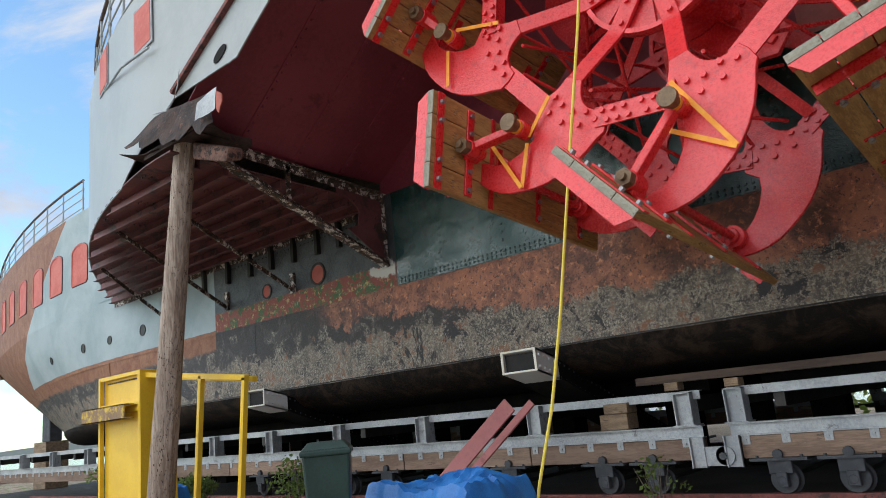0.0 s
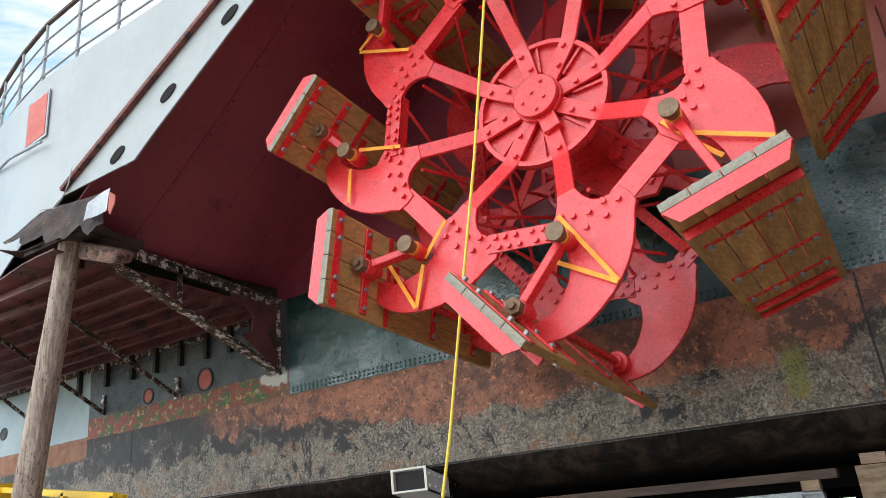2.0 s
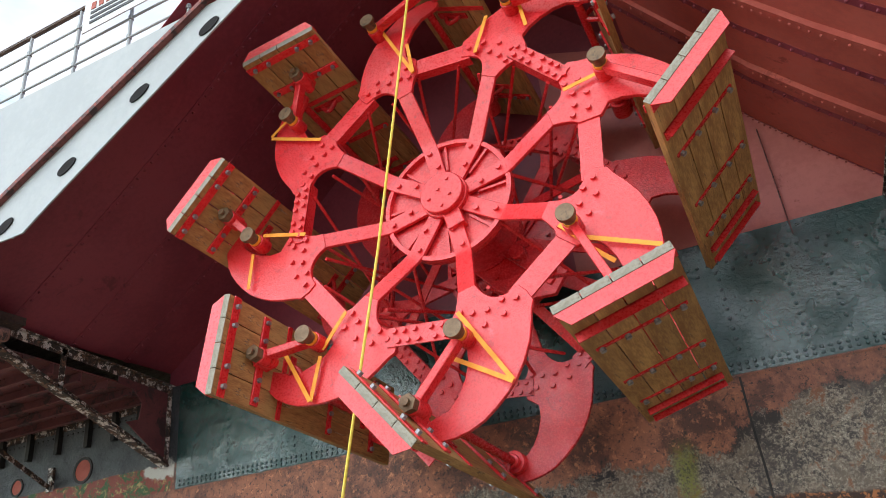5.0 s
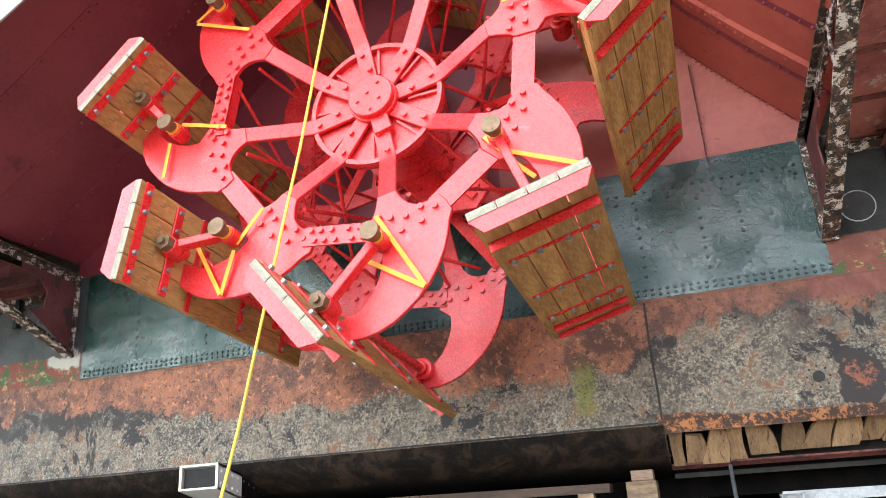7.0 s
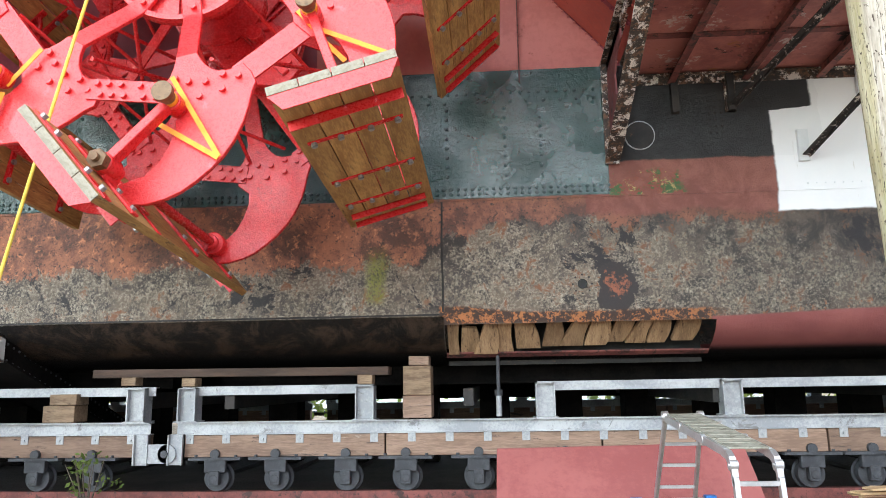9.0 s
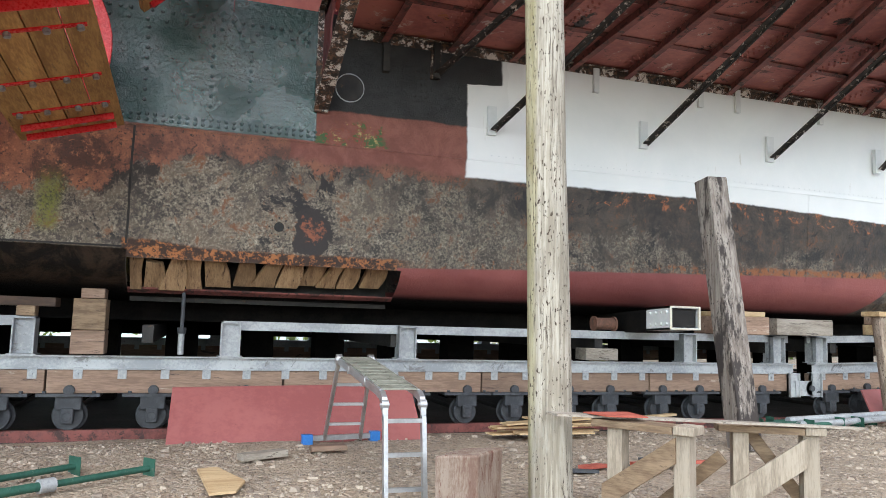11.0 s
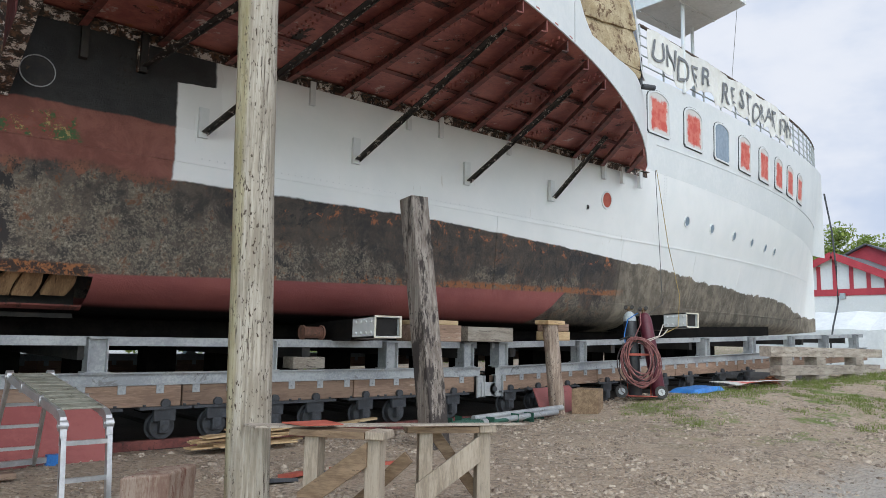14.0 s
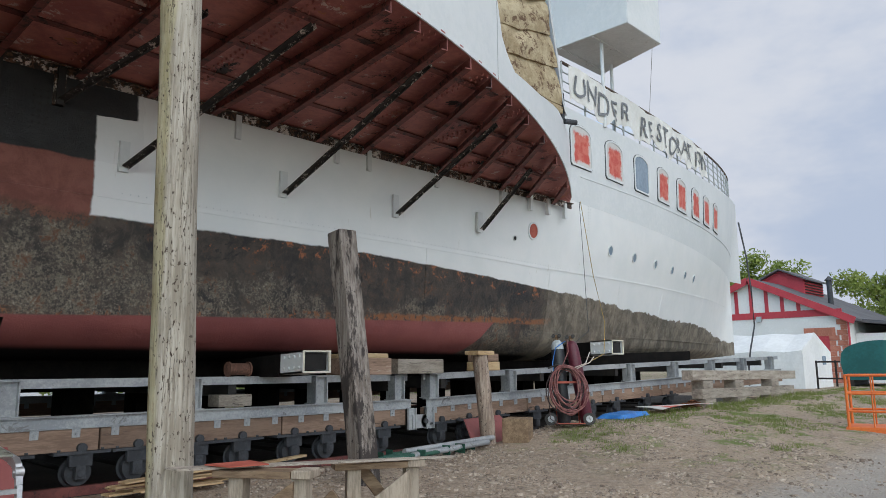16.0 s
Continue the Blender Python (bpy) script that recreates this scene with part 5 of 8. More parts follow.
# ---- props ----
def round_post(name, label, foot, head, r0, r1, mat, n=14, wob=0.012):
    m = Mesh()
    foot, head = Vector(foot), Vector(head)
    rows = []
    k = 14
    for i in range(k + 1):
        u = i / k
        p = foot.lerp(head, u)
        r = r0 + (r1 - r0) * u
        row = []
        for j in range(n + 1):
            a = 2 * math.pi * (j % n) / n
            d = r + wob * noise.noise((math.cos(a) * 1.5, math.sin(a) * 1.5, u * 5 + foot.x))
            row.append((p.x - foot.x + d * math.cos(a), p.y - foot.y + d * math.sin(a), p.z - foot.z))
        rows.append(row)
    m.sheet(rows)
    m.face([rows[-1][j] for j in range(n)])
    m.face([rows[0][j] for j in range(n - 1, -1, -1)])
    ob = part(name, m, mat)
    ob.location = foot
    return tagged(ob, label, "post", "timber props")


round_post("timber_prop", "brown weathered round timber prop under the sponson", (-9.33, 4.95, -0.05), (-8.51, 4.97, 5.13), 0.178, 0.142, M_POST_BROWN)
round_post("timber_prop", "tall pale weathered round timber prop with cracks", (3.075, 4.58, -0.05), (2.945, 4.60, 4.93), 0.152, 0.134, M_POST)
round_post("timber_prop", "short brown round prop with a wedge on top", (10.25, 8.0, 0.0), (10.05, 8.0, 1.50), 0.13, 0.125, M_POST_BROWN)
m = Mesh()
m.beam((0.29, 0.0, 0.0), (0.18, 0.38, 2.99), 0.26, 0.25, (0, 1, 0))
prop = part("squared_prop", m, M_SHORE, bevel=0.012)
prop.location = (6.05, 6.5, -0.03)
tagged(prop, "leaning squared timber shore, grey with burnt black patches", "timber prop")


# ---- fittings on the ship ----
def frame_at(x, z, y=None, step=0.2):
    """Axes on the side: along, up, out."""
    o = Vector((x, side_y(x, z) if y is None else y(x), z))
    a = Vector((x + step, side_y(x + step, z) if y is None else y(x + step), z))
    b = Vector((x, side_y(x, z + step) if y is None else y(x), z + step))
    u = (a - o).normalized()
    v = (b - o).normalized()
    n = u.cross(v).normalized()
    return o, u, v, n


def arched(w, h, n=7):
    """Outline of a window with a rounded head."""
    pts = [(-w / 2, -h / 2 + 0.06), (-w / 2 + 0.06, -h / 2), (w / 2 - 0.06, -h / 2), (w / 2, -h / 2 + 0.06)]
    for i in range(n + 1):
        a = math.pi * i / n
        pts.append((w / 2 * math.cos(a), h / 2 - 0.20 + 0.20 * math.sin(a)))
    return pts


def saloon_window(x, z, w, h, mat, y=None, label="", frame_mat=None):
    o, u, v, n = frame_at(x, z, y)

    def at(grow, depth):
        return lambda a, b, k: o + u * a * grow + v * b * grow + n * (k + depth)

    m = Mesh()
    outline = arched(w, h)
    inner = [(a * 0.90, b * 0.92) for a, b in outline]
    k = len(outline)
    rows = []
    for s, d in ((outline, -0.01), (outline, 0.025), (inner, 0.025), (inner, -0.02)):
        rows.append([o + u * a + v * b + n * d for a, b in s] + [o + u * s[0][0] + v * s[0][1] + n * d])
    m.sheet(rows, soft=False)
    win = part("window", m, frame_mat or M_WHITE, ship, label)
    m = Mesh()
    ring = outline + outline[:1]
    m.sheet([[o + u * a * k2 + v * b * k2 + n * d for a, b in ring] for k2, d in ((1.03, -0.01), (1.03, 0.012), (1.0, 0.012), (1.0, -0.01))], soft=False)
    part("seal", m, M_IRON, win, "dark perished window seal")
    m = Mesh()
    m.prism(inner, at(1.0, 0.0), 0.002, 0.010)
    part("window_board" if mat is not M_GLASS_DARK else "pane", m, mat, win)
    return win


M_STERNBOARD = surface("faded_red_board", (0.52, 0.10, 0.075), (0.62, 0.17, 0.13), (0.42, 0.10, 0.08), 1.5, 14.0, (0.6, 0.8), 0.0, 0.2, 0.004, 0.62, own=False)
for i, x in enumerate((14.45, 16.08, 17.69, 19.28, 20.89, 22.44, 23.91, 25.5)):
    saloon_window(x, 6.26 + 0.004 * i * i, 0.96, 1.0, M_GLASS_DARK if i == 2 else M_REDBOARD, None, "arched window with blue-grey glass" if i == 2 else "arched window blanked with red-painted board")
for x in (-20.2, -21.9, -23.6, -25.4, -27.2, -29.0):
    saloon_window(x, 6.25, 1.0, 1.15, M_STERNBOARD, None, "arched stern window blanked with red board", M_STERNBOARD)
for x, z in ((-9.15, 7.1), (-11.2, 7.35)):
    o, u, v, n = frame_at(x, z, sponson_edge)
    m = Mesh()
    m.prism([(-0.31, -0.37), (0.31, -0.37), (0.31, 0.37), (-0.31, 0.37)], lambda a, b, k: o + u * a + v * b + n * k, 0.003, 0.02)
    win = part("window", m, M_GALV, ship, "square window blanked with faded red board")
    m = Mesh()
    m.prism([(-0.27, -0.33), (0.27, -0.33), (0.27, 0.33), (-0.27, 0.33)], lambda a, b, k: o + u * a + v * b + n * k, 0.021, 0.027)
    part("window_board", m, M_STERNBOARD, win)


def porthole(x, z, r, mat, label, worn=False):
    o, u, v, n = frame_at(x, z)
    m = Mesh()
    ring = 20
    rows = []
    k = 1.06 if worn else 1.25
    for q, d in ((r * k, 0.0), (r * k, 0.018), (r, 0.018), (r, -0.01)):
        rows.append([o + u * q * math.cos(2 * math.pi * i / ring) + v * q * math.sin(2 * math.pi * i / ring) + n * d for i in range(ring + 1)])
    m.sheet(rows, soft=False)
    ph = part("porthole", m, M_GALV if worn else (M_WHITE if x > 4 else M_BLACK), ship, label)
    m = Mesh()
    m.prism([(r * math.cos(2 * math.pi * i / ring), r * math.sin(2 * math.pi * i / ring)) for i in range(ring)], lambda a, b, k: o + u * a + v * b + n * k, 0.003, 0.009)
    part("cover", m, mat, ph)


M_OXIDE = surface("oxide_cover", (0.34, 0.07, 0.045), (0.42, 0.10, 0.065), None, 6.0, 40.0, (0.6, 0.8), 0.0, 0.2, 0.003)
for x in (15.98, 17.43, 18.98, 20.45, 21.82, 22.9):
    porthole(x, 4.06, 0.11, M_GLASS_DARK, "small round porthole")
porthole(12.53, 4.05, 0.15, M_OXIDE, "round opening blanked with a red disc")
porthole(-10.18, 3.95, 0.17, M_OXIDE, "round opening blanked with a red disc")
porthole(-11.74, 3.91, 0.12, M_OXIDE, "round opening blanked with a red disc")
porthole(2.32, 4.05, 0.17, M_BLACK, "large round blanked porthole with a worn ring", worn=True)
porthole(11.9, 3.82, 0.045, M_BLACK, "small pipe hole")
porthole(1.56, 2.29, 0.045, M_BLACK, "small round sea inlet")
for x, r in ((-22.7, 0.09), (-20.0, 0.10), (-18.4, 0.09), (-16.7, 0.11)):
    porthole(x, 3.89, r, M_BLACK, "dark round port with a ring of bolt holes")


def seam(xa, xb, za, zb, mat, size=0.03, steps=40):
    """A raised plate lap along the side."""
    m = Mesh()
    rows = [[], [], [], []]
    for i in range(steps + 1):
        x, z = xa + (xb - xa) * i / steps, za + (zb - za) * i / steps
        o, u, v, n = frame_at(x, z)
        rows[0].append(o - n * 0.02 - v * size / 2)
        rows[1].append(o + n * 0.011 - v * size / 2)
        rows[2].append(o + n * 0.006 + v * size / 2)
        rows[3].append(o - n * 0.02 + v * size / 2)
    m.sheet(rows, soft=False)
    part("plate_lap", m, mat, ship)


seam(-24, 13.0, 3.335, 3.345, M_HULL, 0.05, 60)
seam(13.0, 31.0, 3.345, 3.75, M_HULL, 0.03, 60)
seam(14.4, 31.5, 5.55, 5.95, M_WHITE, 0.025, 50)
seam(-24, -0.1, 1.97, 1.97, M_BLACK, 0.02, 60)
seam(12.6, 29.5, 2.02, 2.15, M_HULL, 0.025, 40)
for x in (-0.06, 5.1, 9.4, 13.3, 16.8, 20.0, -5.6, -12.2, -18.5):
    m = Mesh()
    rows = [[], [], [], []]
    for i in range(9):
        z = 2.0 + 1.33 * i / 8
        o, u, v, n = frame_at(x + 0.004 * math.sin(i), z)
        for k, (d, s) in enumerate(((-0.02, -0.012), (0.006, -0.012), (0.006, 0.012), (-0.02, 0.012))):
            rows[k].append(o + n * d + u * s)
    m.sheet(rows, soft=False)
    part("plate_butt", m, M_BLACK if -1 < x < 0 else M_HULL, ship)


def rivet_line(spots, mat, name="rivets", r=0.017, h=0.014):
    m = Mesh()
    for x, z in spots:
        o, u, v, n = frame_at(x, z)
        m.rod(o - n * 0.004, o + n * h, r, 6, r * 0.55)
    tagged(part(name, m, mat, ship), kind="stuff")


M_GREEN = surface("green_rivet_paint", (0.012, 0.034, 0.032), (0.024, 0.056, 0.056), None, 3.0, 40.0, (0.25, 0.4), 0.0, 0.1, 0.003)
# rivets of the green panel
spots = [(-8.1 + 0.085 * i, 3.40) for i in range(119)]
spots += [(-8.1 + 0.085 * i, 3.46) for i in range(119)]
spots += [(-8.1 + 0.11 * i, 4.66) for i in range(92)] + [(-8.0 + 0.2 * i, 4.55) for i in range(50)]
for x in (-7.2, -6.0, -4.8, -3.6, -2.4, -1.2, -0.75, 0.02, 0.72, 1.15):
    spots += [(x, 3.62 + 0.12 * i) for i in range(8)]
rivet_line(spots, M_GREEN, r=0.024, h=0.018)
# rivets on the white and black sides
spots = [(4.2 + 0.1 * i, 3.40) for i in range(100)]
rivet_line(spots, M_WHITE, r=0.012, h=0.007)
spots = [(3.15 + 0.07 * j, 4.05 + 0.08 * i) for i in range(6) for j in range(3)] + [(-8.6 - 0.12 * i, 4.6) for i in range(40)]
rivet_line(spots, M_BLACK)
spots = [(-23 + 0.16 * i, 1.99) for i in range(140)]
rivet_line(spots, M_HULL, r=0.02, h=0.016)
spots = [(14.75 + dx, 3.6 + 0.07 * i) for dx in (0, 0.09) for i in range(20)]
rivet_line(spots, M_WHITE, r=0.014, h=0.008)
# bolts round the sea inlet
rivet_line([(1.56 + 0.11 * math.cos(i * 0.785), 2.29 + 0.11 * math.sin(i * 0.785)) for i in range(8)], M_BLACK, r=0.014, h=0.012)
# white and black frame stubs on the side below the joint
for x in [4.9, 5.7, 7.4, 8.05, 9.6, 11.4, 12.3, 12.9, 13.5]:
    m = Mesh()
    m.box(x - 0.04, x + 0.04, 8.52, 8.6, 4.42, 4.76)
    part("bracket_stub", m, M_WHITE, ship)
for x in [-8.95, -9.5, -10.1, -10.8, -11.5, -12.2, -13.0, -13.9, -14.8, 2.75, 3.4]:
    m = Mesh()
    m.box(x - 0.04, x + 0.04, 8.48, 8.6, 4.30, 4.76)
    part("bracket_stub", m, M_BLACK, ship)

M_WEDGE = surface("wedge_timber", (0.20, 0.12, 0.062), (0.36, 0.23, 0.125), (0.10, 0.055, 0.03), 2.5, 25.0, (0.6, 0.8), 0.0, 0.45, 0.006, 0.56, (4.0, 0.8, 0.8), vary=0.22)
# timber wedges inside the open bilge and the red strake under it
rnd = random.Random(4)
m = Mesh()
m.sheet([[(-0.05, 9.06, 1.505), (3.05, 9.06, 1.505)], [(-0.05, 8.97, 1.55), (3.05, 8.98, 1.545)]], 0.02, (0, 0.4, -0.9), False)
part("new_strake", m, M_RIB, ship, "dull maroon new bilge plate")
m = Mesh()
m.box(-0.05, 3.05, 9.35, 9.4, 1.4, 2.0)
part("inner_bottom", m, M_BLACK, ship)
# each: foot from and to, head from and to, level of the head and of the foot
BOARDS = [(-0.02, 0.11, -0.03, 0.13, 1.90, 1.52), (0.12, 0.32, 0.15, 0.32, 1.82, 1.54), (0.28, 0.56, 0.42, 0.55, 1.87, 1.52), (0.58, 0.76, 0.55, 0.74, 1.91, 1.53), (0.79, 1.08, 0.76, 0.95, 1.91, 1.58), (1.10, 1.31, 1.16, 1.32, 1.89, 1.60), (1.29, 1.58, 1.49, 1.67, 1.90, 1.60), (1.59, 1.85, 1.68, 1.89, 1.90, 1.60), (1.87, 2.06, 1.97, 2.18, 1.91, 1.64), (2.08, 2.32, 2.25, 2.38, 1.89, 1.62), (2.33, 2.54, 2.40, 2.58, 1.90, 1.62), (2.62, 2.87, 2.69, 2.93, 1.91, 1.64)]
for k, (a0, a1, b0, b1, zt, zb) in enumerate(BOARDS):
    ya, yb = 8.97 + rnd.uniform(-0.01, 0.05), 8.69 + rnd.uniform(0.0, 0.07)
    m = Mesh()
    rows = []
    for j in range(5):
        v = j / 4
        bulge = 0.035 * math.sin(math.pi * v) * (1 if k % 3 else -0.6)
        rows.append([(a0 + (b0 - a0) * v, ya + (yb - ya) * v, zb + (zt - zb) * v), (a1 + (b1 - a1) * v + bulge, ya + (yb - ya) * v + 0.015, zb + (zt - zb) * v - 0.02 * v * (k % 2))])
    m.sheet(rows, 0.07, (0, 0.8, 0.6), False)
    wedge = part("timber_wedge", m, M_WEDGE, None, bevel=0.006)
    tagged(wedge, "rusty brown rotten board standing in the opened bilge" if k == 0 else "sawn brown timber board standing in the opened bilge", "wedge", "bilge wedges")

# slots are near-black plates on the wall, the holes' inner shade as colour
M_VOID = surface("dark_void", (0.006, 0.005, 0.005), (0.010, 0.008, 0.008), None, 5.0, 40.0, (0.9, 1.0), 0.0, 0.2, 0.004)
# the strip of the paddle box edge: angle iron, slots
m = Mesh()
m.beam((-8.3, 4.695, 5.72), (-3.3, 4.695, 8.30), 0.06, 0.09, (0, 1, 0))
iron = part("edge_angle", m, M_RIB, ship, "rusty maroon riveted angle iron")
m = Mesh()
for i in range(46):
    u = (i + 0.5) / 46
    m.rod((-8.3 + 5.0 * u, 4.66, 5.72 + 2.58 * u), (-8.3 + 5.0 * u, 4.645, 5.72 + 2.58 * u), 0.022, 6, 0.012)
tagged(part("rivets", m, M_OXIDE, iron), kind="stuff")
for x, z in ((-7.21, 5.84), (-6.28, 6.32), (-5.23, 6.91), (-4.25, 7.41), (-3.3, 7.9)):
    m = Mesh()
    a = math.atan(0.51)
    pts = []
    for i in range(16):
        t = 2 * math.pi * i / 16
        px, pz = 0.13 * math.cos(t), 0.07 * math.sin(t)
        if abs(px) > 0.06:
            px += math.copysign(0.02, px)
        pts.append((x + px * math.cos(a) - pz * math.sin(a), z + px * math.sin(a) + pz * math.cos(a)))
    m.prism(pts, lambda u, v, w: (u, w, v), 4.705, 4.716)
    part("slot", m, M_VOID, ship, "dark oval slot")
# torn plate ends and packing over the prop
M_TORN = surface("torn_rusted_plate", (0.022, 0.015, 0.014), (0.07, 0.040, 0.031), (0.15, 0.075, 0.05), 4.0, 30.0, (0.7, 0.9), 0.0, 0.9, 0.02, 0.58, own=False, more=(((0.30, 0.26, 0.23), 9.0, 0.74),))


def crumple(a, b, c, d, nx, ny, amp, seed, mat, label=""):
    """A crumpled plate between four corners, with a ragged free edge from c to d."""
    a, b, c, d = (Vector(v) for v in (a, b, c, d))
    m = Mesh()
    rows = []
    for j in range(ny + 1):
        v = j / ny
        row = []
        for i in range(nx + 1):
            u = i / nx
            p = a.lerp(b, u).lerp(d.lerp(c, u), v * (1.0 + 0.35 * noise.noise((u * 9, seed, 1.5)) * v))
            row.append(p + noise.noise_vector(p * 4 + Vector((seed, 0, 0))) * amp)
        rows.append(row)
    m.sheet(rows, 0.012, (0, 0.3, 0.9), False)
    part("torn_plate", m, mat, ship, label)


crumple((-7.5, 4.74, 5.42), (-8.80, 4.70, 5.56), (-9.5, 4.62, 5.33), (-7.35, 4.66, 4.86), 18, 8, 0.03, 1, M_TORN, "torn and folded rusty plate edge")
crumple((-8.1, 5.5, 5.10), (-9.6, 5.6, 5.12), (-9.5, 4.72, 5.16), (-7.5, 4.70, 5.10), 16, 8, 0.03, 2, M_TORN)
M_RUSTED = surface("flaking_rust", (0.10, 0.055, 0.045), (0.24, 0.12, 0.085), (0.03, 0.022, 0.02), 6.0, 40.0, (0.7, 0.9), 0.0, 0.9, 0.012, 0.50, more=(((0.42, 0.34, 0.30), 12.0, 0.70),))
m = Mesh()
m.hull8([(-8.32, 4.95, 4.84), (-7.54, 4.95, 4.56), (-7.5, 5.2, 4.62), (-8.3, 5.2, 4.9), (-8.3, 4.95, 5.1), (-7.46, 4.95, 4.74), (-7.46, 5.2, 4.78), (-8.3, 5.2, 5.12)])
part("rusted_bracket", m, M_RUSTED, ship, "thick rotten brown packing piece", 0.05)
crumple((-7.58, 4.60, 5.28), (-7.14, 4.60, 5.34), (-7.15, 4.58, 5.08), (-7.62, 4.58, 5.02), 5, 4, 0.015, 3, M_GALV, "torn grey plate end")
m = Mesh()
m.prism([(-7.13, 5.28), (-7.02, 5.20), (-7.02, 5.10), (-7.10, 4.98), (-7.15, 5.06)], lambda u, v, w: (u, w, v), 4.59, 4.605)
part("torn_plate", m, M_OXIDE, ship, "red-painted plate tip")
m = Mesh()
m.box(-9.3, -8.0, 4.8, 5.7, 5.1, 5.2)
part("packing", m, M_TORN, ship)
m = Mesh()
m.tube([(-8.05, 4.64, 5.95), (-8.02, 4.60, 5.7), (-8.1, 4.58, 5.5), (-8.25, 4.58, 5.42), (-8.6, 4.58, 5.5)], 0.008, 6)
part("loose_cable", m, M_GALV, ship)
m = Mesh()
m.prism([(-7.0, 5.95), (-7.05, 5.64), (-6.93, 5.72), (-6.86, 5.66), (-6.84, 5.98), (-6.6, 6.2)], lambda u, v, w: (u, w, v), 4.722, 4.738)
part("torn_plate", m, M_GREYWHITE, ship)
# hand pipe along the paddle box side
m = Mesh()
m.tube([(-8.8, 4.62, 6.58), (-9.8, 4.72, 6.72), (-10.9, 5.03, 6.92), (-12.2, 5.45, 7.2), (-12.7, 5.65, 7.1), (-12.9, 5.7, 6.6)], 0.02, 8)
part("hand_pipe", m, M_GALV, ship)


M_RAILWOOD = surface("dark_rail_wood", (0.06, 0.036, 0.026), (0.12, 0.075, 0.055), None, 4.0, 30.0, (0.5, 0.75), 0.0, 0.3, 0.004)


def railing(points, height, rails, name, label):
    """Posts with rails along a line of points on the deck edge."""
    r = thing(name, label, "railing")
    pts = [Vector(p) for p in points]
    for i, p in enumerate(pts):
        m = Mesh()
        m.rod(p, p + Vector((0, 0, height)), 0.022, 8)
        for k in range(1, rails):
            m.rod(p + Vector((-0.0, -0.001, height * k / rails - 0.03)), p + Vector((0, 0, height * k / rails + 0.03)), 0.034, 8)
        part("post", m, M_GREYWHITE, r)
    for k in range(1, rails + 1):
        m = Mesh()
        m.tube([p + Vector((0, 0, height * k / rails)) for p in pts], 0.035 if k == rails else 0.016, 8)
        part("top_rail" if k == rails else "rail", m, M_RAILWOOD if k == rails else M_GREYWHITE, r)
    return r


aft_line = [(-18 + 0.95 * i, sponson_edge(-18 + 0.95 * i) + 0.12, 7.72) for i in range(15)]
railing(aft_line, 1.25, 4, "deck_railing", "grey ship's railing with a dark wooden top rail")
fore_line = [(13.8 + 1.0 * i, side_y(13.8 + 1.0 * i, 7.2) + 0.06, deck_top(13.8 + 1.0 * i) - 0.03) for i in range(19)]
railing(fore_line, 1.1, 5, "deck_railing", "pale ship's railing with a dark top rail round the foredeck")
stern_line = [(-38.5 + 1.5 * i, side_y(-38.5 + 1.5 * i, 7.2) + 0.2, 7.72) for i in range(13)]
railing(stern_line, 1.1, 4, "deck_railing", "grey ship's railing round the stern deck")

# notice on the aft railing
sg = thing("notice_board", "white notice with red and grey lettering tied to the railing", "sign")
m = Mesh()
m.hull8([(-6.35, 4.70, 8.32), (-5.25, 4.70, 8.32), (-5.25, 4.715, 8.32), (-6.35, 4.715, 8.32), (-6.35, 4.70, 8.86), (-5.25, 4.70, 8.86), (-5.25, 4.715, 8.86), (-6.35, 4.715, 8.86)])
part("panel", m, M_WHITE, sg)
for i in range(7):
    part("lettering_bar", Mesh().box(-6.22 + 0.13 * i, -6.14 + 0.13 * i, 4.692, 4.699, 8.66, 8.77), M_OXIDE, sg)
for z in (8.58, 8.50, 8.42):
    part("lettering_bar", Mesh().box(-6.22, -5.35, 4.692, 4.699, z, z + 0.04), M_IRON, sg)

# banner on the foredeck railing
M_CLOTH = surface("white_cloth", (0.66, 0.66, 0.62), (0.74, 0.74, 0.71), (0.5, 0.49, 0.45), 1.2, 12.0, (0.8, 0.95), 0.0, 0.4, 0.02, 0.66)
M_LETTER = surface("grey_lettering", (0.14, 0.15, 0.165), (0.22, 0.235, 0.25), None, 5.0, 30.0, (0.7, 0.9), 0.0, 0.2, 0.003)
ban = thing("banner", "crumpled white banner lettered UNDER RESTORATION tied to the railing", "banner")


def banner_point(u, v):
    """u from 0 to 1 along, v from 0 to 1 up."""
    x = 14.0 + 9.9 * u
    sag = 0.10 * math.sin(u * 30) + 0.06 * math.sin(u * 71) + 0.04 * math.sin(u * 131)
    fold = 0.04 * math.sin(u * 55 + v * 3) + 0.02 * math.sin(u * 118 - v * 5)
    z0 = deck_top(x) + 0.16 + sag * (1 - v)
    z1 = deck_top(x) + 1.02 + 0.04 * math.sin(u * 26)
    return Vector((x, side_y(x, 7.2) - 0.03 + fold * (1 - 0.6 * v), z0 + (z1 - z0) * v))


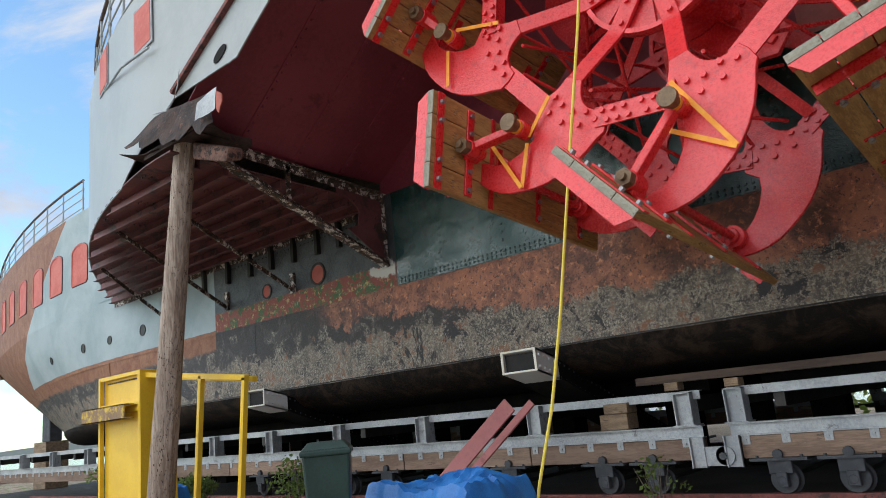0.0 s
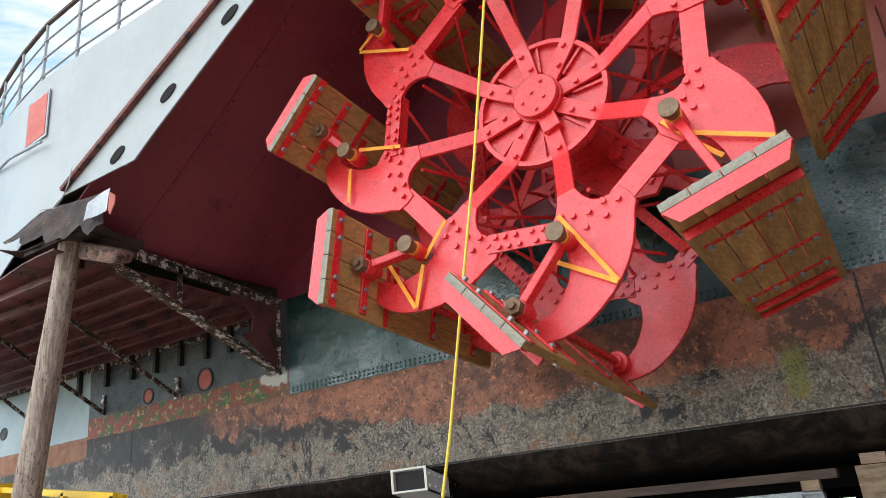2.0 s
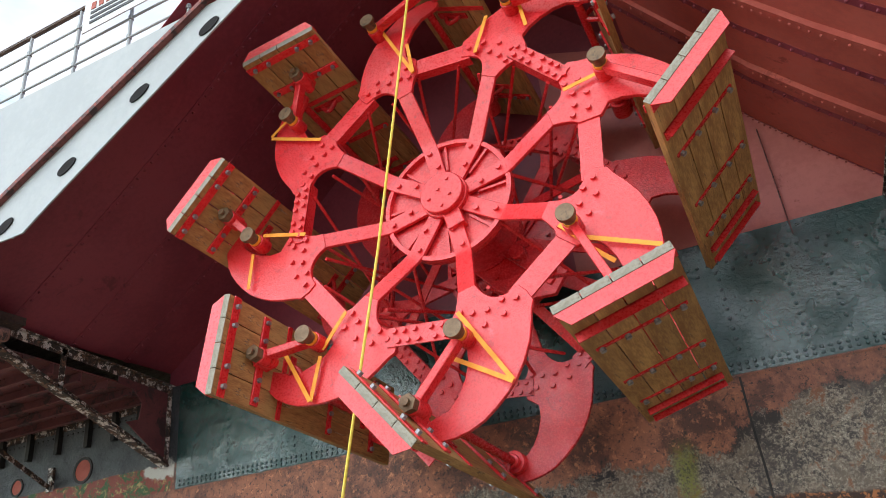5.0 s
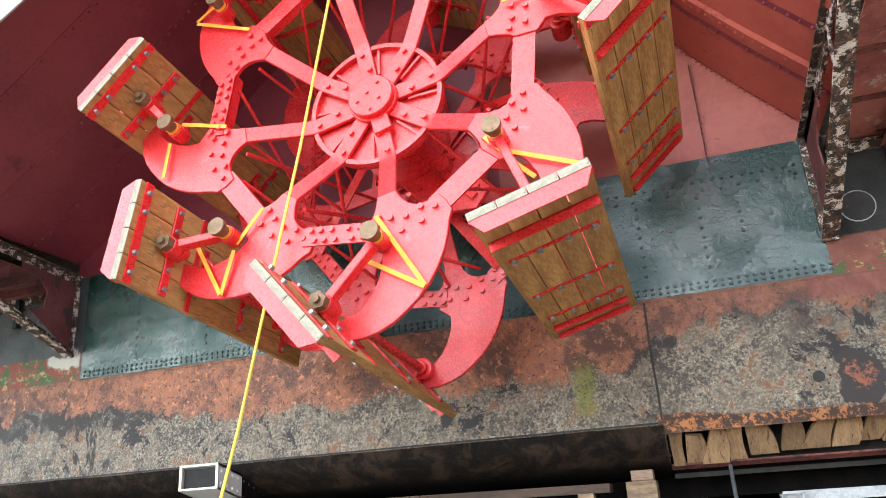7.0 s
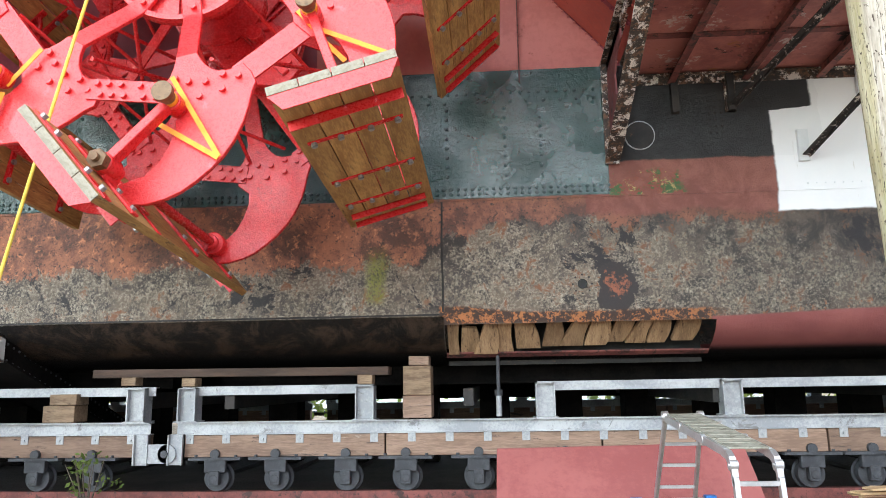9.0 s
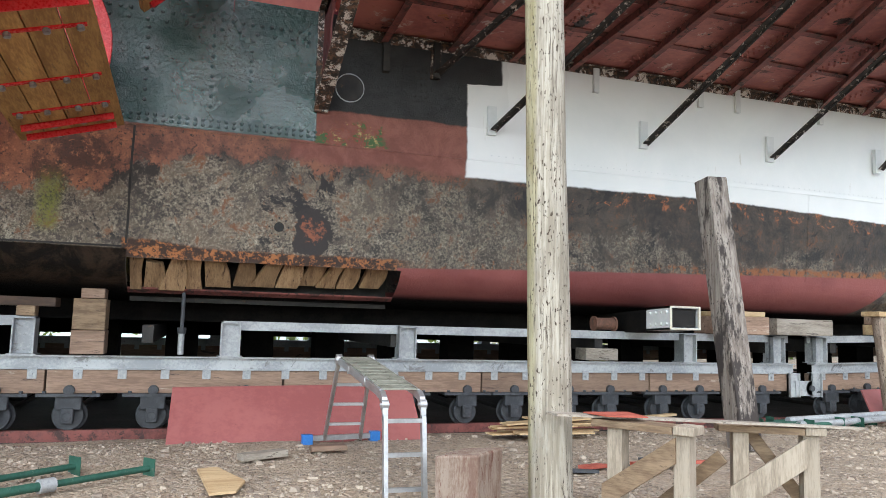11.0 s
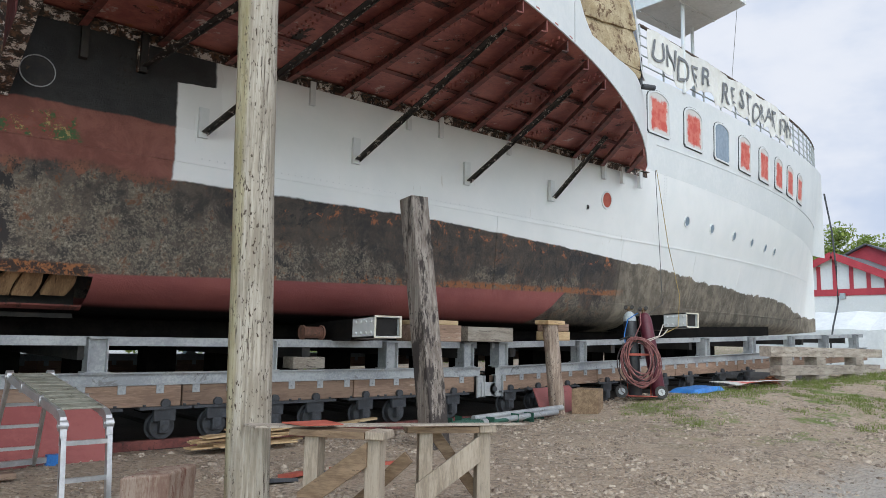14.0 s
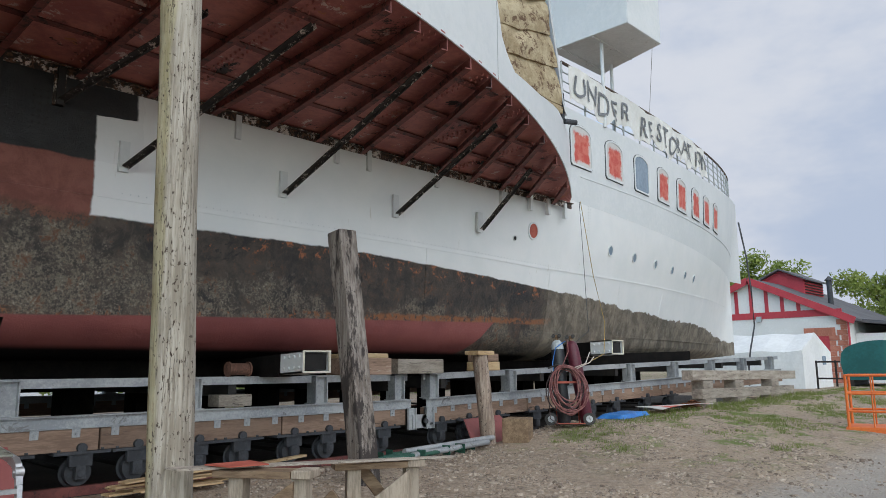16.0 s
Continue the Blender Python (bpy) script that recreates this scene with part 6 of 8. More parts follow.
m = Mesh()
m.sheet([[banner_point(i / 120, j / 5) for i in range(121)] for j in range(6)], 0.006, (0, 1, 0))
part("cloth", m, M_CLOTH, ban)
for i, ch in enumerate("UNDER RESTORATION"):
    if ch == " ":
        continue
    cu = bpy.data.curves.new("letter", "FONT")
    cu.body, cu.size, cu.extrude, cu.align_x = ch, 0.76, 0.004, "CENTER"
    tmp = bpy.data.objects.new("letter", cu)
    me = bpy.data.meshes.new_from_object(tmp)
    bpy.data.objects.remove(tmp)
    bpy.data.curves.remove(cu)
    u0 = 0.04 + 0.925 * i / 16.0
    lm = bmesh.new()
    lm.from_mesh(me)
    bmesh.ops.triangulate(lm, faces=lm.faces)
    bmesh.ops.subdivide_edges(lm, edges=[e for e in lm.edges if e.calc_length() > 0.06], cuts=2, use_grid_fill=True)
    lm.to_mesh(me)
    lm.free()
    for vert in me.vertices:
        a, b, c = vert.co
        p = banner_point(u0 + (a * 0.92 + 0.05 * b * math.sin(i * 2.3)) / 9.6, 0.17 + 0.06 * math.sin(i * 1.7) + b * (1.12 + 0.14 * math.sin(i * 3.1)))
        vert.co = p + Vector((0.0, -0.026 - c, 0))
    me.materials.append(M_LETTER)
    part("letter", me, M_LETTER, ban)

# bridge wing over the foredeck and the rotted platform by it
M_ROT = surface("rotted_underside", (0.30, 0.23, 0.13), (0.48, 0.40, 0.26), (0.13, 0.075, 0.04), 1.8, 16.0, (0.7, 0.9), 0.0, 0.8, 0.03, 0.53, more=(((0.10, 0.055, 0.03), 4.0, 0.69),))
M_SOFFIT = surface("grey_soffit_paint", (0.62, 0.62, 0.60), (0.72, 0.72, 0.70), (0.36, 0.34, 0.30), 1.2, 14.0, (0.6, 0.8), 0.0, 0.2, 0.006, 0.62)
wing = thing("bridge_wing", "white boxed bridge wing with a grey underside on thin posts", "bridge wing")
FOOT = [(15.13, 7.76), (16.72, 7.77), (17.34, 9.88), (15.12, 9.92)]
m = Mesh()
for a, b in zip(FOOT, FOOT[1:] + FOOT[:1]):
    mid = ((a[0] + b[0]) / 2, (a[1] + b[1]) / 2)
    m.beam((*a, 10.25), (*b, 10.25), 0.03, 2.1)
part("screen", m, M_WHITE, wing)
mx, my = sum(x for x, y in FOOT) / 4, sum(y for x, y in FOOT) / 4
m = Mesh()
m.hull8([(x + (mx - x) * 0.01, y + (my - y) * 0.01, z) for z in (9.19, 9.23) for x, y in FOOT])
part("underside", m, M_SOFFIT, wing, "grey plated underside")
for k in (0.45, 0.9):
    m = Mesh()
    m.beam((15.13 + 0.03, 7.76 + 2.1 * k, 9.175), (16.72 + 0.62 * k - 0.03, 7.77 + 2.1 * k, 9.175), 0.05, 0.03)
    part("seam_strap", m, M_SOFFIT, wing)
for x, y in ((15.6, 8.75), (16.95, 9.3)):
    m = Mesh()
    m.rod((x, y, deck_top(x) - 0.05), (x, y, 9.2), 0.045, 10)
    part("support_post", m, M_WHITE, wing)
m = Mesh()
m.rod((16.75, 8.0, 9.2), (19.6, 9.75, deck_top(19.6) + 0.6), 0.006, 6)
tagged(part("stay_wire", m, M_GALV), "thin stay wire from the bridge wing to the deck", "wire")
rot = thing("side_platform", "rotted boxed platform with a flaking yellow-brown underside", "platform")
# overlapping rotted boards, each bulging over the next
LEFT = [(9.75, 5.9), (9.6, 6.17), (9.45, 6.6), (9.35, 7.05), (9.25, 7.5), (9.15, 8.0), (9.0, 8.6)]
RIGHT = [(11.52, 5.95), (11.47, 6.09), (11.34, 6.8), (11.22, 7.4), (11.1, 8.04), (11.0, 8.5), (10.9, 9.1)]
for k, ((xa, za), (xb, zb), (xc, zc), (xd, zd)) in enumerate(zip(LEFT, RIGHT, LEFT[1:], RIGHT[1:])):
    m = Mesh()
    rows = []
    for j in range(6):
        v = j / 5
        row = []
        for i in range(9):
            u = i / 8
            x = (xa + (xb - xa) * u) * (1 - v) + (xc + (xd - xc) * u) * v
            z = (za + (zb - za) * u) * (1 - v) + (zc + (zd - zc) * u) * v
            y = 7.2 - 0.04 * math.sin(math.pi * min(1, v * 1.1)) - 0.05 * (1 - v) + 0.05 * noise.noise((x * 3, z * 3, k))
            row.append((x + 0.03 * noise.noise((z * 6, k, 1)), y, z - (0.05 if j == 0 else 0) * (1 + noise.noise((x * 5, k, 4)))))
        rows.append(row)
    m.sheet(rows, 0.05, (0.0, 1.0, 0.0), False)
    part("soffit_board", m, M_ROT, rot)
m = Mesh()
m.sheet([[(x + 0.01, 7.12, z), (x + 0.34, 7.30, z + 0.05), (x + 0.5, 8.2, z + 0.1)] for x, z in RIGHT], 0.02, (0.0, 0.5, 0.0), False)
part("fascia", m, M_WHITE, rot)
m = Mesh()
m.rod((11.62, 7.25, 6.35), (11.62, 7.25, 5.78), 0.05, 10)
m.rod((11.62, 7.2, 5.80), (11.85, 7.1, 5.80), 0.05, 10)
part("drain_pipe", m, M_IRON, rot)


M_HOLLOW = surface("hollow_shade", (0.012, 0.011, 0.011), (0.02, 0.018, 0.017), None, 5.0, 40.0, (0.8, 0.95), 0.0, 0.3, 0.01)


def box_girder(x, y, z, w, h, lean):
    """A docking beam: white riveted open box end on a dark girder running under the ship."""
    g = thing("docking_beam", "white riveted box end of a dark docking beam under the bottom", "docking beam", group="docking beams")
    d = Vector((0, 1, lean)).normalized()
    o = Vector((x, y, z))
    t = 0.025
    for nm, a, b, c, e in (("top_plate", -w / 2, w / 2, h / 2 - t, h / 2), ("bottom_plate", -w / 2, w / 2, -h / 2, -h / 2 + t), ("side_plate", -w / 2, -w / 2 + t, -h / 2, h / 2), ("side_plate", w / 2 - t, w / 2, -h / 2, h / 2)):
        m = Mesh()
        p = [o + Vector((i, 0, j)) for i, j in ((a, c), (b, c))]
        q = [o + Vector((i, 0, j)) for i, j in ((a, e), (b, e))]
        s = d * 0.52
        m.hull8([p[0], p[1], p[1] + s, p[0] + s, q[0], q[1], q[1] + s, q[0] + s])
        part(nm, m, M_WHITE, g)
    for i in range(4):
        for j in (-0.25, 0.25):
            for sx in (-1, 1):
                c = o + d * (0.07 + 0.12 * i) + Vector((sx * w / 2, 0, j * h))
                part("rivet", Mesh().rod(c, c + Vector((sx * 0.018, 0, 0)), 0.024, 8, 0.014), M_WHITE, g)
    m = Mesh()
    dip = Vector((0, 1, lean - 0.10 if x < 0 else lean)).normalized()
    go = o + d * 0.52
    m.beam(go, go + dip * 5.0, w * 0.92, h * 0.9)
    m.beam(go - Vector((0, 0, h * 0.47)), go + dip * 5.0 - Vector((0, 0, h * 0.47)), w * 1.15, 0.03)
    part("girder", m, M_UNDERSHADE, g)
    m = Mesh()
    for i in range(26):
        for j in (-0.32, 0.32):
            for sx in (-1, 1):
                c = go + dip * (0.08 + 0.12 * i) + Vector((sx * w * 0.46, 0, j * h))
                m.rod(c, c + Vector((sx * 0.014, 0, 0)), 0.018, 6, 0.01)
    if x < 0:
        tagged(part("rivets", m, M_IRON, g), kind="stuff")
    m = Mesh()
    m.prism([(-w / 2 + t, -h / 2 + t), (w / 2 - t, -h / 2 + t), (w / 2 - t, h / 2 - t), (-w / 2 + t, h / 2 - t)], lambda a, b, k: o + Vector((a, 0, b)) + d * k, 0.30, 0.34)
    part("inner_plate", m, M_HOLLOW, g)
    m = Mesh()
    ed = [(-w / 2, -h / 2), (w / 2, -h / 2), (w / 2, h / 2), (-w / 2, h / 2)]
    rows = [[o + Vector((p * k, 0, q * k)) + d * e for p, q in ed + ed[:1]] for k, e in ((1.0, -0.004), (0.87, -0.004), (0.87, 0.02))]
    m.sheet(rows, soft=False)
    part("end_flange", m, M_CREAM, g, "cream-edged end flange")
    # black sheet just inside the mouth stands for the shade in the hollow box
    m = Mesh()
    m.prism([(-w / 2 + 0.04, -h / 2 + 0.04), (w / 2 - 0.04, -h / 2 + 0.04), (w / 2 - 0.04, h / 2 - 0.04), (-w / 2 + 0.04, h / 2 - 0.04)], lambda a, b, k: o + Vector((a, 0, b)) + d * k, 0.05, 0.06)
    part("mouth_shade", m, M_HOLLOW, g)


box_girder(-5.55, 7.95, 1.79, 0.56, 0.30, -0.26)
box_girder(-11.4, 7.95, 1.84, 0.55, 0.30, -0.26)
box_girder(6.64, 7.9, 1.385, 0.46, 0.30, -0.05)
box_girder(14.3, 7.9, 1.70, 0.46, 0.30, -0.04)
M_LINE = surface("tan_line", (0.30, 0.21, 0.07), (0.40, 0.29, 0.11), None, 20.0, 90.0, (0.7, 0.9), 0.0, 0.3, 0.002)
# fender chain and mooring lines hanging from the fore sponson
m = Mesh()
m.tube([(13.75, 8.35, 4.8), (13.6, 8.2, 3.5), (13.3, 7.95, 2.0), (12.4, 7.75, 1.7)], 0.006, 6)
tagged(part("hose_line", m, M_IRON), "thin grey line hanging from the sponson to the gas bottles", "rope")
m = Mesh()
m.tube([(13.75, 8.32, 4.8), (13.95, 8.2, 3.2), (14.0, 8.0, 2.2), (13.6, 7.8, 1.55), (13.0, 7.75, 1.4)], 0.008, 6)
tagged(part("hose_line", m, M_LINE), "thin tan line hanging from the sponson to the gas bottles", "rope")
m = Mesh()
m.tube([(32.6, 12.5, 7.6), (32.7, 12.3, 6.0), (32.7, 12.2, 4.5), (32.5, 12.1, 3.0), (31.9, 12.1, 2.0), (31.6, 12.1, 1.3), (31.5, 12.1, 0.5)], 0.035, 8)
tagged(part("mooring_rope", m, M_IRON), "grey rope hanging from the bow to the ground", "rope")


# ---- under the ship: blocks and couplings ----

def block(name, label, x, y, z, sx, sy, sz, mat, turn=0.0, category="timber block", group="", bevel=0.008, roll=0.0):
    m = Mesh()
    m.box(-sx / 2, sx / 2, -sy / 2, sy / 2, 0, sz)
    ob = part(name, m, mat, None, bevel=bevel)
    ob.matrix_world = pose(x, y, z, roll, 0, turn)
    return tagged(ob, label, category, group)


# beams added to close the gap above the cradle and keep it dark
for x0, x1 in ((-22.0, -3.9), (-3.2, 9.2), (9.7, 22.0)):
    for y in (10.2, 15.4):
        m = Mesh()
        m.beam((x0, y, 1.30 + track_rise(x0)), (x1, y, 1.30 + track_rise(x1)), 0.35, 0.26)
        tagged(part("gap_beam", m, M_UNDERSHADE), "added dark beam closing the gap between cradle and ship's bottom", "timber bearer")
# further beams added to block light coming through from the far side
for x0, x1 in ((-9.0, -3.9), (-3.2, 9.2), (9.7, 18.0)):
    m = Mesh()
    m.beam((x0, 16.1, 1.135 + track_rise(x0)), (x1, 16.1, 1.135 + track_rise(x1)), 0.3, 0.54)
    tagged(part("gap_beam", m, M_UNDERSHADE), "added dark beam blocking light from the far side of the cradle", "timber bearer")
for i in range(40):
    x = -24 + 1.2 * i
    block("keel_block", "dark timber keel block with the ship's shade put into its colour", x + 0.5, CY, -0.1, 0.5, 0.5, 1.52, M_UNDERSHADE, 0, "keel block", "keel blocks")
for x, y, z, sx, sy, sz, mt in ((8.05, 8.75, 1.195, 0.66, 0.8, 0.25, M_SLEEPER), (8.05, 8.75, 1.447, 0.62, 0.7, 0.07, M_PLANK), (9.3, 8.75, 1.2, 1.05, 0.24, 0.24, M_GREYWOOD), (11.05, 8.8, 1.24, 0.36, 0.5, 0.16, M_PLANK), (11.05, 8.8, 1.405, 0.30, 0.5, 0.14, M_SLEEPER), (6.0, 9.0, 0.79, 0.5, 0.3, 0.16, M_GREYWOOD), (-4.76, 8.95, 0.79, 0.40, 0.3, 0.20, M_CAP), (-4.72, 8.95, 0.995, 0.34, 0.28, 0.13, M_CAP), (-0.40, 9.0, 0.79, 0.34, 0.35, 0.26, M_SLEEPER), (-0.40, 9.0, 1.055, 0.33, 0.35, 0.34, M_CAP), (-0.38, 9.0, 1.40, 0.24, 0.3, 0.11, M_SLEEPER), (-3.17, 8.92, 1.195, 0.17, 0.2, 0.10, M_CAP), (-3.92, 8.92, 1.215, 0.18, 0.2, 0.10, M_CAP), (-1.02, 8.92, 1.19, 0.18, 0.2, 0.11, M_CAP)):
    block("timber_block", "sawn timber packing block on the cradle", x, y, z, sx, sy, sz, mt, 0, "timber block", "packing blocks")
m = Mesh()
m.beam((-4.42, 9.05, 1.365), (-0.75, 9.05, 1.345), 0.3, 0.1)
# the shadow the plank lies in is put into its dark brown
tagged(part("packing_plank", m, surface("shaded_plank", (0.045, 0.028, 0.02), (0.085, 0.052, 0.036), None, 3.0, 25.0, (0.7, 0.9), 0.0, 0.5, 0.006, stretch=(0.5, 3.0, 3.0)), bevel=0.006), "long brown packing plank under the bilge", "plank")
block("wedge_cap", "pale wedge on the head of the short prop", 10.05, 8.0, 1.50, 0.42, 0.3, 0.07, M_PLANK, 0, "wedge")
# thin screw jack between the cradle and the bottom
jack = thing("screw_jack", "thin grey steel screw jack under the opened bilge", "jack", pose(0.56, 9.05, 0.79))
part("tube", Mesh().rod((0, 0, 0), (0, 0, 0.30), 0.035, 12), M_GALV, jack)
part("spindle", Mesh().rod((0, 0, 0.28), (0, 0, 0.72), 0.022, 10), M_IRON, jack)
part("collar", Mesh().rod((0, 0, 0.24), (0, 0, 0.31), 0.05, 12), M_IRON, jack)
# rusty spool
m = Mesh()
m.rod((-0.19, 0, 0.12), (0.19, 0, 0.12), 0.10, 18)
m.rod((-0.2, 0, 0.12), (-0.17, 0, 0.12), 0.125, 20)
m.rod((0.17, 0, 0.12), (0.2, 0, 0.12), 0.125, 20)
ob = part("steel_spool", m, surface("rusty_steel", (0.11, 0.055, 0.038), (0.20, 0.10, 0.07), (0.08, 0.05, 0.04), 8.0, 50.0, (0.7, 0.9), 0.2, 0.4, 0.004))
ob.matrix_world = pose(6.05, 8.9, 1.192) @ Matrix.Scale(0.82, 4)
tagged(ob, "short rusty flanged steel spool on the cradle rail", "spool")
# hinged couplings between the cradle lengths
for x in (-3.43, 9.4):
    z = 0.42 + track_rise(x)
    c = thing("cradle_coupling", "grey steel hinge joining two cradle lengths", "coupling", group="cradle couplings")
    for dx in (-0.24, 0.18):
        m = Mesh()
        m.box(x + dx - 0.09, x + dx + 0.09, 8.74, 8.78, z - 0.13, z + 0.22)
        m.box(x + dx - 0.09, x + dx - 0.075, 8.70, 8.78, z - 0.13, z + 0.22)
        m.box(x + dx + 0.075, x + dx + 0.09, 8.70, 8.78, z - 0.13, z + 0.22)
        part("end_plate", m, M_GALV, c)
    m = Mesh()
    m.box(x - 0.22, x + 0.08, 8.715, 8.74, z - 0.11, z + 0.11)
    m.rod((x + 0.08, 8.74, z), (x + 0.08, 8.715, z), 0.11, 20)
    part("hinge_plate", m, M_GALV, c)
    m = Mesh()
    m.rod((x + 0.06, 8.80, z), (x + 0.06, 8.68, z), 0.045, 8)
    part("hinge_pin", m, M_IRON, c)

# rudder heel on its block under the stern
m = Mesh()
m.box(-33.1, -32.3, 12.6, 13.1, 1.75, 2.9)
m.box(-32.9, -32.5, 12.7, 13.0, 2.9, 4.2)
tagged(part("rudder_post", m, M_IRON, bevel=0.05), "dark iron rudder post under the stern", "rudder")
block("timber_block", "brown timber block under the rudder post", -32.75, 12.85, -0.1, 1.2, 0.9, 1.85, M_CAP, 0, "timber block", bevel=0.02)

# ---- yard by the wheel ----
# tall yellow line down to the ground
m = Mesh()
m.tube([(-1.85, 5.6, 9.3), (-2.29, 5.6, 7.12), (-2.81, 5.6, 4.55), (-3.09, 5.6, 3.36), (-3.40, 5.6, 2.0), (-3.62, 5.6, 1.18), (-3.85, 5.58, 0.5), (-3.95, 5.55, 0.03)], 0.015, 8)
tagged(part("hanging_rope", m, M_ROPE), "yellow rope hanging from the paddle box to the ground", "rope")

cab = thing("yellow_cabinet", "worn yellow steel cabinet standing open on the gravel", "steel cabinet")
m = Mesh()
for z in (0.02, 1.72, 1.82, 2.26):
    m.box(-11.95, -10.62, 5.38, 5.44, z, z + 0.06)
for x in (-11.95, -10.68):
    m.box(x, x + 0.06, 5.375, 5.44, 0.02, 2.32)
part("front_frame", m, M_YELLOW, cab, bevel=0.004)
m = Mesh()
m.box(-11.9, -10.66, 5.46, 5.48, 0.05, 2.3)
part("front_panel", m, M_YELLOW, cab)
for i in range(16):
    m = Mesh()
    m.box(-11.8 + 0.07 * i, -11.76 + 0.07 * i, 5.452, 5.461, 2.20, 2.225)
    part("vent_slot", m, M_BLACK, cab)
m = Mesh()
m.box(-10.62, -10.6, 5.38, 5.95, 0.02, 2.32)
part("side_panel", m, M_YELLOW, cab)
for x, y, h in ((-9.12, 5.5, 2.06), (-8.1, 5.5, 1.93)):
    m = Mesh()
    m.beam((x - 0.24, y, 0.0), (x, y, h), 0.07, 0.07, (0, 1, 0))
    part("post", m, M_YELLOW, cab, bevel=0.004)
for a, b in (((-10.62, 5.5, 2.24), (-8.065, 5.5, 1.925)), ((-10.62, 5.78, 2.20), (-8.065, 5.62, 1.90))):
    m = Mesh()
    m.beam(a, b, 0.07, 0.07)
    part("top_bar", m, M_YELLOW, cab)
m = Mesh()
m.box(-12.15, -10.75, 5.20, 5.22, 1.62, 1.84)
m.box(-12.15, -10.75, 5.20, 5.36, 1.62, 1.635)
m.box(-12.15, -10.75, 5.20, 5.36, 1.825, 1.84)
part("channel", m, surface("worn_yellow_channel", (0.22, 0.13, 0.07), (0.30, 0.19, 0.10), (0.62, 0.42, 0.05), 3.0, 30.0, (0.6, 0.8), 0.1, 0.3, 0.004, 0.50), cab, "rusty channel with yellow paint remains")

M_BIN = surface("dark_green_plastic", (0.012, 0.035, 0.028), (0.02, 0.05, 0.042), None, 4.0, 40.0, (0.35, 0.5), 0.0, 0.1, 0.002)
bin_ = thing("wheelie_bin", "dark green plastic wheelie bin with its lid shut", "wheelie bin", pose(-5.0, 4.17, 0.0, 0, 0, 46) @ Matrix.Diagonal((0.68, 0.68, 1.0, 1.0)))
m = Mesh()
m.hull8([(-0.22, -0.26, 0.08), (0.22, -0.26, 0.08), (0.22, 0.24, 0.08), (-0.22, 0.24, 0.08), (-0.29, -0.34, 1.0), (0.29, -0.34, 1.0), (0.29, 0.34, 1.0), (-0.29, 0.34, 1.0)])
part("body", m, M_BIN, bin_, bevel=0.03)
m = Mesh()
m.box(-0.31, 0.31, -0.37, 0.36, 0.98, 1.03)
m.hull8([(-0.30, -0.36, 1.03), (0.30, -0.36, 1.03), (0.30, 0.35, 1.03), (-0.30, 0.35, 1.03), (-0.22, -0.25, 1.09), (0.22, -0.25, 1.09), (0.22, 0.25, 1.09), (-0.22, 0.25, 1.09)])
part("lid", m, M_BIN, bin_, bevel=0.015)
m = Mesh()
m.rod((-0.25, 0.4, 1.0), (0.25, 0.4, 1.0), 0.02, 8)
part("handle", m, M_BIN, bin_)
for x in (-0.27, 0.22):
    m = Mesh()
    m.rod((x, 0.27, 0.1), (x + 0.05, 0.27, 0.1), 0.1, 18)
    part("wheel", m, M_BLACK, bin_)

M_TARP = surface("blue_tarpaulin", (0.015, 0.13, 0.42), (0.03, 0.20, 0.55), (0.10, 0.30, 0.62), 3.0, 60.0, (0.3, 0.5), 0.0, 0.5, 0.02, 0.64)


def tarp(name, label, x0, x1, y0, y1, h, seed):
    m = Mesh()
    rows = []
    nx, ny = 56, 40
    for j in range(ny + 1):
        row = []
        for i in range(nx + 1):
            u, v = i / nx, j / ny
            x, y = x0 + (x1 - x0) * u, y0 + (y1 - y0) * v
            e = min(1.0, 8 * min(u, 1 - u, v, 1 - v))
            e = e * e * (3 - 2 * e)
            f = noise.noise((x * 1.6, y * 1.6, seed)) * 0.22 + (1 - abs(noise.noise((x * 3.2, y * 3.2, seed + 3)))) * 0.12 + (0.5 - abs(noise.noise((x * 8, y * 8, seed + 5)))) * 0.12
            row.append((x + 0.05 * noise.noise((x * 4, y * 4, 9)), y + 0.05 * noise.noise((x * 4, y * 4, 17)), ground_height(x, y) + 0.015 + e * h * (0.72 + f)))
        rows.append(row)
    m.sheet(rows)
    ob = part(name, m, M_TARP)
    return tagged(ob, label, "tarpaulin")


tarp("tarpaulin", "crumpled blue tarpaulin over a heap on the gravel", -5.25, -3.78, 4.55, 5.7, 0.72, 2.0)
tarp("tarpaulin", "blue tarpaulin lying on the grass beside the track", 13.15, 14.25, 7.2, 7.75, 0.10, 5.0)
tarp("tarpaulin", "blue tarpaulin folded on the ground by the cabinet", -13.6, -12.2, 6.4, 7.2, 0.55, 7.0)
for a, b, w in (((-6.75, 7.05, 0.02), (-5.52, 7.6, 1.25), 0.25), ((-6.42, 7.05, 0.02), (-5.18, 7.6, 1.25), 0.11)):
    m = Mesh()
    m.beam(a, b, w, 0.025, (0.0, -0.9, 0.4))
    tagged(part("red_plank", m, M_PRIMER, bevel=0.004), "red-primed steel strip leaning on the cradle", "steel strip", "leaning strips")

# ---- yard before the bow ----
m = Mesh()
m.hull8([(0.5, 7.72, -0.08), (3.15, 7.72, -0.08), (3.15, 7.75, -0.08), (0.5, 7.75, -0.08), (0.52, 8.3, 0.48), (3.12, 8.3, 0.52), (3.12, 8.33, 0.52), (0.52, 8.33, 0.48)])
tagged(part("steel_plate", m, M_PRIMER, bevel=0.004), "large red-primed steel plate leaning against the cradle", "steel plate")

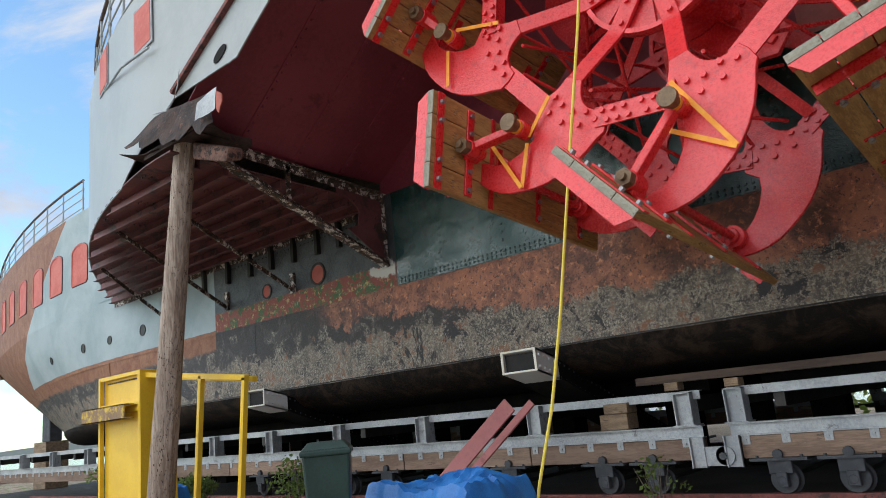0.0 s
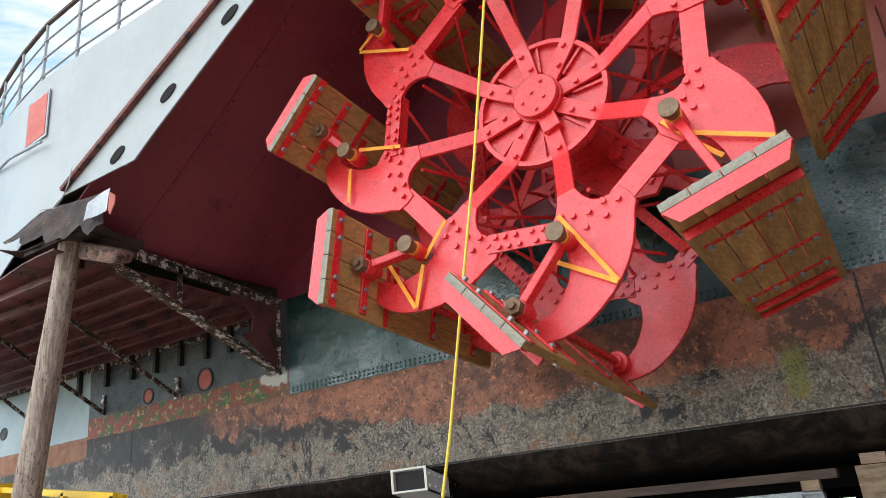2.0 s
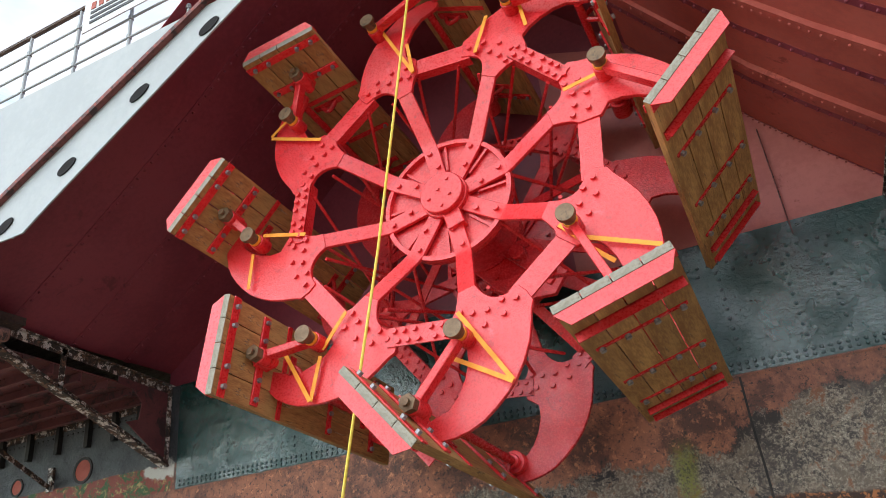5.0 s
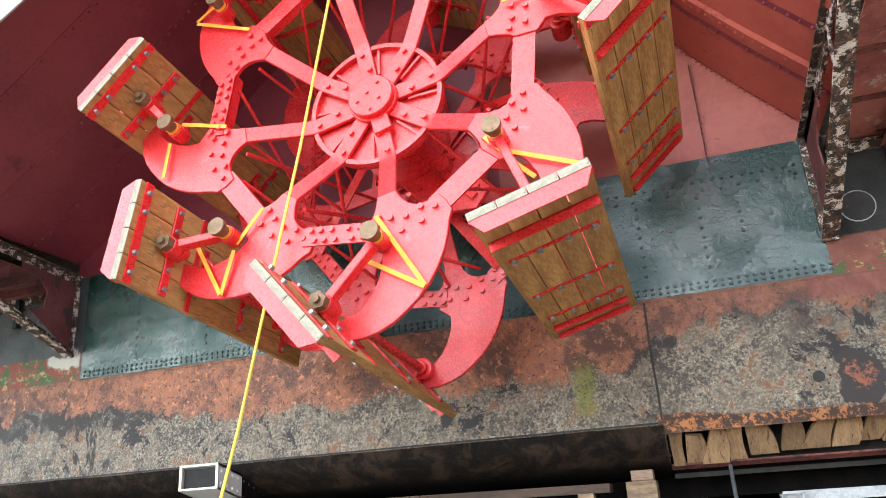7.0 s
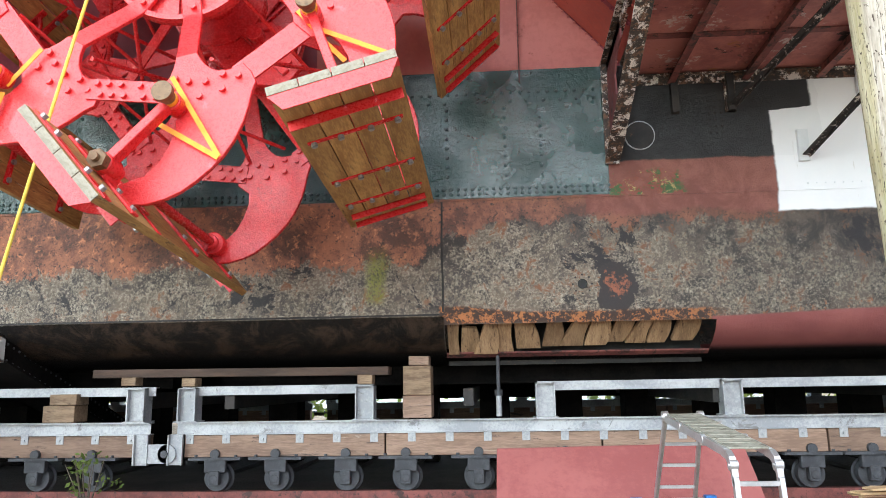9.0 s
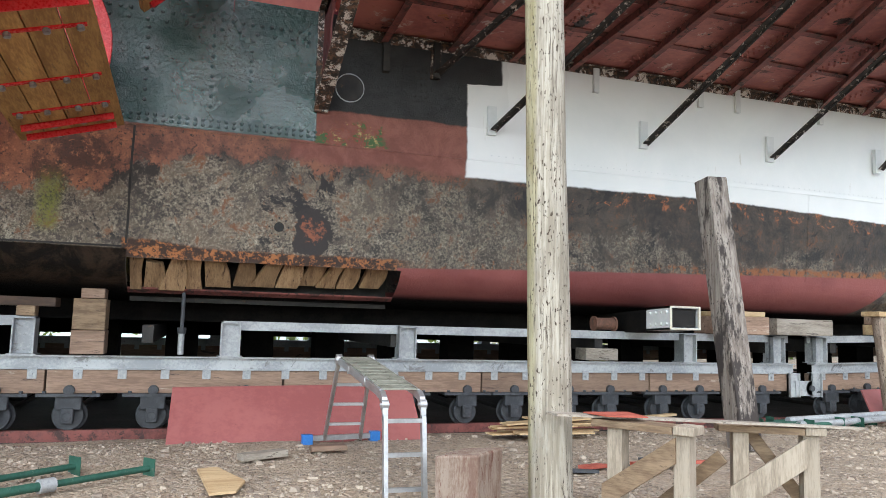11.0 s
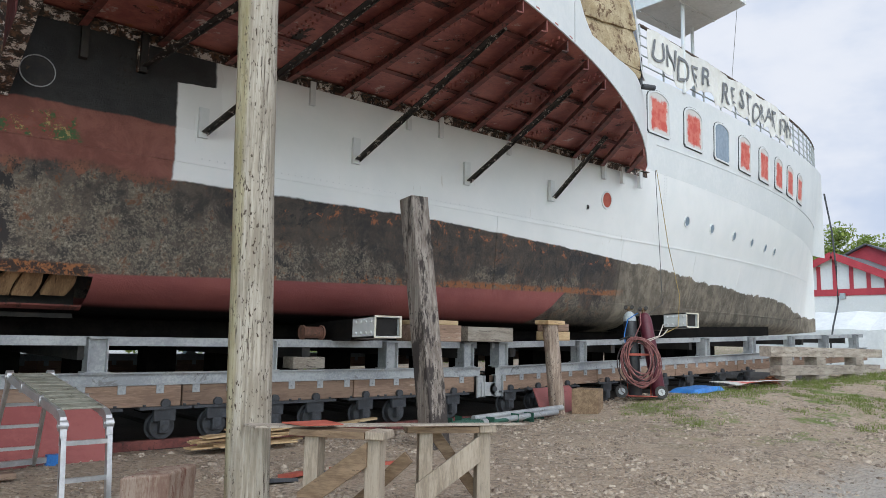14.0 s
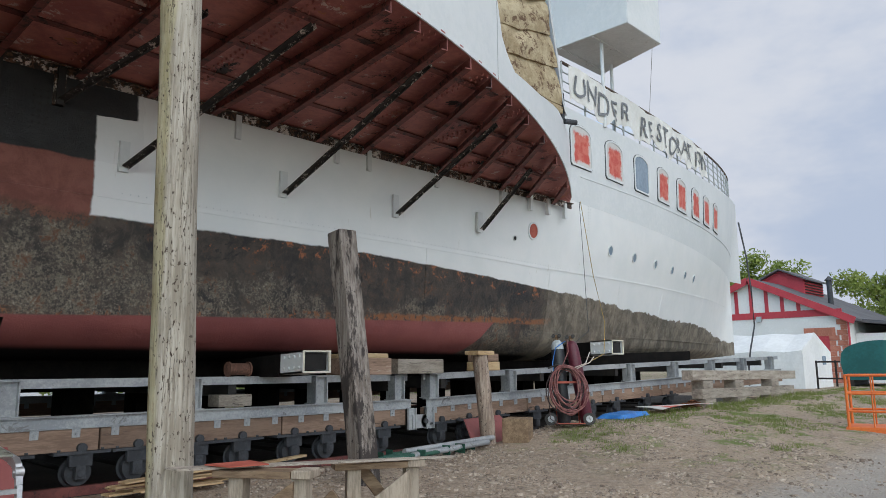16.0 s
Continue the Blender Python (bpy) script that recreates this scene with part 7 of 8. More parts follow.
lad = thing("folding_ladder", "folding aluminium ladder set up as a work platform", "ladder")
FT, RT = 4.9, 6.75
FOOT_Y = RT + 0.84
for x0, x1, x2 in ((1.975, 1.99, 2.03), (2.245, 2.29, 2.40)):
    m = Mesh()
    m.beam((x0, FT - 0.12, -0.05), (x0, FT - 0.02, 0.59), 0.05, 0.03, (1, 0, 0))
    part("front_stile", m, M_ALU, lad)
    # the bent knuckle between stile and platform
    m = Mesh()
    bend = [(FT - 0.022, 0.575), (FT - 0.012, 0.64), (FT + 0.02, 0.695), (FT + 0.08, 0.725), (FT + 0.16, 0.735)]
    rows = [[(x0 + d, y - 0.4 * e, z + e) for y, z in bend] for d, e in ((-0.019, -0.03), (0.019, -0.03), (0.019, 0.022), (-0.019, 0.022), (-0.019, -0.03))]
    m.sheet(rows, soft=False)
    part("knuckle", m, M_ALU, lad)
    m = Mesh()
    m.beam((x0, FT + 0.12, 0.73), (x1, RT, 0.86), 0.026, 0.055)
    part("platform_rail", m, M_ALU, lad)
    m = Mesh()
    m.beam((x1, RT, 0.85), (x2, FOOT_Y, 0.03), 0.06, 0.028, (1, 0, 0))
    part("rear_stile", m, M_ALU, lad)
    for xh, y, z, r in ((x0, FT + 0.005, 0.665, 0.034), (x1, RT, 0.87, 0.05)):
        m = Mesh()
        m.rod((xh - 0.025, y, z), (xh + 0.025, y, z), r, 14)
        m.rod((xh - 0.032, y, z), (xh + 0.032, y, z), r * 0.4, 10)
        part("hinge", m, M_ALU, lad)
    for q in (0.35, 0.7):
        m = Mesh()
        xq, yq, zq = x0 + (x1 - x0) * q, FT + (RT - FT) * q, 0.72 + 0.14 * q
        m.rod((xq - 0.02, yq, zq), (xq + 0.02, yq, zq), 0.04, 12)
        part("hinge", m, M_ALU, lad)
for i in range(3):
    z = 0.12 + 0.22 * i
    m = Mesh()
    m.beam((1.96, FT - 0.12 + 0.16 * z, z), (2.25, FT - 0.12 + 0.16 * z, z), 0.028, 0.028)
    part("rung", m, M_ALU, lad)
    q = (0.20, 0.47, 0.72)[i]
    m = Mesh()
    m.beam((2.03 - 0.04 * q, FOOT_Y - 0.84 * q, 0.03 + 0.82 * q), (2.40 - 0.11 * q, FOOT_Y - 0.84 * q, 0.03 + 0.82 * q), 0.028, 0.028)
    part("rung", m, M_ALU, lad)
# the tread: slats with narrow gaps between them
M_TREAD = surface("muddy_tread", (0.17, 0.175, 0.14), (0.30, 0.30, 0.25), (0.08, 0.07, 0.05), 6.0, 40.0, (0.6, 0.8), 0.2, 0.4, 0.004)
for i in range(10):
    m = Mesh()
    pts = []
    for lift in (0.0, 0.014):
        for q, far in ((i / 10, 0), (i / 10, 1), ((i + 0.88) / 10, 1), ((i + 0.88) / 10, 0)):
            pts.append((2.235 + 0.045 * q if far else 1.985 + 0.015 * q, FT + 0.10 + (RT - FT - 0.12) * q, 0.752 + 0.135 * q + lift))
    m.hull8(pts)
    part("tread_slat", m, M_TREAD, lad, bevel=0.003)
m = Mesh()
m.beam((1.86, FOOT_Y, 0.03), (2.58, FOOT_Y + 0.12, 0.03), 0.05, 0.05)
part("foot_bar", m, M_ALU, lad)
for x, y in ((1.85, FOOT_Y - 0.02), (2.58, FOOT_Y + 0.12)):
    m = Mesh()
    m.box(x - 0.055, x + 0.055, y - 0.04, y + 0.04, -0.03, 0.075)
    part("blue_foot", m, M_TARP, lad, "bright blue foot cap", 0.006)

M_OLDBLOCK = surface("weathered_block", (0.16, 0.095, 0.07), (0.28, 0.22, 0.175), (0.12, 0.045, 0.03), 3.0, 30.0, (0.7, 0.9), 0.0, 0.6, 0.01, 0.55, (4.0, 4.0, 0.8), more=(((0.05, 0.04, 0.035), 8.0, 0.70),))
m = Mesh()
m.hull8([(2.18, 4.37, -0.06), (2.44, 4.31, -0.06), (2.68, 4.52, -0.06), (2.42, 4.58, -0.06), (2.165, 4.36, 0.415), (2.432, 4.303, 0.42), (2.685, 4.51, 0.43), (2.42, 4.57, 0.42)])
tagged(part("timber_block", m, M_OLDBLOCK, bevel=0.015), "large weathered timber block with a red-brown end", "timber block")
block("timber_block", "square timber block on the gravel", 10.68, 7.72, 0.03, 0.5, 0.44, 0.42, M_CAP, 28, "timber block", bevel=0.012)


M_LEG = surface("grey_leg_timber", (0.22, 0.18, 0.135), (0.38, 0.32, 0.25), (0.12, 0.09, 0.065), 2.5, 22.0, (0.7, 0.9), 0.0, 0.6, 0.008, 0.60, (5.0, 5.0, 0.6), vary=0.15, more=(((0.05, 0.04, 0.03), 9.0, 0.75),))


def trestle(x, y, z, turn, brace, strut):
    """A rough bench end: two posts under a cap, one wide brace in front and a narrow strut behind."""
    t = thing("trestle", "rough timber trestle of grey boards with diagonal braces", "trestle", pose(x, y, z, 0, 0, turn), "timber trestles")
    for lx in (-0.215, 0.215):
        m = Mesh()
        m.box(lx - 0.05, lx + 0.05, -0.05, 0.06, -0.02 - z, 0.60)
        part("leg", m, M_LEG, t, bevel=0.005)
    m = Mesh()
    m.box(-0.36, 0.17, -0.09, 0.10, 0.60, 0.645)
    part("cap_board", m, M_CAP, t, "split brown cap board", 0.004)
    m = Mesh()
    m.box(0.174, 0.30, -0.085, 0.105, 0.60, 0.652)
    part("cap_board", m, M_LEG, t, bevel=0.006)
    high, mat, label = brace
    m = Mesh()
    m.prism([(-0.29, 0.245 - high), (-0.29, 0.245), (0.185, 0.585), (0.185, 0.585 - high)], lambda u, v, w: (u, w, v), -0.078, -0.053)
    part("brace", m, mat, t, label, 0.003)
    m = Mesh()
    m.beam(strut[0], strut[1], 0.03, 0.085, (0, 0, 1))
    part("strut", m, M_CAP, t, bevel=0.004)
    return t


trestle(3.44, 3.97, 0.0, -57, (0.155, M_CAP, "brown plywood brace"), ((0.36, 0.25, 0.46), (-0.16, 0.25, -0.01)))
trestle(4.38, 3.96, -0.03, -29, (0.19, M_LEG, "grey plywood brace"), ((-0.14, 0.09, 0.59), (0.21, 0.09, 0.13)))
m = Mesh()
m.prism([(3.15, 4.285), (3.2, 4.06), (3.44, 3.99), (3.46, 4.25)], lambda u, v, w: (u, v, w), 0.672, 0.680)
tagged(part("red_sheet", m, M_OXIDE), "thin red-painted board lying on a trestle", "board")
m = Mesh()
m.hull8([(2.95, 4.26, 0.657), (4.86, 3.66, 0.618), (4.86, 3.72, 0.618), (2.95, 4.42, 0.657), (2.95, 4.26, 0.670), (4.86, 3.66, 0.631), (4.86, 3.72, 0.631), (2.95, 4.42, 0.670)])
tagged(part("grey_board", m, M_GREYWOOD), "long thin grey board laid across two trestles", "board")

rnd = random.Random(11)
for i in range(9):
    m = Mesh()
    ln = rnd.uniform(0.9, 1.7)
    m.box(-ln / 2, ln / 2, -0.08, 0.08, 0, 0.018)
    ob = part("loose_plank", m, M_PLANK)
    ob.matrix_world = pose(4.7 + rnd.uniform(-0.25, 0.3), 7.75 + rnd.uniform(-0.25, 0.25), -0.01 + 0.02 * i, 0, rnd.uniform(-2, 2), rnd.uniform(-12, 12))
    tagged(ob, "thin pale offcut board in a loose pile", "board", "offcut boards")
m = Mesh()
m.beam((5.3, 8.35, 0.02), (6.9, 8.5, 0.10), 0.09, 0.03)
tagged(part("loose_plank", m, M_PLANK), "pale batten lying against the rail", "board", "offcut boards")
m = Mesh()
m.prism([(0.80, 6.22), (0.95, 6.28), (1.14, 5.72), (1.06, 5.40), (0.88, 5.36)], lambda u, v, w: (u, v, w), 0.01, 0.03)
tagged(part("plywood_scrap", m, M_PLANK), "torn brown plywood scrap on the gravel", "board")
block("timber_offcut", "grey timber offcut on the gravel", 1.35, 6.75, 0.0, 0.45, 0.12, 0.06, M_GREYWOOD, 25, "board")
block("timber_offcut", "dark timber offcut by the ladder's foot", 1.98, 7.05, 0.0, 0.34, 0.12, 0.05, M_SLEEPER, 4, "board")
block("timber_offcut", "pale sawn board lying on the gravel", -1.35, 6.2, 0.0, 0.9, 0.16, 0.05, M_PLANK, 8, "board")

M_PIPE = surface("green_pipe", (0.02, 0.085, 0.06), (0.035, 0.12, 0.085), (0.20, 0.19, 0.16), 5.0, 40.0, (0.45, 0.65), 0.2, 0.3, 0.003, 0.60)


def steel_prop(x, y, z, turn, ln, label="green telescopic steel prop lying on the gravel"):
    p = thing("steel_prop", label, "steel prop", pose(x, y, z, 0, 0, turn), "steel props")
    m = Mesh()
    m.rod((0, 0, 0.035), (ln * 0.55, 0, 0.035), 0.032, 12)
    part("outer_tube", m, M_PIPE, p)
    m = Mesh()
    m.rod((ln * 0.55, 0, 0.035), (ln, 0, 0.035), 0.025, 12)
    part("inner_tube", m, M_PIPE, p)
    m = Mesh()
    m.rod((ln * 0.52, 0, 0.035), (ln * 0.58, 0, 0.035), 0.05, 12)
    part("collar", m, M_GALV, p)
    for u in (0, ln):
        m = Mesh()
        m.box(u - 0.004, u + 0.004, -0.07, 0.07, -0.03, 0.11)
        part("end_plate", m, M_PIPE, p)
    return p


for x, y, tn, ln in ((-1.21, 5.39, 42.6, 1.5), (-0.95, 5.12, 38.5, 1.78), (7.3, 7.55, 5, 1.9), (7.6, 7.7, -2, 1.6), (7.2, 7.4, 9, 1.7), (7.9, 7.85, 2, 1.7), (8.2, 7.5, 14, 1.5)):
    steel_prop(x, y, 0.01 + 0.02 * (x > 5), tn, ln)
for y, z, a, b in ((7.75, 0.10, 8.1, 10.2), (7.6, 0.06, 8.3, 9.9), (7.9, 0.06, 8.6, 9.8)):
    m = Mesh()
    m.rod((a, y, z), (b, y + 0.12, z + 0.05), 0.045, 14)
    tagged(part("scaffold_tube", m, M_GALV), "grey scaffold tube lying by the track", "scaffold tube", "scaffold tubes")

# gas bottles on their barrow
M_MAROON_BOTTLE = surface("maroon_bottle", (0.085, 0.012, 0.025), (0.12, 0.02, 0.035), (0.18, 0.1, 0.09), 5.0, 40.0, (0.35, 0.55), 0.0, 0.15, 0.002, 0.68)
M_WHITE_SHOULDER = surface("white_bottle_top", (0.36, 0.42, 0.44), (0.50, 0.54, 0.55), None, 5.0, 40.0, (0.4, 0.6), 0.0, 0.1, 0.002)
M_BLACK_BOTTLE = surface("black_bottle", (0.014, 0.016, 0.02), (0.03, 0.032, 0.036), None, 5.0, 40.0, (0.35, 0.55), 0.0, 0.1, 0.002)
M_HOSE = surface("pink_hose", (0.15, 0.05, 0.05), (0.30, 0.13, 0.12), None, 10.0, 60.0, (0.5, 0.7), 0.0, 0.2, 0.002)
gas = thing("welding_gas_barrow", "two-wheeled red barrow with hoses for welding gas bottles", "gas barrow", pose(11.95, 7.55, 0.26, -7, 0, -48))


def bottle(parent_pose, mat, top, name, label):
    b = thing(name, label, "gas bottle", parent_pose, "gas bottles")
    m = Mesh()
    prof = [(0.0, 0.0), (0.10, 0.0), (0.118, 0.03), (0.118, 1.33), (0.113, 1.40), (0.092, 1.46), (0.055, 1.50), (0.03, 1.51)]
    rows = []
    for i in range(19):
        t = 2 * math.pi * i / 18
        rows.append([(r * math.cos(t), r * math.sin(t), z) for r, z in prof[:4]])
    m.sheet(rows)
    part("body", m, mat, b)
    m = Mesh()
    rows = []
    for i in range(19):
        t = 2 * math.pi * i / 18
        rows.append([(r * math.cos(t), r * math.sin(t), z) for r, z in prof[3:]])
    m.sheet(rows)
    part("shoulder", m, top, b)
    m = Mesh()
    m.rod((0, 0, 1.50), (0, 0, 1.60), 0.03, 10)
    m.rod((-0.06, 0, 1.57), (0.07, 0, 1.57), 0.028, 10)
    part("valve", m, M_BRASS, b)
    for sx in (-0.06, 0.05):
        m = Mesh()
        m.rod((sx, -0.07, 1.58), (sx, -0.02, 1.58), 0.035, 14)
        part("gauge", m, M_BLACK, b)
    return b


bottle(pose(12.22, 7.34, 0.29, -6, -9, -48), M_MAROON_BOTTLE, M_MAROON_BOTTLE, "gas_bottle", "tall maroon gas bottle strapped to the barrow")
bottle(pose(11.93, 7.64, 0.29, -6, -3, -48), M_BLACK_BOTTLE, M_WHITE_SHOULDER, "gas_bottle", "tall black gas bottle with a white shoulder")
for x in (-0.34, 0.34):
    m = Mesh()
    m.rod((x, -0.16, 0.10), (x, -0.10, 0.10), 0.11, 20)
    w = part("wheel", m, M_BLACK, gas)
    m = Mesh()
    m.rod((x, -0.166, 0.10), (x, -0.094, 0.10), 0.06, 16)
    part("hub", m, M_GALV, w)
for x in (-0.2, 0.2):
    m = Mesh()
    m.tube([(x, 0.13, 0.02), (x, 0.14, 0.9), (x, 0.2, 1.1)], 0.016, 8)
    part("frame_tube", m, M_OXIDE, gas)
m = Mesh()
m.box(-0.26, 0.26, -0.2, 0.12, 0.015, 0.03)
part("foot_plate", m, M_OXIDE, gas)
m = Mesh()
m.beam((-0.28, -0.14, 0.75), (0.28, -0.14, 0.75), 0.01, 0.04)
part("strap", m, M_OXIDE, gas)
rnd = random.Random(3)
M_HOSE_DARK = surface("dark_hose", (0.03, 0.022, 0.022), (0.07, 0.05, 0.05), None, 10.0, 60.0, (0.5, 0.7), 0.0, 0.2, 0.002)


def coil(turns, mat, label, lean):
    """Loops of hose hung over the barrow's handle, each its own width and sag."""
    pts = []
    for k in range(turns):
        cx, rx = -0.06 + rnd.uniform(-0.06, 0.06), 0.30 + rnd.uniform(-0.10, 0.05)
        top, sag = 1.03 + rnd.uniform(-0.07, 0.03), 0.74 + rnd.uniform(-0.16, 0.10)
        deep = -0.19 - 0.014 * k
        for i in range(24):
            a = 2 * math.pi * i / 24
            pts.append((cx + rx * math.sin(a) + lean * (1 - math.cos(a)), deep + 0.025 * math.sin(a * 2 + k), top - sag * (1 - math.cos(a)) / 2))
    m = Mesh()
    m.tube(pts, 0.0125, 6)
    part("hose_coil", m, mat, gas, label)


coil(9, M_HOSE, "looped red and pink gas hose", 0.03)
coil(4, M_HOSE_DARK, "looped dark gas hose", -0.03)
M_HOSE_PALE = surface("pale_hose", (0.45, 0.40, 0.36), (0.55, 0.50, 0.45), None, 10.0, 60.0, (0.5, 0.7), 0.0, 0.2, 0.002)
for pts, mat in (([(-0.02, -0.1, 1.5), (-0.2, -0.12, 1.38), (-0.27, -0.12, 1.1), (-0.25, -0.16, 0.85)], M_TARP), ([(0.02, -0.1, 1.52), (0.02, -0.16, 1.3), (-0.1, -0.2, 1.04)], M_HOSE), ([(0.05, -0.22, 0.98), (0.32, -0.2, 1.08), (0.42, -0.1, 1.3)], M_HOSE_PALE), ([(0.1, -0.22, 0.96), (0.4, -0.2, 1.1), (0.5, -0.05, 1.22)], M_HOSE_PALE), ([(-0.3, -0.2, 0.95), (-0.38, -0.22, 0.6), (-0.36, -0.24, 0.1), (-0.2, -0.3, -0.02)], M_HOSE_DARK)):
    m = Mesh()
    m.tube(pts, 0.010, 6)
    part("hose", m, mat, gas)
m = Mesh()
m.tube([(-0.36, -0.16, 1.0), (-0.2, -0.18, 1.06), (0.2, 0.1, 1.06)], 0.016, 8)
part("handle", m, M_BLACK, gas)
m = Mesh()
m.hull8([(9.95, 8.05, 0.0), (11.35, 8.15, 0.0), (11.35, 8.18, 0.0), (9.95, 8.08, 0.0), (10.15, 8.45, 0.42), (11.2, 8.55, 0.44), (11.2, 8.58, 0.44), (10.15, 8.48, 0.42)])
tagged(part("steel_plate", m, M_PRIMER), "red-primed plate offcut leaning at the track", "steel plate")
m = Mesh()
rows = [[(14.75 + 2.3 * u, 7.2 + 0.62 * v + 0.05 * math.sin(5 * u), 0.42 + 0.035 * u + 0.04 * math.sin(3 * u + 2 * v)) for u in (0, 0.25, 0.5, 0.75, 1)] for v in (0, 0.5, 1)]
m.sheet(rows, 0.01, (0, 0, 1))
tagged(part("red_board", m, M_REDBOARD), "red and white painted board lying on the bank", "board")
# a heap of rusty chain behind the board
rnd = random.Random(8)
chain = thing("rusty_chain", "heap of rusty brown chain by the track", "chain", pose(17.3, 7.75, 0.34))
m = Mesh()
for i in range(90):
    a, q = rnd.uniform(0, 6.28), rnd.uniform(0, 0.5)
    c = Vector((1.3 * q * math.cos(a), 0.5 * q * math.sin(a), 0.02 + 0.28 * (0.55 - q) * rnd.random()))
    d = Vector((rnd.uniform(-1, 1), rnd.uniform(-1, 1), rnd.uniform(-0.4, 0.4))).normalized() * 0.07
    e = d.cross(Vector((rnd.uniform(-1, 1), rnd.uniform(-1, 1), 1))).normalized() * 0.035
    m.tube([c + d + e, c + d - e, c - d - e, c - d + e, c + d + e], 0.014, 5)
tagged(part("links", m, surface("chain_rust", (0.10, 0.035, 0.018), (0.24, 0.09, 0.04), None, 8.0, 40.0, (0.75, 0.95), 0.0, 0.4, 0.004), chain), kind="stuff")
# red scraps on the gravel by the trestles
for i in range(6):
    m = Mesh()
    m.box(-0.16, 0.16, -0.07, 0.07, 0, 0.03)
    ob = part("red_scrap", m, M_OXIDE if i % 2 else M_IRON)
    ob.matrix_world = pose(3.9 + 0.22 * i, 5.7 + 0.12 * math.sin(i * 2), -0.01 + 0.01 * i, 3 * i - 8, 4, 30 * i)
    tagged(ob, "broken red slate scrap on the gravel", "scrap", "red scraps")

# timber stack by the bow
for x0, x1, z0, z1 in ((17.2, 23.4, 0.66, 0.62), (16.75, 23.6, 1.09, 1.04)):
    m = Mesh()
    m.beam((x0, 7.6, z0), (x1, 7.7, z1), 0.27, 0.23)
    tagged(part("timber_baulk", m, M_GREYWOOD, bevel=0.01), "long grey timber baulk stacked on blocks", "timber baulk", "stacked baulks")
for x in (17.6, 19.4, 21.8):
    block("timber_block", "grey spacer block between stacked baulks", x, 7.65, 0.772 - 0.0065 * (x - 17.2), 0.5, 0.3, 0.195, M_GREYWOOD, 0, "timber block", "spacer blocks")
    block("timber_block", "grey spacer block between stacked baulks", x, 7.65, 0.15, 0.55, 0.4, 0.39 - 0.0065 * (x - 17.2), M_GREYWOOD, 0, "timber block", "spacer blocks")


# ---- stones and weeds ----
def scatter_stones():
    rnd = random.Random(21)
    m = Mesh()
    for i in range(60000):
        if i < 36000:
            x, y = rnd.uniform(-3, 13), rnd.uniform(3.0, 8.4)
        else:
            x, y = rnd.uniform(7, 30), rnd.uniform(2.4, 8.0)
        if noise.noise((x * 0.9, y * 0.9, 11)) < rnd.uniform(-0.45, 0.5):
            continue
        r = 0.007 + 0.036 * rnd.random() ** 12 + 0.013 * rnd.random() ** 2.5
        z = ground_height(x, y)
        a = rnd.uniform(0, 6.28)
        pts = []
        for j in range(5):
            t = a + j * 1.2566
            q = r * rnd.uniform(0.7, 1.4)
            pts.append((x + q * math.cos(t), y + q * math.sin(t), z - r * 0.3))
        top = [(x + (px - x) * 0.6 + r * rnd.uniform(-0.25, 0.25), y + (py - y) * 0.6, z + r * rnd.uniform(0.15, 0.6)) for px, py, _ in pts]
        k = len(m.v)
        m.v += pts + top
        for j in range(5):
            q = (j + 1) % 5
            m.f.append((k + j, k + q, k + 5 + q, k + 5 + j))
        m.f.append(tuple(k + 5 + j for j in range(5)))
        m.soft += [False] * 6
    me = bpy.data.meshes.new("loose_stones")
    me.from_pydata(m.v, [], m.f)
    me.materials.append(M_STONE)
    tagged(new("loose_stones", me), "loose pale broken stones strewn over the gravel", "stones", kind="stuff")


def stone_material():
    m, g, p = begin("stone")
    rnd = g.add("ShaderNodeNewGeometry").outputs["Random Per Island"]
    n = g.noise(g.place(), 30.0, 5.0, 0.7)
    col = g.mix(g.span(rnd, 0.1, 0.9), (0.16, 0.122, 0.095), (0.46, 0.385, 0.305))
    col = g.mix(g.span(n, 0.45, 0.7), col, (0.29, 0.24, 0.19))
    g.put(p.inputs["Base Color"], col)
    p.inputs["Roughness"].default_value = 0.9
    g.put(p.inputs["Normal"], g.bump(n, 0.5, 0.01))
    return m


M_STONE = stone_material()
scatter_stones()


def leaf_material(name, a, b):
    m, g, p = begin(name)
    rnd = g.add("ShaderNodeNewGeometry").outputs["Random Per Island"]
    col = g.mix(rnd, a, b)
    g.put(p.inputs["Base Color"], col)
    p.inputs["Roughness"].default_value = 0.6
    thin = g.add("ShaderNodeBsdfTranslucent")
    g.put(thin.inputs[0], col)
    both = g.add("ShaderNodeMixShader")
    both.inputs[0].default_value = 0.45
    g.l.new(p.outputs[0], both.inputs[1])
    g.l.new(thin.outputs[0], both.inputs[2])
    g.l.new(both.outputs[0], g.n["Material Output"].inputs[0])
    return m


M_LEAF = leaf_material("leaves", (0.07, 0.115, 0.022), (0.18, 0.25, 0.06))
M_LEAF_FRESH = leaf_material("spring_leaves", (0.15, 0.22, 0.04), (0.34, 0.40, 0.10))
M_GRASS = leaf_material("grass_blades", (0.12, 0.17, 0.035), (0.26, 0.31, 0.09))
M_BARK = surface("bark", (0.07, 0.055, 0.04), (0.12, 0.10, 0.08), None, 4.0, 20.0, (0.8, 0.95), 0.0, 0.6, 0.02)


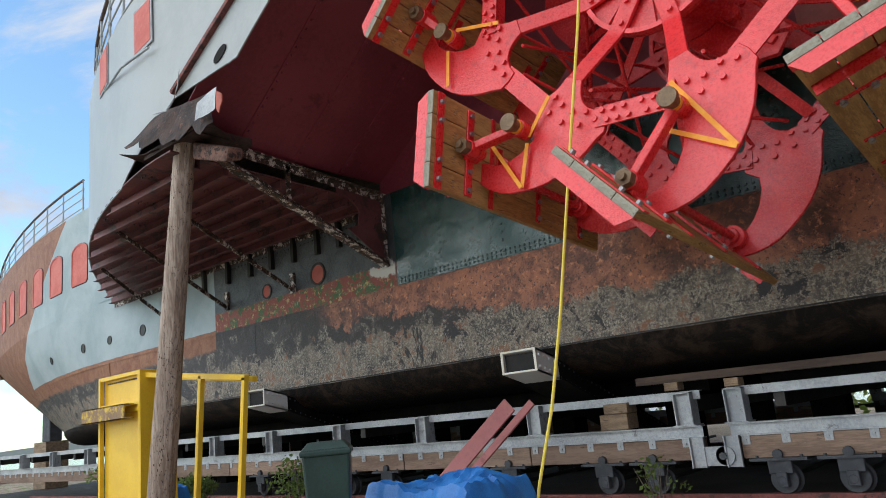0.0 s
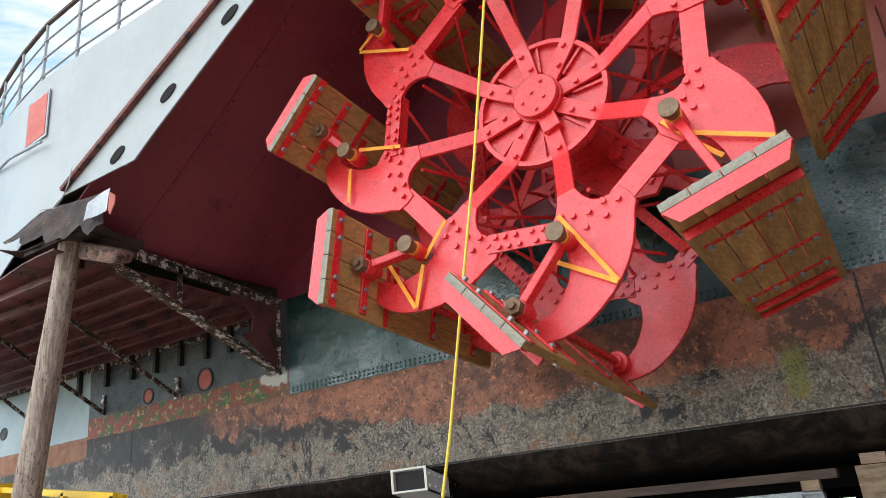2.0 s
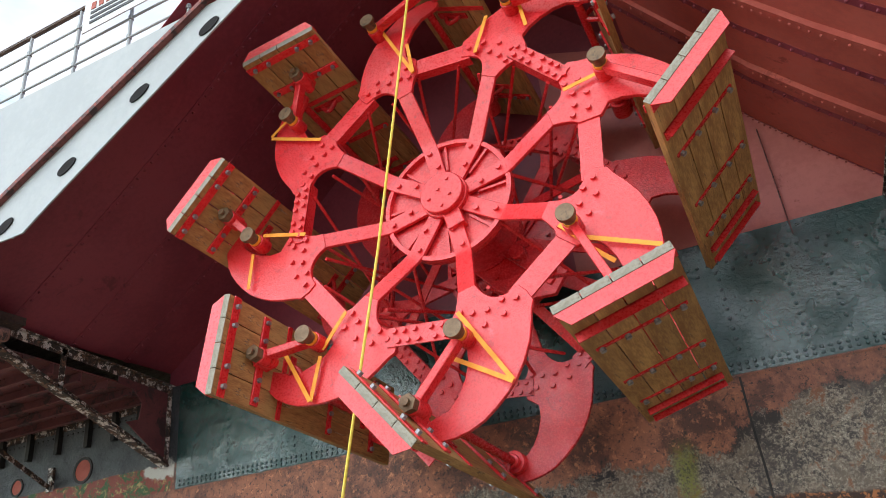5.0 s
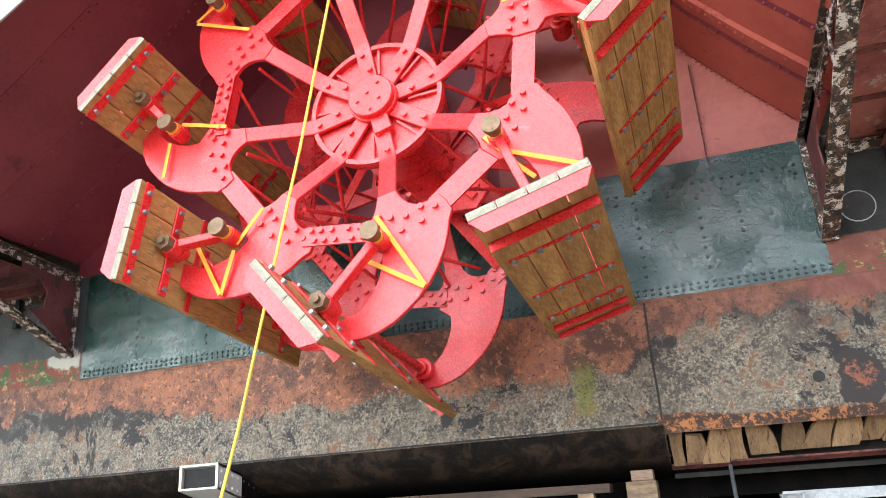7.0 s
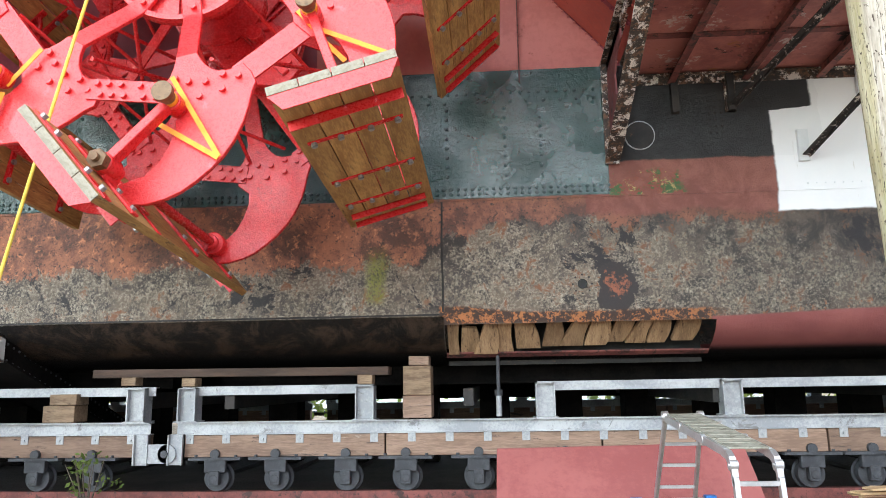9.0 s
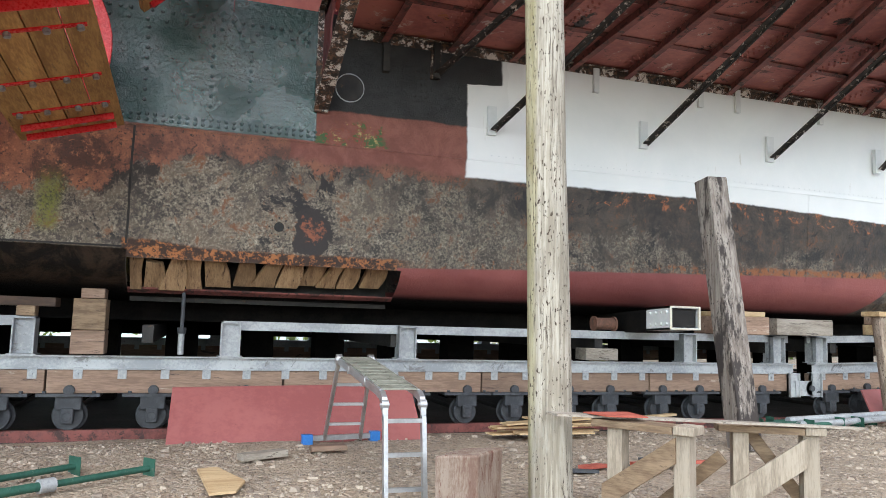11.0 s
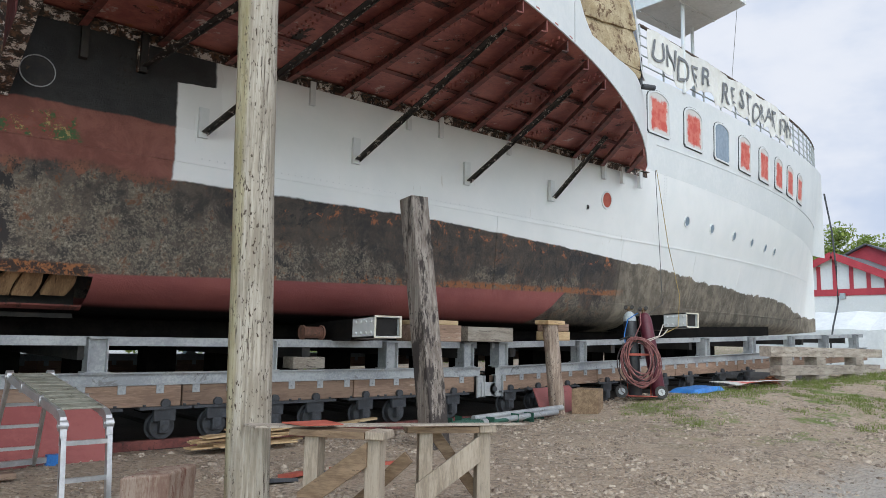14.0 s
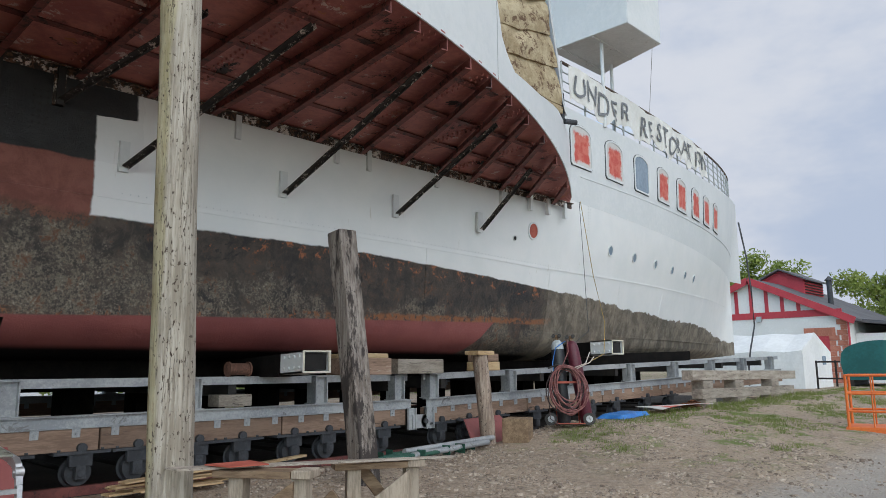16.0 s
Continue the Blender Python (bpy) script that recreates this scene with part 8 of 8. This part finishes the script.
def leaf_cloud(m, rnd, centre, radius, count, size):
    c = Vector(centre)
    for i in range(count):
        d = Vector((rnd.gauss(0, 1), rnd.gauss(0, 1), rnd.gauss(0, 1))).normalized() * (radius * rnd.random() ** 0.45)
        p = c + Vector((d.x, d.y, d.z * 0.8))
        u = Vector((rnd.gauss(0, 1), rnd.gauss(0, 1), rnd.gauss(0, 1))).normalized()
        v = u.orthogonal().normalized()
        s = size * rnd.uniform(0.6, 1.4)
        k = len(m.v)
        m.v += [tuple(p - u * s), tuple(p + v * s * 0.55), tuple(p + u * s), tuple(p - v * s * 0.55)]
        m.f.append((k, k + 1, k + 2, k + 3))


def leaf_object(name, m, mat, parent=None):
    me = bpy.data.meshes.new(name)
    me.from_pydata(m.v, [], m.f)
    me.materials.append(mat)
    ob = new(name, me)
    if parent:
        ob.parent = parent
    return ob


def weeds():
    rnd = random.Random(5)
    m = Mesh()
    spots = []
    for i in range(9000):
        x, y = rnd.uniform(10.5, 30), rnd.uniform(4.0, 7.4)
        patch = noise.noise((x * 0.55, y * 0.9, 2)) + 0.5 * noise.noise((x * 2.1, y * 2.4, 6)) + 0.10 * (y - 5.2)
        if patch > 0.12 + rnd.uniform(-0.12, 0.18):
            spots.append((x, y, rnd.uniform(0.015, 0.05) + 0.04 * rnd.random() ** 6))
    for i in range(160):
        spots.append((rnd.uniform(14, 24), rnd.uniform(7.0, 7.5), rnd.uniform(0.06, 0.16)))
    for x, y, h in spots:
        z = ground_height(x, y)
        for b in range(9):
            a = rnd.uniform(0, 6.28)
            bx, by = x + rnd.uniform(-0.08, 0.08), y + rnd.uniform(-0.08, 0.08)
            dx, dy = math.cos(a), math.sin(a)
            k = len(m.v)
            m.v += [(bx - dy * 0.006, by + dx * 0.006, z - 0.01), (bx + dy * 0.006, by - dx * 0.006, z - 0.01), (bx + dx * h * 0.5, by + dy * h * 0.5, z + h * rnd.uniform(0.7, 1.1))]
            m.f.append((k, k + 1, k + 2))
    tagged(leaf_object("grass", m, M_GRASS), "sparse green weeds and grass on the gravel bank", "grass", kind="stuff")


weeds()


def shrub(name, label, x, y, r, h, mat, seed, count=900, size=0.04):
    rnd = random.Random(seed)
    s = thing(name, label, "shrub", pose(x, y, ground_height(x, y)))
    m = Mesh()
    for i in range(9):
        a = rnd.uniform(0, 6.28)
        q = rnd.uniform(0.3, 0.8) * r
        m.rod((0.03 * math.cos(a), 0.03 * math.sin(a), -0.02), (q * math.cos(a), q * math.sin(a), h * rnd.uniform(0.6, 1.0)), 0.010, 5, 0.004)
    part("stems", m, M_BARK, s)
    m = Mesh()
    for i in range(10):
        a = rnd.uniform(0, 6.28)
        q = rnd.uniform(0.1, 0.8) * r
        leaf_cloud(m, rnd, (q * math.cos(a), q * math.sin(a), h * rnd.uniform(0.35, 0.95)), r * 0.42, count // 10, size)
    leaf_object("foliage", m, mat, s)


shrub("shrub", "leafy green shrub growing by the cradle", -9.6, 7.5, 0.6, 0.75, M_LEAF, 3, 700, 0.035)
shrub("shrub", "leafy green shrub growing by the cradle", -13.2, 7.9, 0.5, 0.6, M_LEAF, 8, 900, 0.035)
shrub("shrub", "thin trailing shrub under the cradle", -4.0, 8.2, 0.35, 0.55, M_LEAF, 9, 110, 0.03)
shrub("shrub", "leafy green shrub growing by the slipway", -16.5, 8.0, 0.7, 0.8, M_LEAF, 12, 1000, 0.04)


# ---- buildings and trees beyond the bow ----
M_RENDER = surface("white_render", (0.66, 0.67, 0.66), (0.74, 0.75, 0.74), (0.55, 0.55, 0.53), 0.4, 8.0, (0.8, 0.95), 0.0, 0.2, 0.01, 0.68)
M_TRIM = surface("red_trim", (0.40, 0.035, 0.05), (0.48, 0.05, 0.065), None, 1.0, 10.0, (0.5, 0.7), 0.0, 0.15, 0.005)
M_SLATE = surface("slate", (0.07, 0.072, 0.08), (0.12, 0.12, 0.13), None, 0.8, 9.0, (0.6, 0.8), 0.0, 0.4, 0.02)
M_BRICK = surface("red_brick", (0.36, 0.13, 0.085), (0.46, 0.19, 0.13), (0.5, 0.42, 0.36), 2.0, 14.0, (0.8, 0.95), 0.0, 0.4, 0.01, 0.66, vary=0.12)
HX, HB = 48.0, 0.30
Y0, Y1, YM = 12.75, 23.9, 18.2
EAVE, RIDGE = 4.1, 6.75
house = thing("slipway_shed", "white gabled shed with red timber trim and brick quoins", "house")
m = Mesh()
m.prism([(Y0, HB - 0.4), (Y1, HB - 0.4), (Y1, EAVE), (YM, RIDGE), (Y0, EAVE)], lambda u, v, w: (w, u, v), HX, HX + 0.3)
part("wall", m, M_RENDER, house)
for y in (Y0, Y1 - 0.3):
    m = Mesh()
    m.box(HX + 0.3, HX + 14, y, y + 0.3, HB - 0.4, EAVE)
    part("wall", m, M_RENDER, house)
m = Mesh()
m.prism([(Y0, HB - 0.4), (Y1, HB - 0.4), (Y1, EAVE), (YM, RIDGE), (Y0, EAVE)], lambda u, v, w: (w, u, v), HX + 14, HX + 14.3)
part("wall", m, M_RENDER, house)
for ya, yb in ((Y0 - 0.55, YM), (Y1 + 0.55, YM)):
    za = EAVE - 0.22
    m = Mesh()
    m.hull8([(HX - 0.4, ya, za), (HX + 14.6, ya, za), (HX + 14.6, yb, RIDGE + 0.02), (HX - 0.4, yb, RIDGE + 0.02), (HX - 0.4, ya, za + 0.14), (HX + 14.6, ya, za + 0.14), (HX + 14.6, yb, RIDGE + 0.16), (HX - 0.4, yb, RIDGE + 0.16)])
    part("roof", m, M_SLATE, house, "grey slate roof slope")
    m = Mesh()
    m.beam((HX - 0.42, ya, za + 0.0), (HX - 0.42, yb, RIDGE - 0.02), 0.06, 0.42, (0, 0, 1))
    part("bargeboard", m, M_TRIM, house, "red bargeboard")
m = Mesh()
m.box(HX - 0.06, HX, Y0 + 0.2, Y1 - 0.2, EAVE + 0.15, EAVE + 0.55)
part("band_board", m, M_TRIM, house, "red horizontal board")
for i in range(-5, 6):
    y = YM + i * 0.95
    top = RIDGE - abs(y - YM) * (RIDGE - EAVE) / (YM - Y0) - 0.2
    if top > EAVE + 0.7:
        m = Mesh()
        m.box(HX - 0.05, HX, y - 0.11, y + 0.11, EAVE + 0.55, top)
        part("batten", m, M_TRIM, house)
# louvred vent on the ridge
v = Mesh()
v.prism([(YM - 1.5, RIDGE - 0.7), (YM + 1.5, RIDGE - 0.7), (YM + 1.5, RIDGE + 0.45), (YM, RIDGE + 1.15), (YM - 1.5, RIDGE + 0.45)], lambda u, q, w: (w, u, q), HX + 5.5, HX + 9.5)
vent = part("ridge_vent", v, M_TRIM, house, "red louvred ridge vent")
for ya, yb in ((YM - 1.8, YM), (YM + 1.8, YM)):
    m = Mesh()
    m.hull8([(HX + 5.1, ya, RIDGE + 0.32), (HX + 9.9, ya, RIDGE + 0.32), (HX + 9.9, yb, RIDGE + 1.17), (HX + 5.1, yb, RIDGE + 1.17), (HX + 5.1, ya, RIDGE + 0.42), (HX + 9.9, ya, RIDGE + 0.42), (HX + 9.9, yb, RIDGE + 1.27), (HX + 5.1, yb, RIDGE + 1.27)])
    part("vent_roof", m, M_SLATE, vent)
for i in range(5):
    m = Mesh()
    m.beam((HX + 5.7, YM - 1.54, RIDGE - 0.45 + 0.19 * i), (HX + 9.3, YM - 1.54, RIDGE - 0.45 + 0.19 * i), 0.1, 0.05)
    part("louvre", m, M_BLACK, vent)
# flue
m = Mesh()
m.rod((HX + 5, Y0 + 2.2, EAVE), (HX + 5, Y0 + 2.2, RIDGE + 0.15), 0.17, 14)
m.rod((HX + 5, Y0 + 2.2, RIDGE + 0.15), (HX + 5, Y0 + 2.2, RIDGE + 0.42), 0.29, 14, 0.05)
part("flue", m, M_IRON, house, "dark metal flue with a conical cap")
# brick quoins and door surround
quoin = Mesh().box(0, 0.05, 0, 0.55, 0, 0.3).data("quoin", M_BRICK)
quoin_s = Mesh().box(0, 0.05, 0, 0.34, 0, 0.3).data("quoin", M_BRICK)
for i in range(12):
    part("quoin", quoin if i % 2 else quoin_s, M_BRICK, house).matrix_local = Matrix.Translation((HX - 0.05, Y0, HB + 0.31 * i))
DY0, DY1, DZ = 13.75, 14.75, 3.05
for i in range(9):
    part("quoin", quoin_s if i % 2 else quoin, M_BRICK, house).matrix_local = Matrix.Translation((HX - 0.05, DY0 - (0.34 if i % 2 else 0.55), HB + 0.31 * i))
    part("quoin", quoin_s if i % 2 else quoin, M_BRICK, house).matrix_local = Matrix.Translation((HX - 0.05, DY1, HB + 0.31 * i))
head = Mesh().box(0, 0.06, 0, 0.19, 0, 0.5).data("head_brick", M_BRICK)
for i in range(9):
    part("head_brick", head, M_BRICK, house).matrix_local = Matrix.Translation((HX - 0.055, DY0 - 0.35 + 0.195 * i, DZ))
m = Mesh()
m.box(HX - 0.02, HX + 0.02, DY0, DY1, HB - 0.2, DZ)
part("door", m, M_TRIM, house, "plain red door")
m = Mesh()
m.rod((HX - 0.1, Y0 - 0.1, HB), (HX - 0.1, Y0 - 0.1, EAVE - 0.1), 0.06, 8)
part("downpipe", m, M_TRIM, house)
m = Mesh()
m.box(HX - 0.2, HX - 0.06, 17.6, 17.9, EAVE - 0.05, EAVE + 0.3)
part("lamp", m, M_ALU, house, "small floodlight")
# lean-to
annex = thing("lean_to", "low white lean-to with a dark sloping roof and arched window", "house")
m = Mesh()
m.box(HX + 1.5, HX + 12, 4.0, Y0 - 0.01, HB - 0.4, 3.2)
part("wall", m, M_RENDER, annex)
m = Mesh()
m.hull8([(HX + 1.1, 3.6, 2.75), (HX + 12.4, 3.6, 2.75), (HX + 12.4, Y0, 3.9), (HX + 1.1, Y0, 3.9), (HX + 1.1, 3.6, 2.95), (HX + 12.4, 3.6, 2.95), (HX + 12.4, Y0, 4.1), (HX + 1.1, Y0, 4.1)])
part("roof", m, M_SLATE, annex)
m = Mesh()
m.prism([(10.5, 1.2), (11.5, 1.2), (11.5, 2.3), (11.3, 2.6), (11.0, 2.72), (10.7, 2.6), (10.5, 2.3)], lambda u, q, w: (w, u, q), HX + 1.44, HX + 1.5)
part("arched_window", m, M_BRICK, annex)
# white tent
M_SHEET = surface("white_tent_sheet", (0.66, 0.68, 0.68), (0.76, 0.78, 0.78), None, 0.7, 6.0, (0.6, 0.8), 0.0, 0.4, 0.05)
tent = thing("frame_tent", "white sheeted frame tent beside the shed", "tent")
m = Mesh()
prof = [(35.3, 0.1), (35.3, 1.95), (37.2, 2.80), (39.2, 1.95), (39.2, 0.1)]
rows = [[(x + 0.04 * math.sin(y * 2 + z), y, z + 0.04 * math.sin(y * 3) * (z > 1)) for x, z in prof] for y in (11.2, 12, 13, 14, 15, 16, 17)]
m.sheet(rows, 0.03, (0, 0, -1), False)
part("sheet", m, M_SHEET, tent)
m = Mesh()
m.prism(prof, lambda u, q, w: (u, w, q), 11.17, 11.21)
part("end_sheet", m, M_SHEET, tent)
m = Mesh()
m.box(37.9, 38.3, 11.13, 11.17, 1.35, 1.75)
part("end_window", m, M_GLASS_DARK, tent)
# green tank on a stand
M_TANK = surface("blue_green_tank", (0.012, 0.10, 0.10), (0.02, 0.14, 0.14), None, 1.0, 12.0, (0.4, 0.6), 0.0, 0.2, 0.01)
tank = thing("fuel_tank", "blue-green ribbed plastic tank on a stand", "tank", pose(30.0, 6.6, 0.35))
m = Mesh()
prof = []
for i in range(13):
    t = math.pi * i / 12
    prof.append((1.35 * math.cos(t), 1.05 + 0.75 * math.sin(t) ** 0.6))
prof = [(1.25, 0.45)] + prof + [(-1.25, 0.45)]
rows = []
for k in range(11):
    g = 1.0 if k % 2 else 0.95
    rows.append([(-0.9 + 0.18 * k, y * g, z * (0.98 + 0.02 * g)) for y, z in prof])
m.sheet(rows)
m.face(rows[0])
m.face(list(reversed(rows[-1])))
part("shell", m, M_TANK, tank)
for y in (-1.0, 1.0):
    m = Mesh()
    m.box(-0.9, 0.9, y - 0.08, y + 0.08, -0.3, 0.45)
    part("stand", m, M_BLACK, tank)
rail = thing("guard_rail", "black tubular guard rail by the tank", "railing")
for y in (8.2, 8.9, 9.6):
    m = Mesh()
    m.rod((32, y, 0.2), (32, y, 1.5), 0.04, 8)
    part("post", m, M_BLACK, rail)
for z in (0.8, 1.45):
    m = Mesh()
    m.rod((32, 8.2, z), (32, 9.6, z), 0.035, 8)
    part("rail", m, M_BLACK, rail)
# orange cage
M_ORANGE = surface("orange_paint", (0.62, 0.12, 0.02), (0.72, 0.18, 0.03), (0.25, 0.10, 0.05), 3.0, 30.0, (0.45, 0.6), 0.0, 0.2, 0.003, 0.68)
cage = thing("orange_cage", "orange tubular steel work cage on the track", "cage", pose(17.0, 3.0, -0.02, 0, 0, 12))
for y in (-1.25, -0.82, -0.4, 0.02, 0.45, 0.88, 1.3):
    for x in (-0.5, 0.5):
        m = Mesh()
        m.rod((x, y, 0.1), (x, y, 1.12), 0.026 if abs(y) > 1.2 or abs(y) < 0.1 else 0.014, 8)
        part("post", m, M_ORANGE, cage)
for z in (0.45, 0.78, 1.12):
    for x in (-0.5, 0.5):
        m = Mesh()
        m.rod((x, -1.25, z), (x, 1.3, z), 0.022, 8)
        part("rail", m, M_ORANGE, cage)
    for y in (-1.25, 1.3):
        m = Mesh()
        m.rod((-0.5, y, z), (0.5, y, z), 0.022, 8)
        part("rail", m, M_ORANGE, cage)
m = Mesh()
m.box(-0.55, 0.55, -1.3, 1.35, 0.02, 0.16)
part("tray", m, M_ORANGE, cage, bevel=0.01)


def tree(x, y, h, r, seed, mat, clumps=44, leaves=210, size=0.20):
    rnd = random.Random(seed)
    t = thing("tree", "leafy spring tree with an open crown behind the buildings", "tree", pose(x, y, 0.2), "trees behind the shed")
    m = Mesh()
    m.rod((0, 0, -0.3), (0.1, 0.1, h * 0.55), 0.035 * h * 0.6, 10, 0.02 * h * 0.5)
    ends = []
    for i in range(9):
        a = rnd.uniform(0, 6.28)
        z0 = h * rnd.uniform(0.28, 0.55)
        q = r * rnd.uniform(0.45, 0.95)
        e = (q * math.cos(a), q * math.sin(a), z0 + h * rnd.uniform(0.12, 0.38))
        m.rod((0.05, 0.05, z0), e, 0.09, 6, 0.025)
        ends.append(e)
    part("trunk", m, M_BARK, t)
    m = Mesh()
    for i in range(clumps):
        if i < len(ends):
            c = ends[i]
        else:
            a, q = rnd.uniform(0, 6.28), r * rnd.random() ** 0.6
            c = (q * math.cos(a), q * math.sin(a), h * rnd.uniform(0.45, 0.97) * (1 - 0.12 * (q / r) ** 2))
        leaf_cloud(m, rnd, c, r * rnd.uniform(0.22, 0.36), leaves, size)
    leaf_object("crown", m, mat, t)


tree(72, 27, 12, 4.5, 1, M_LEAF_FRESH)
tree(76, 34, 13, 5.0, 2, M_LEAF_FRESH)
tree(70, 12, 9.5, 4.2, 3, M_LEAF_FRESH)
tree(74, 7, 10.5, 4.6, 4, M_LEAF_FRESH)
tree(66, 3.0, 9.0, 4.0, 5, M_LEAF_FRESH)
tree(80, 17, 10.5, 5.0, 6, M_LEAF_FRESH)
tree(60, -6, 11, 4.5, 7, M_LEAF)


def hedge(name, label, pts, h, depth, mat, seed, per=120, size=0.13):
    rnd = random.Random(seed)
    m = Mesh()
    for (xa, ya), (xb, yb) in zip(pts, pts[1:]):
        n = int(math.hypot(xb - xa, yb - ya) / 0.9)
        for i in range(n):
            u = i / n
            for k in range(2):
                hh = h * rnd.uniform(0.25, 1.0)
                leaf_cloud(m, rnd, (xa + (xb - xa) * u, ya + (yb - ya) * u + rnd.uniform(-depth, depth), hh), 0.8, per // 2, size)
    tagged(leaf_object(name, m, mat), label, "hedge", kind="stuff")


hedge("far_thicket", "pale green thicket beyond the slipway", [(-46, 24), (-20, 25), (10, 24), (36, 26)], 1.7, 1.2, M_LEAF_FRESH, 31)

# far shore
m = Mesh()
rows = []
for k in range(2):
    row = []
    for i in range(60):
        a = radians(60 + 5 * i)
        d = 700 + 60 * k
        row.append((d * math.cos(a), d * math.sin(a), -6 if k == 0 else 9 + 7 * noise.noise((i * 0.3, 2, 7)) + 4 * noise.noise((i * 0.9, 5, 1))))
    rows.append(row)
m.sheet(rows)
tagged(part("far_hills", m, surface("far_hills", (0.14, 0.17, 0.16), (0.18, 0.21, 0.19), None, 0.01, 0.2, (0.9, 1.0), 0.0, 0.1, 0.1, own=False)), "low wooded hills across the water", "hills", kind="structure")


# the loch beyond the slipway
def water_material():
    m, g, p = begin("loch_water")
    n = g.noise(g.stretch(g.place(), 0.4, 1.0, 1.0), 1.2, 5.0, 0.6)
    p.inputs["Base Color"].default_value = (0.03, 0.05, 0.06, 1)
    p.inputs["Roughness"].default_value = 0.12
    g.put(p.inputs["Normal"], g.bump(n, 0.25, 0.08))
    return m


m = Mesh()
m.sheet([[(x, y, 0.06) for x in (-880, -300, -90, -48, 20)] for y in (32, 90, 300, 880)], 0.05, (0, 0, -1), False)
m.sheet([[(x, y, 0.06) for x in (-880, -300, -90, -48)] for y in (-300, -60, 31.9)], 0.05, (0, 0, -1), False)
tagged(part("water", m, water_material()), "calm grey loch water beyond the slipway", "water", kind="structure")
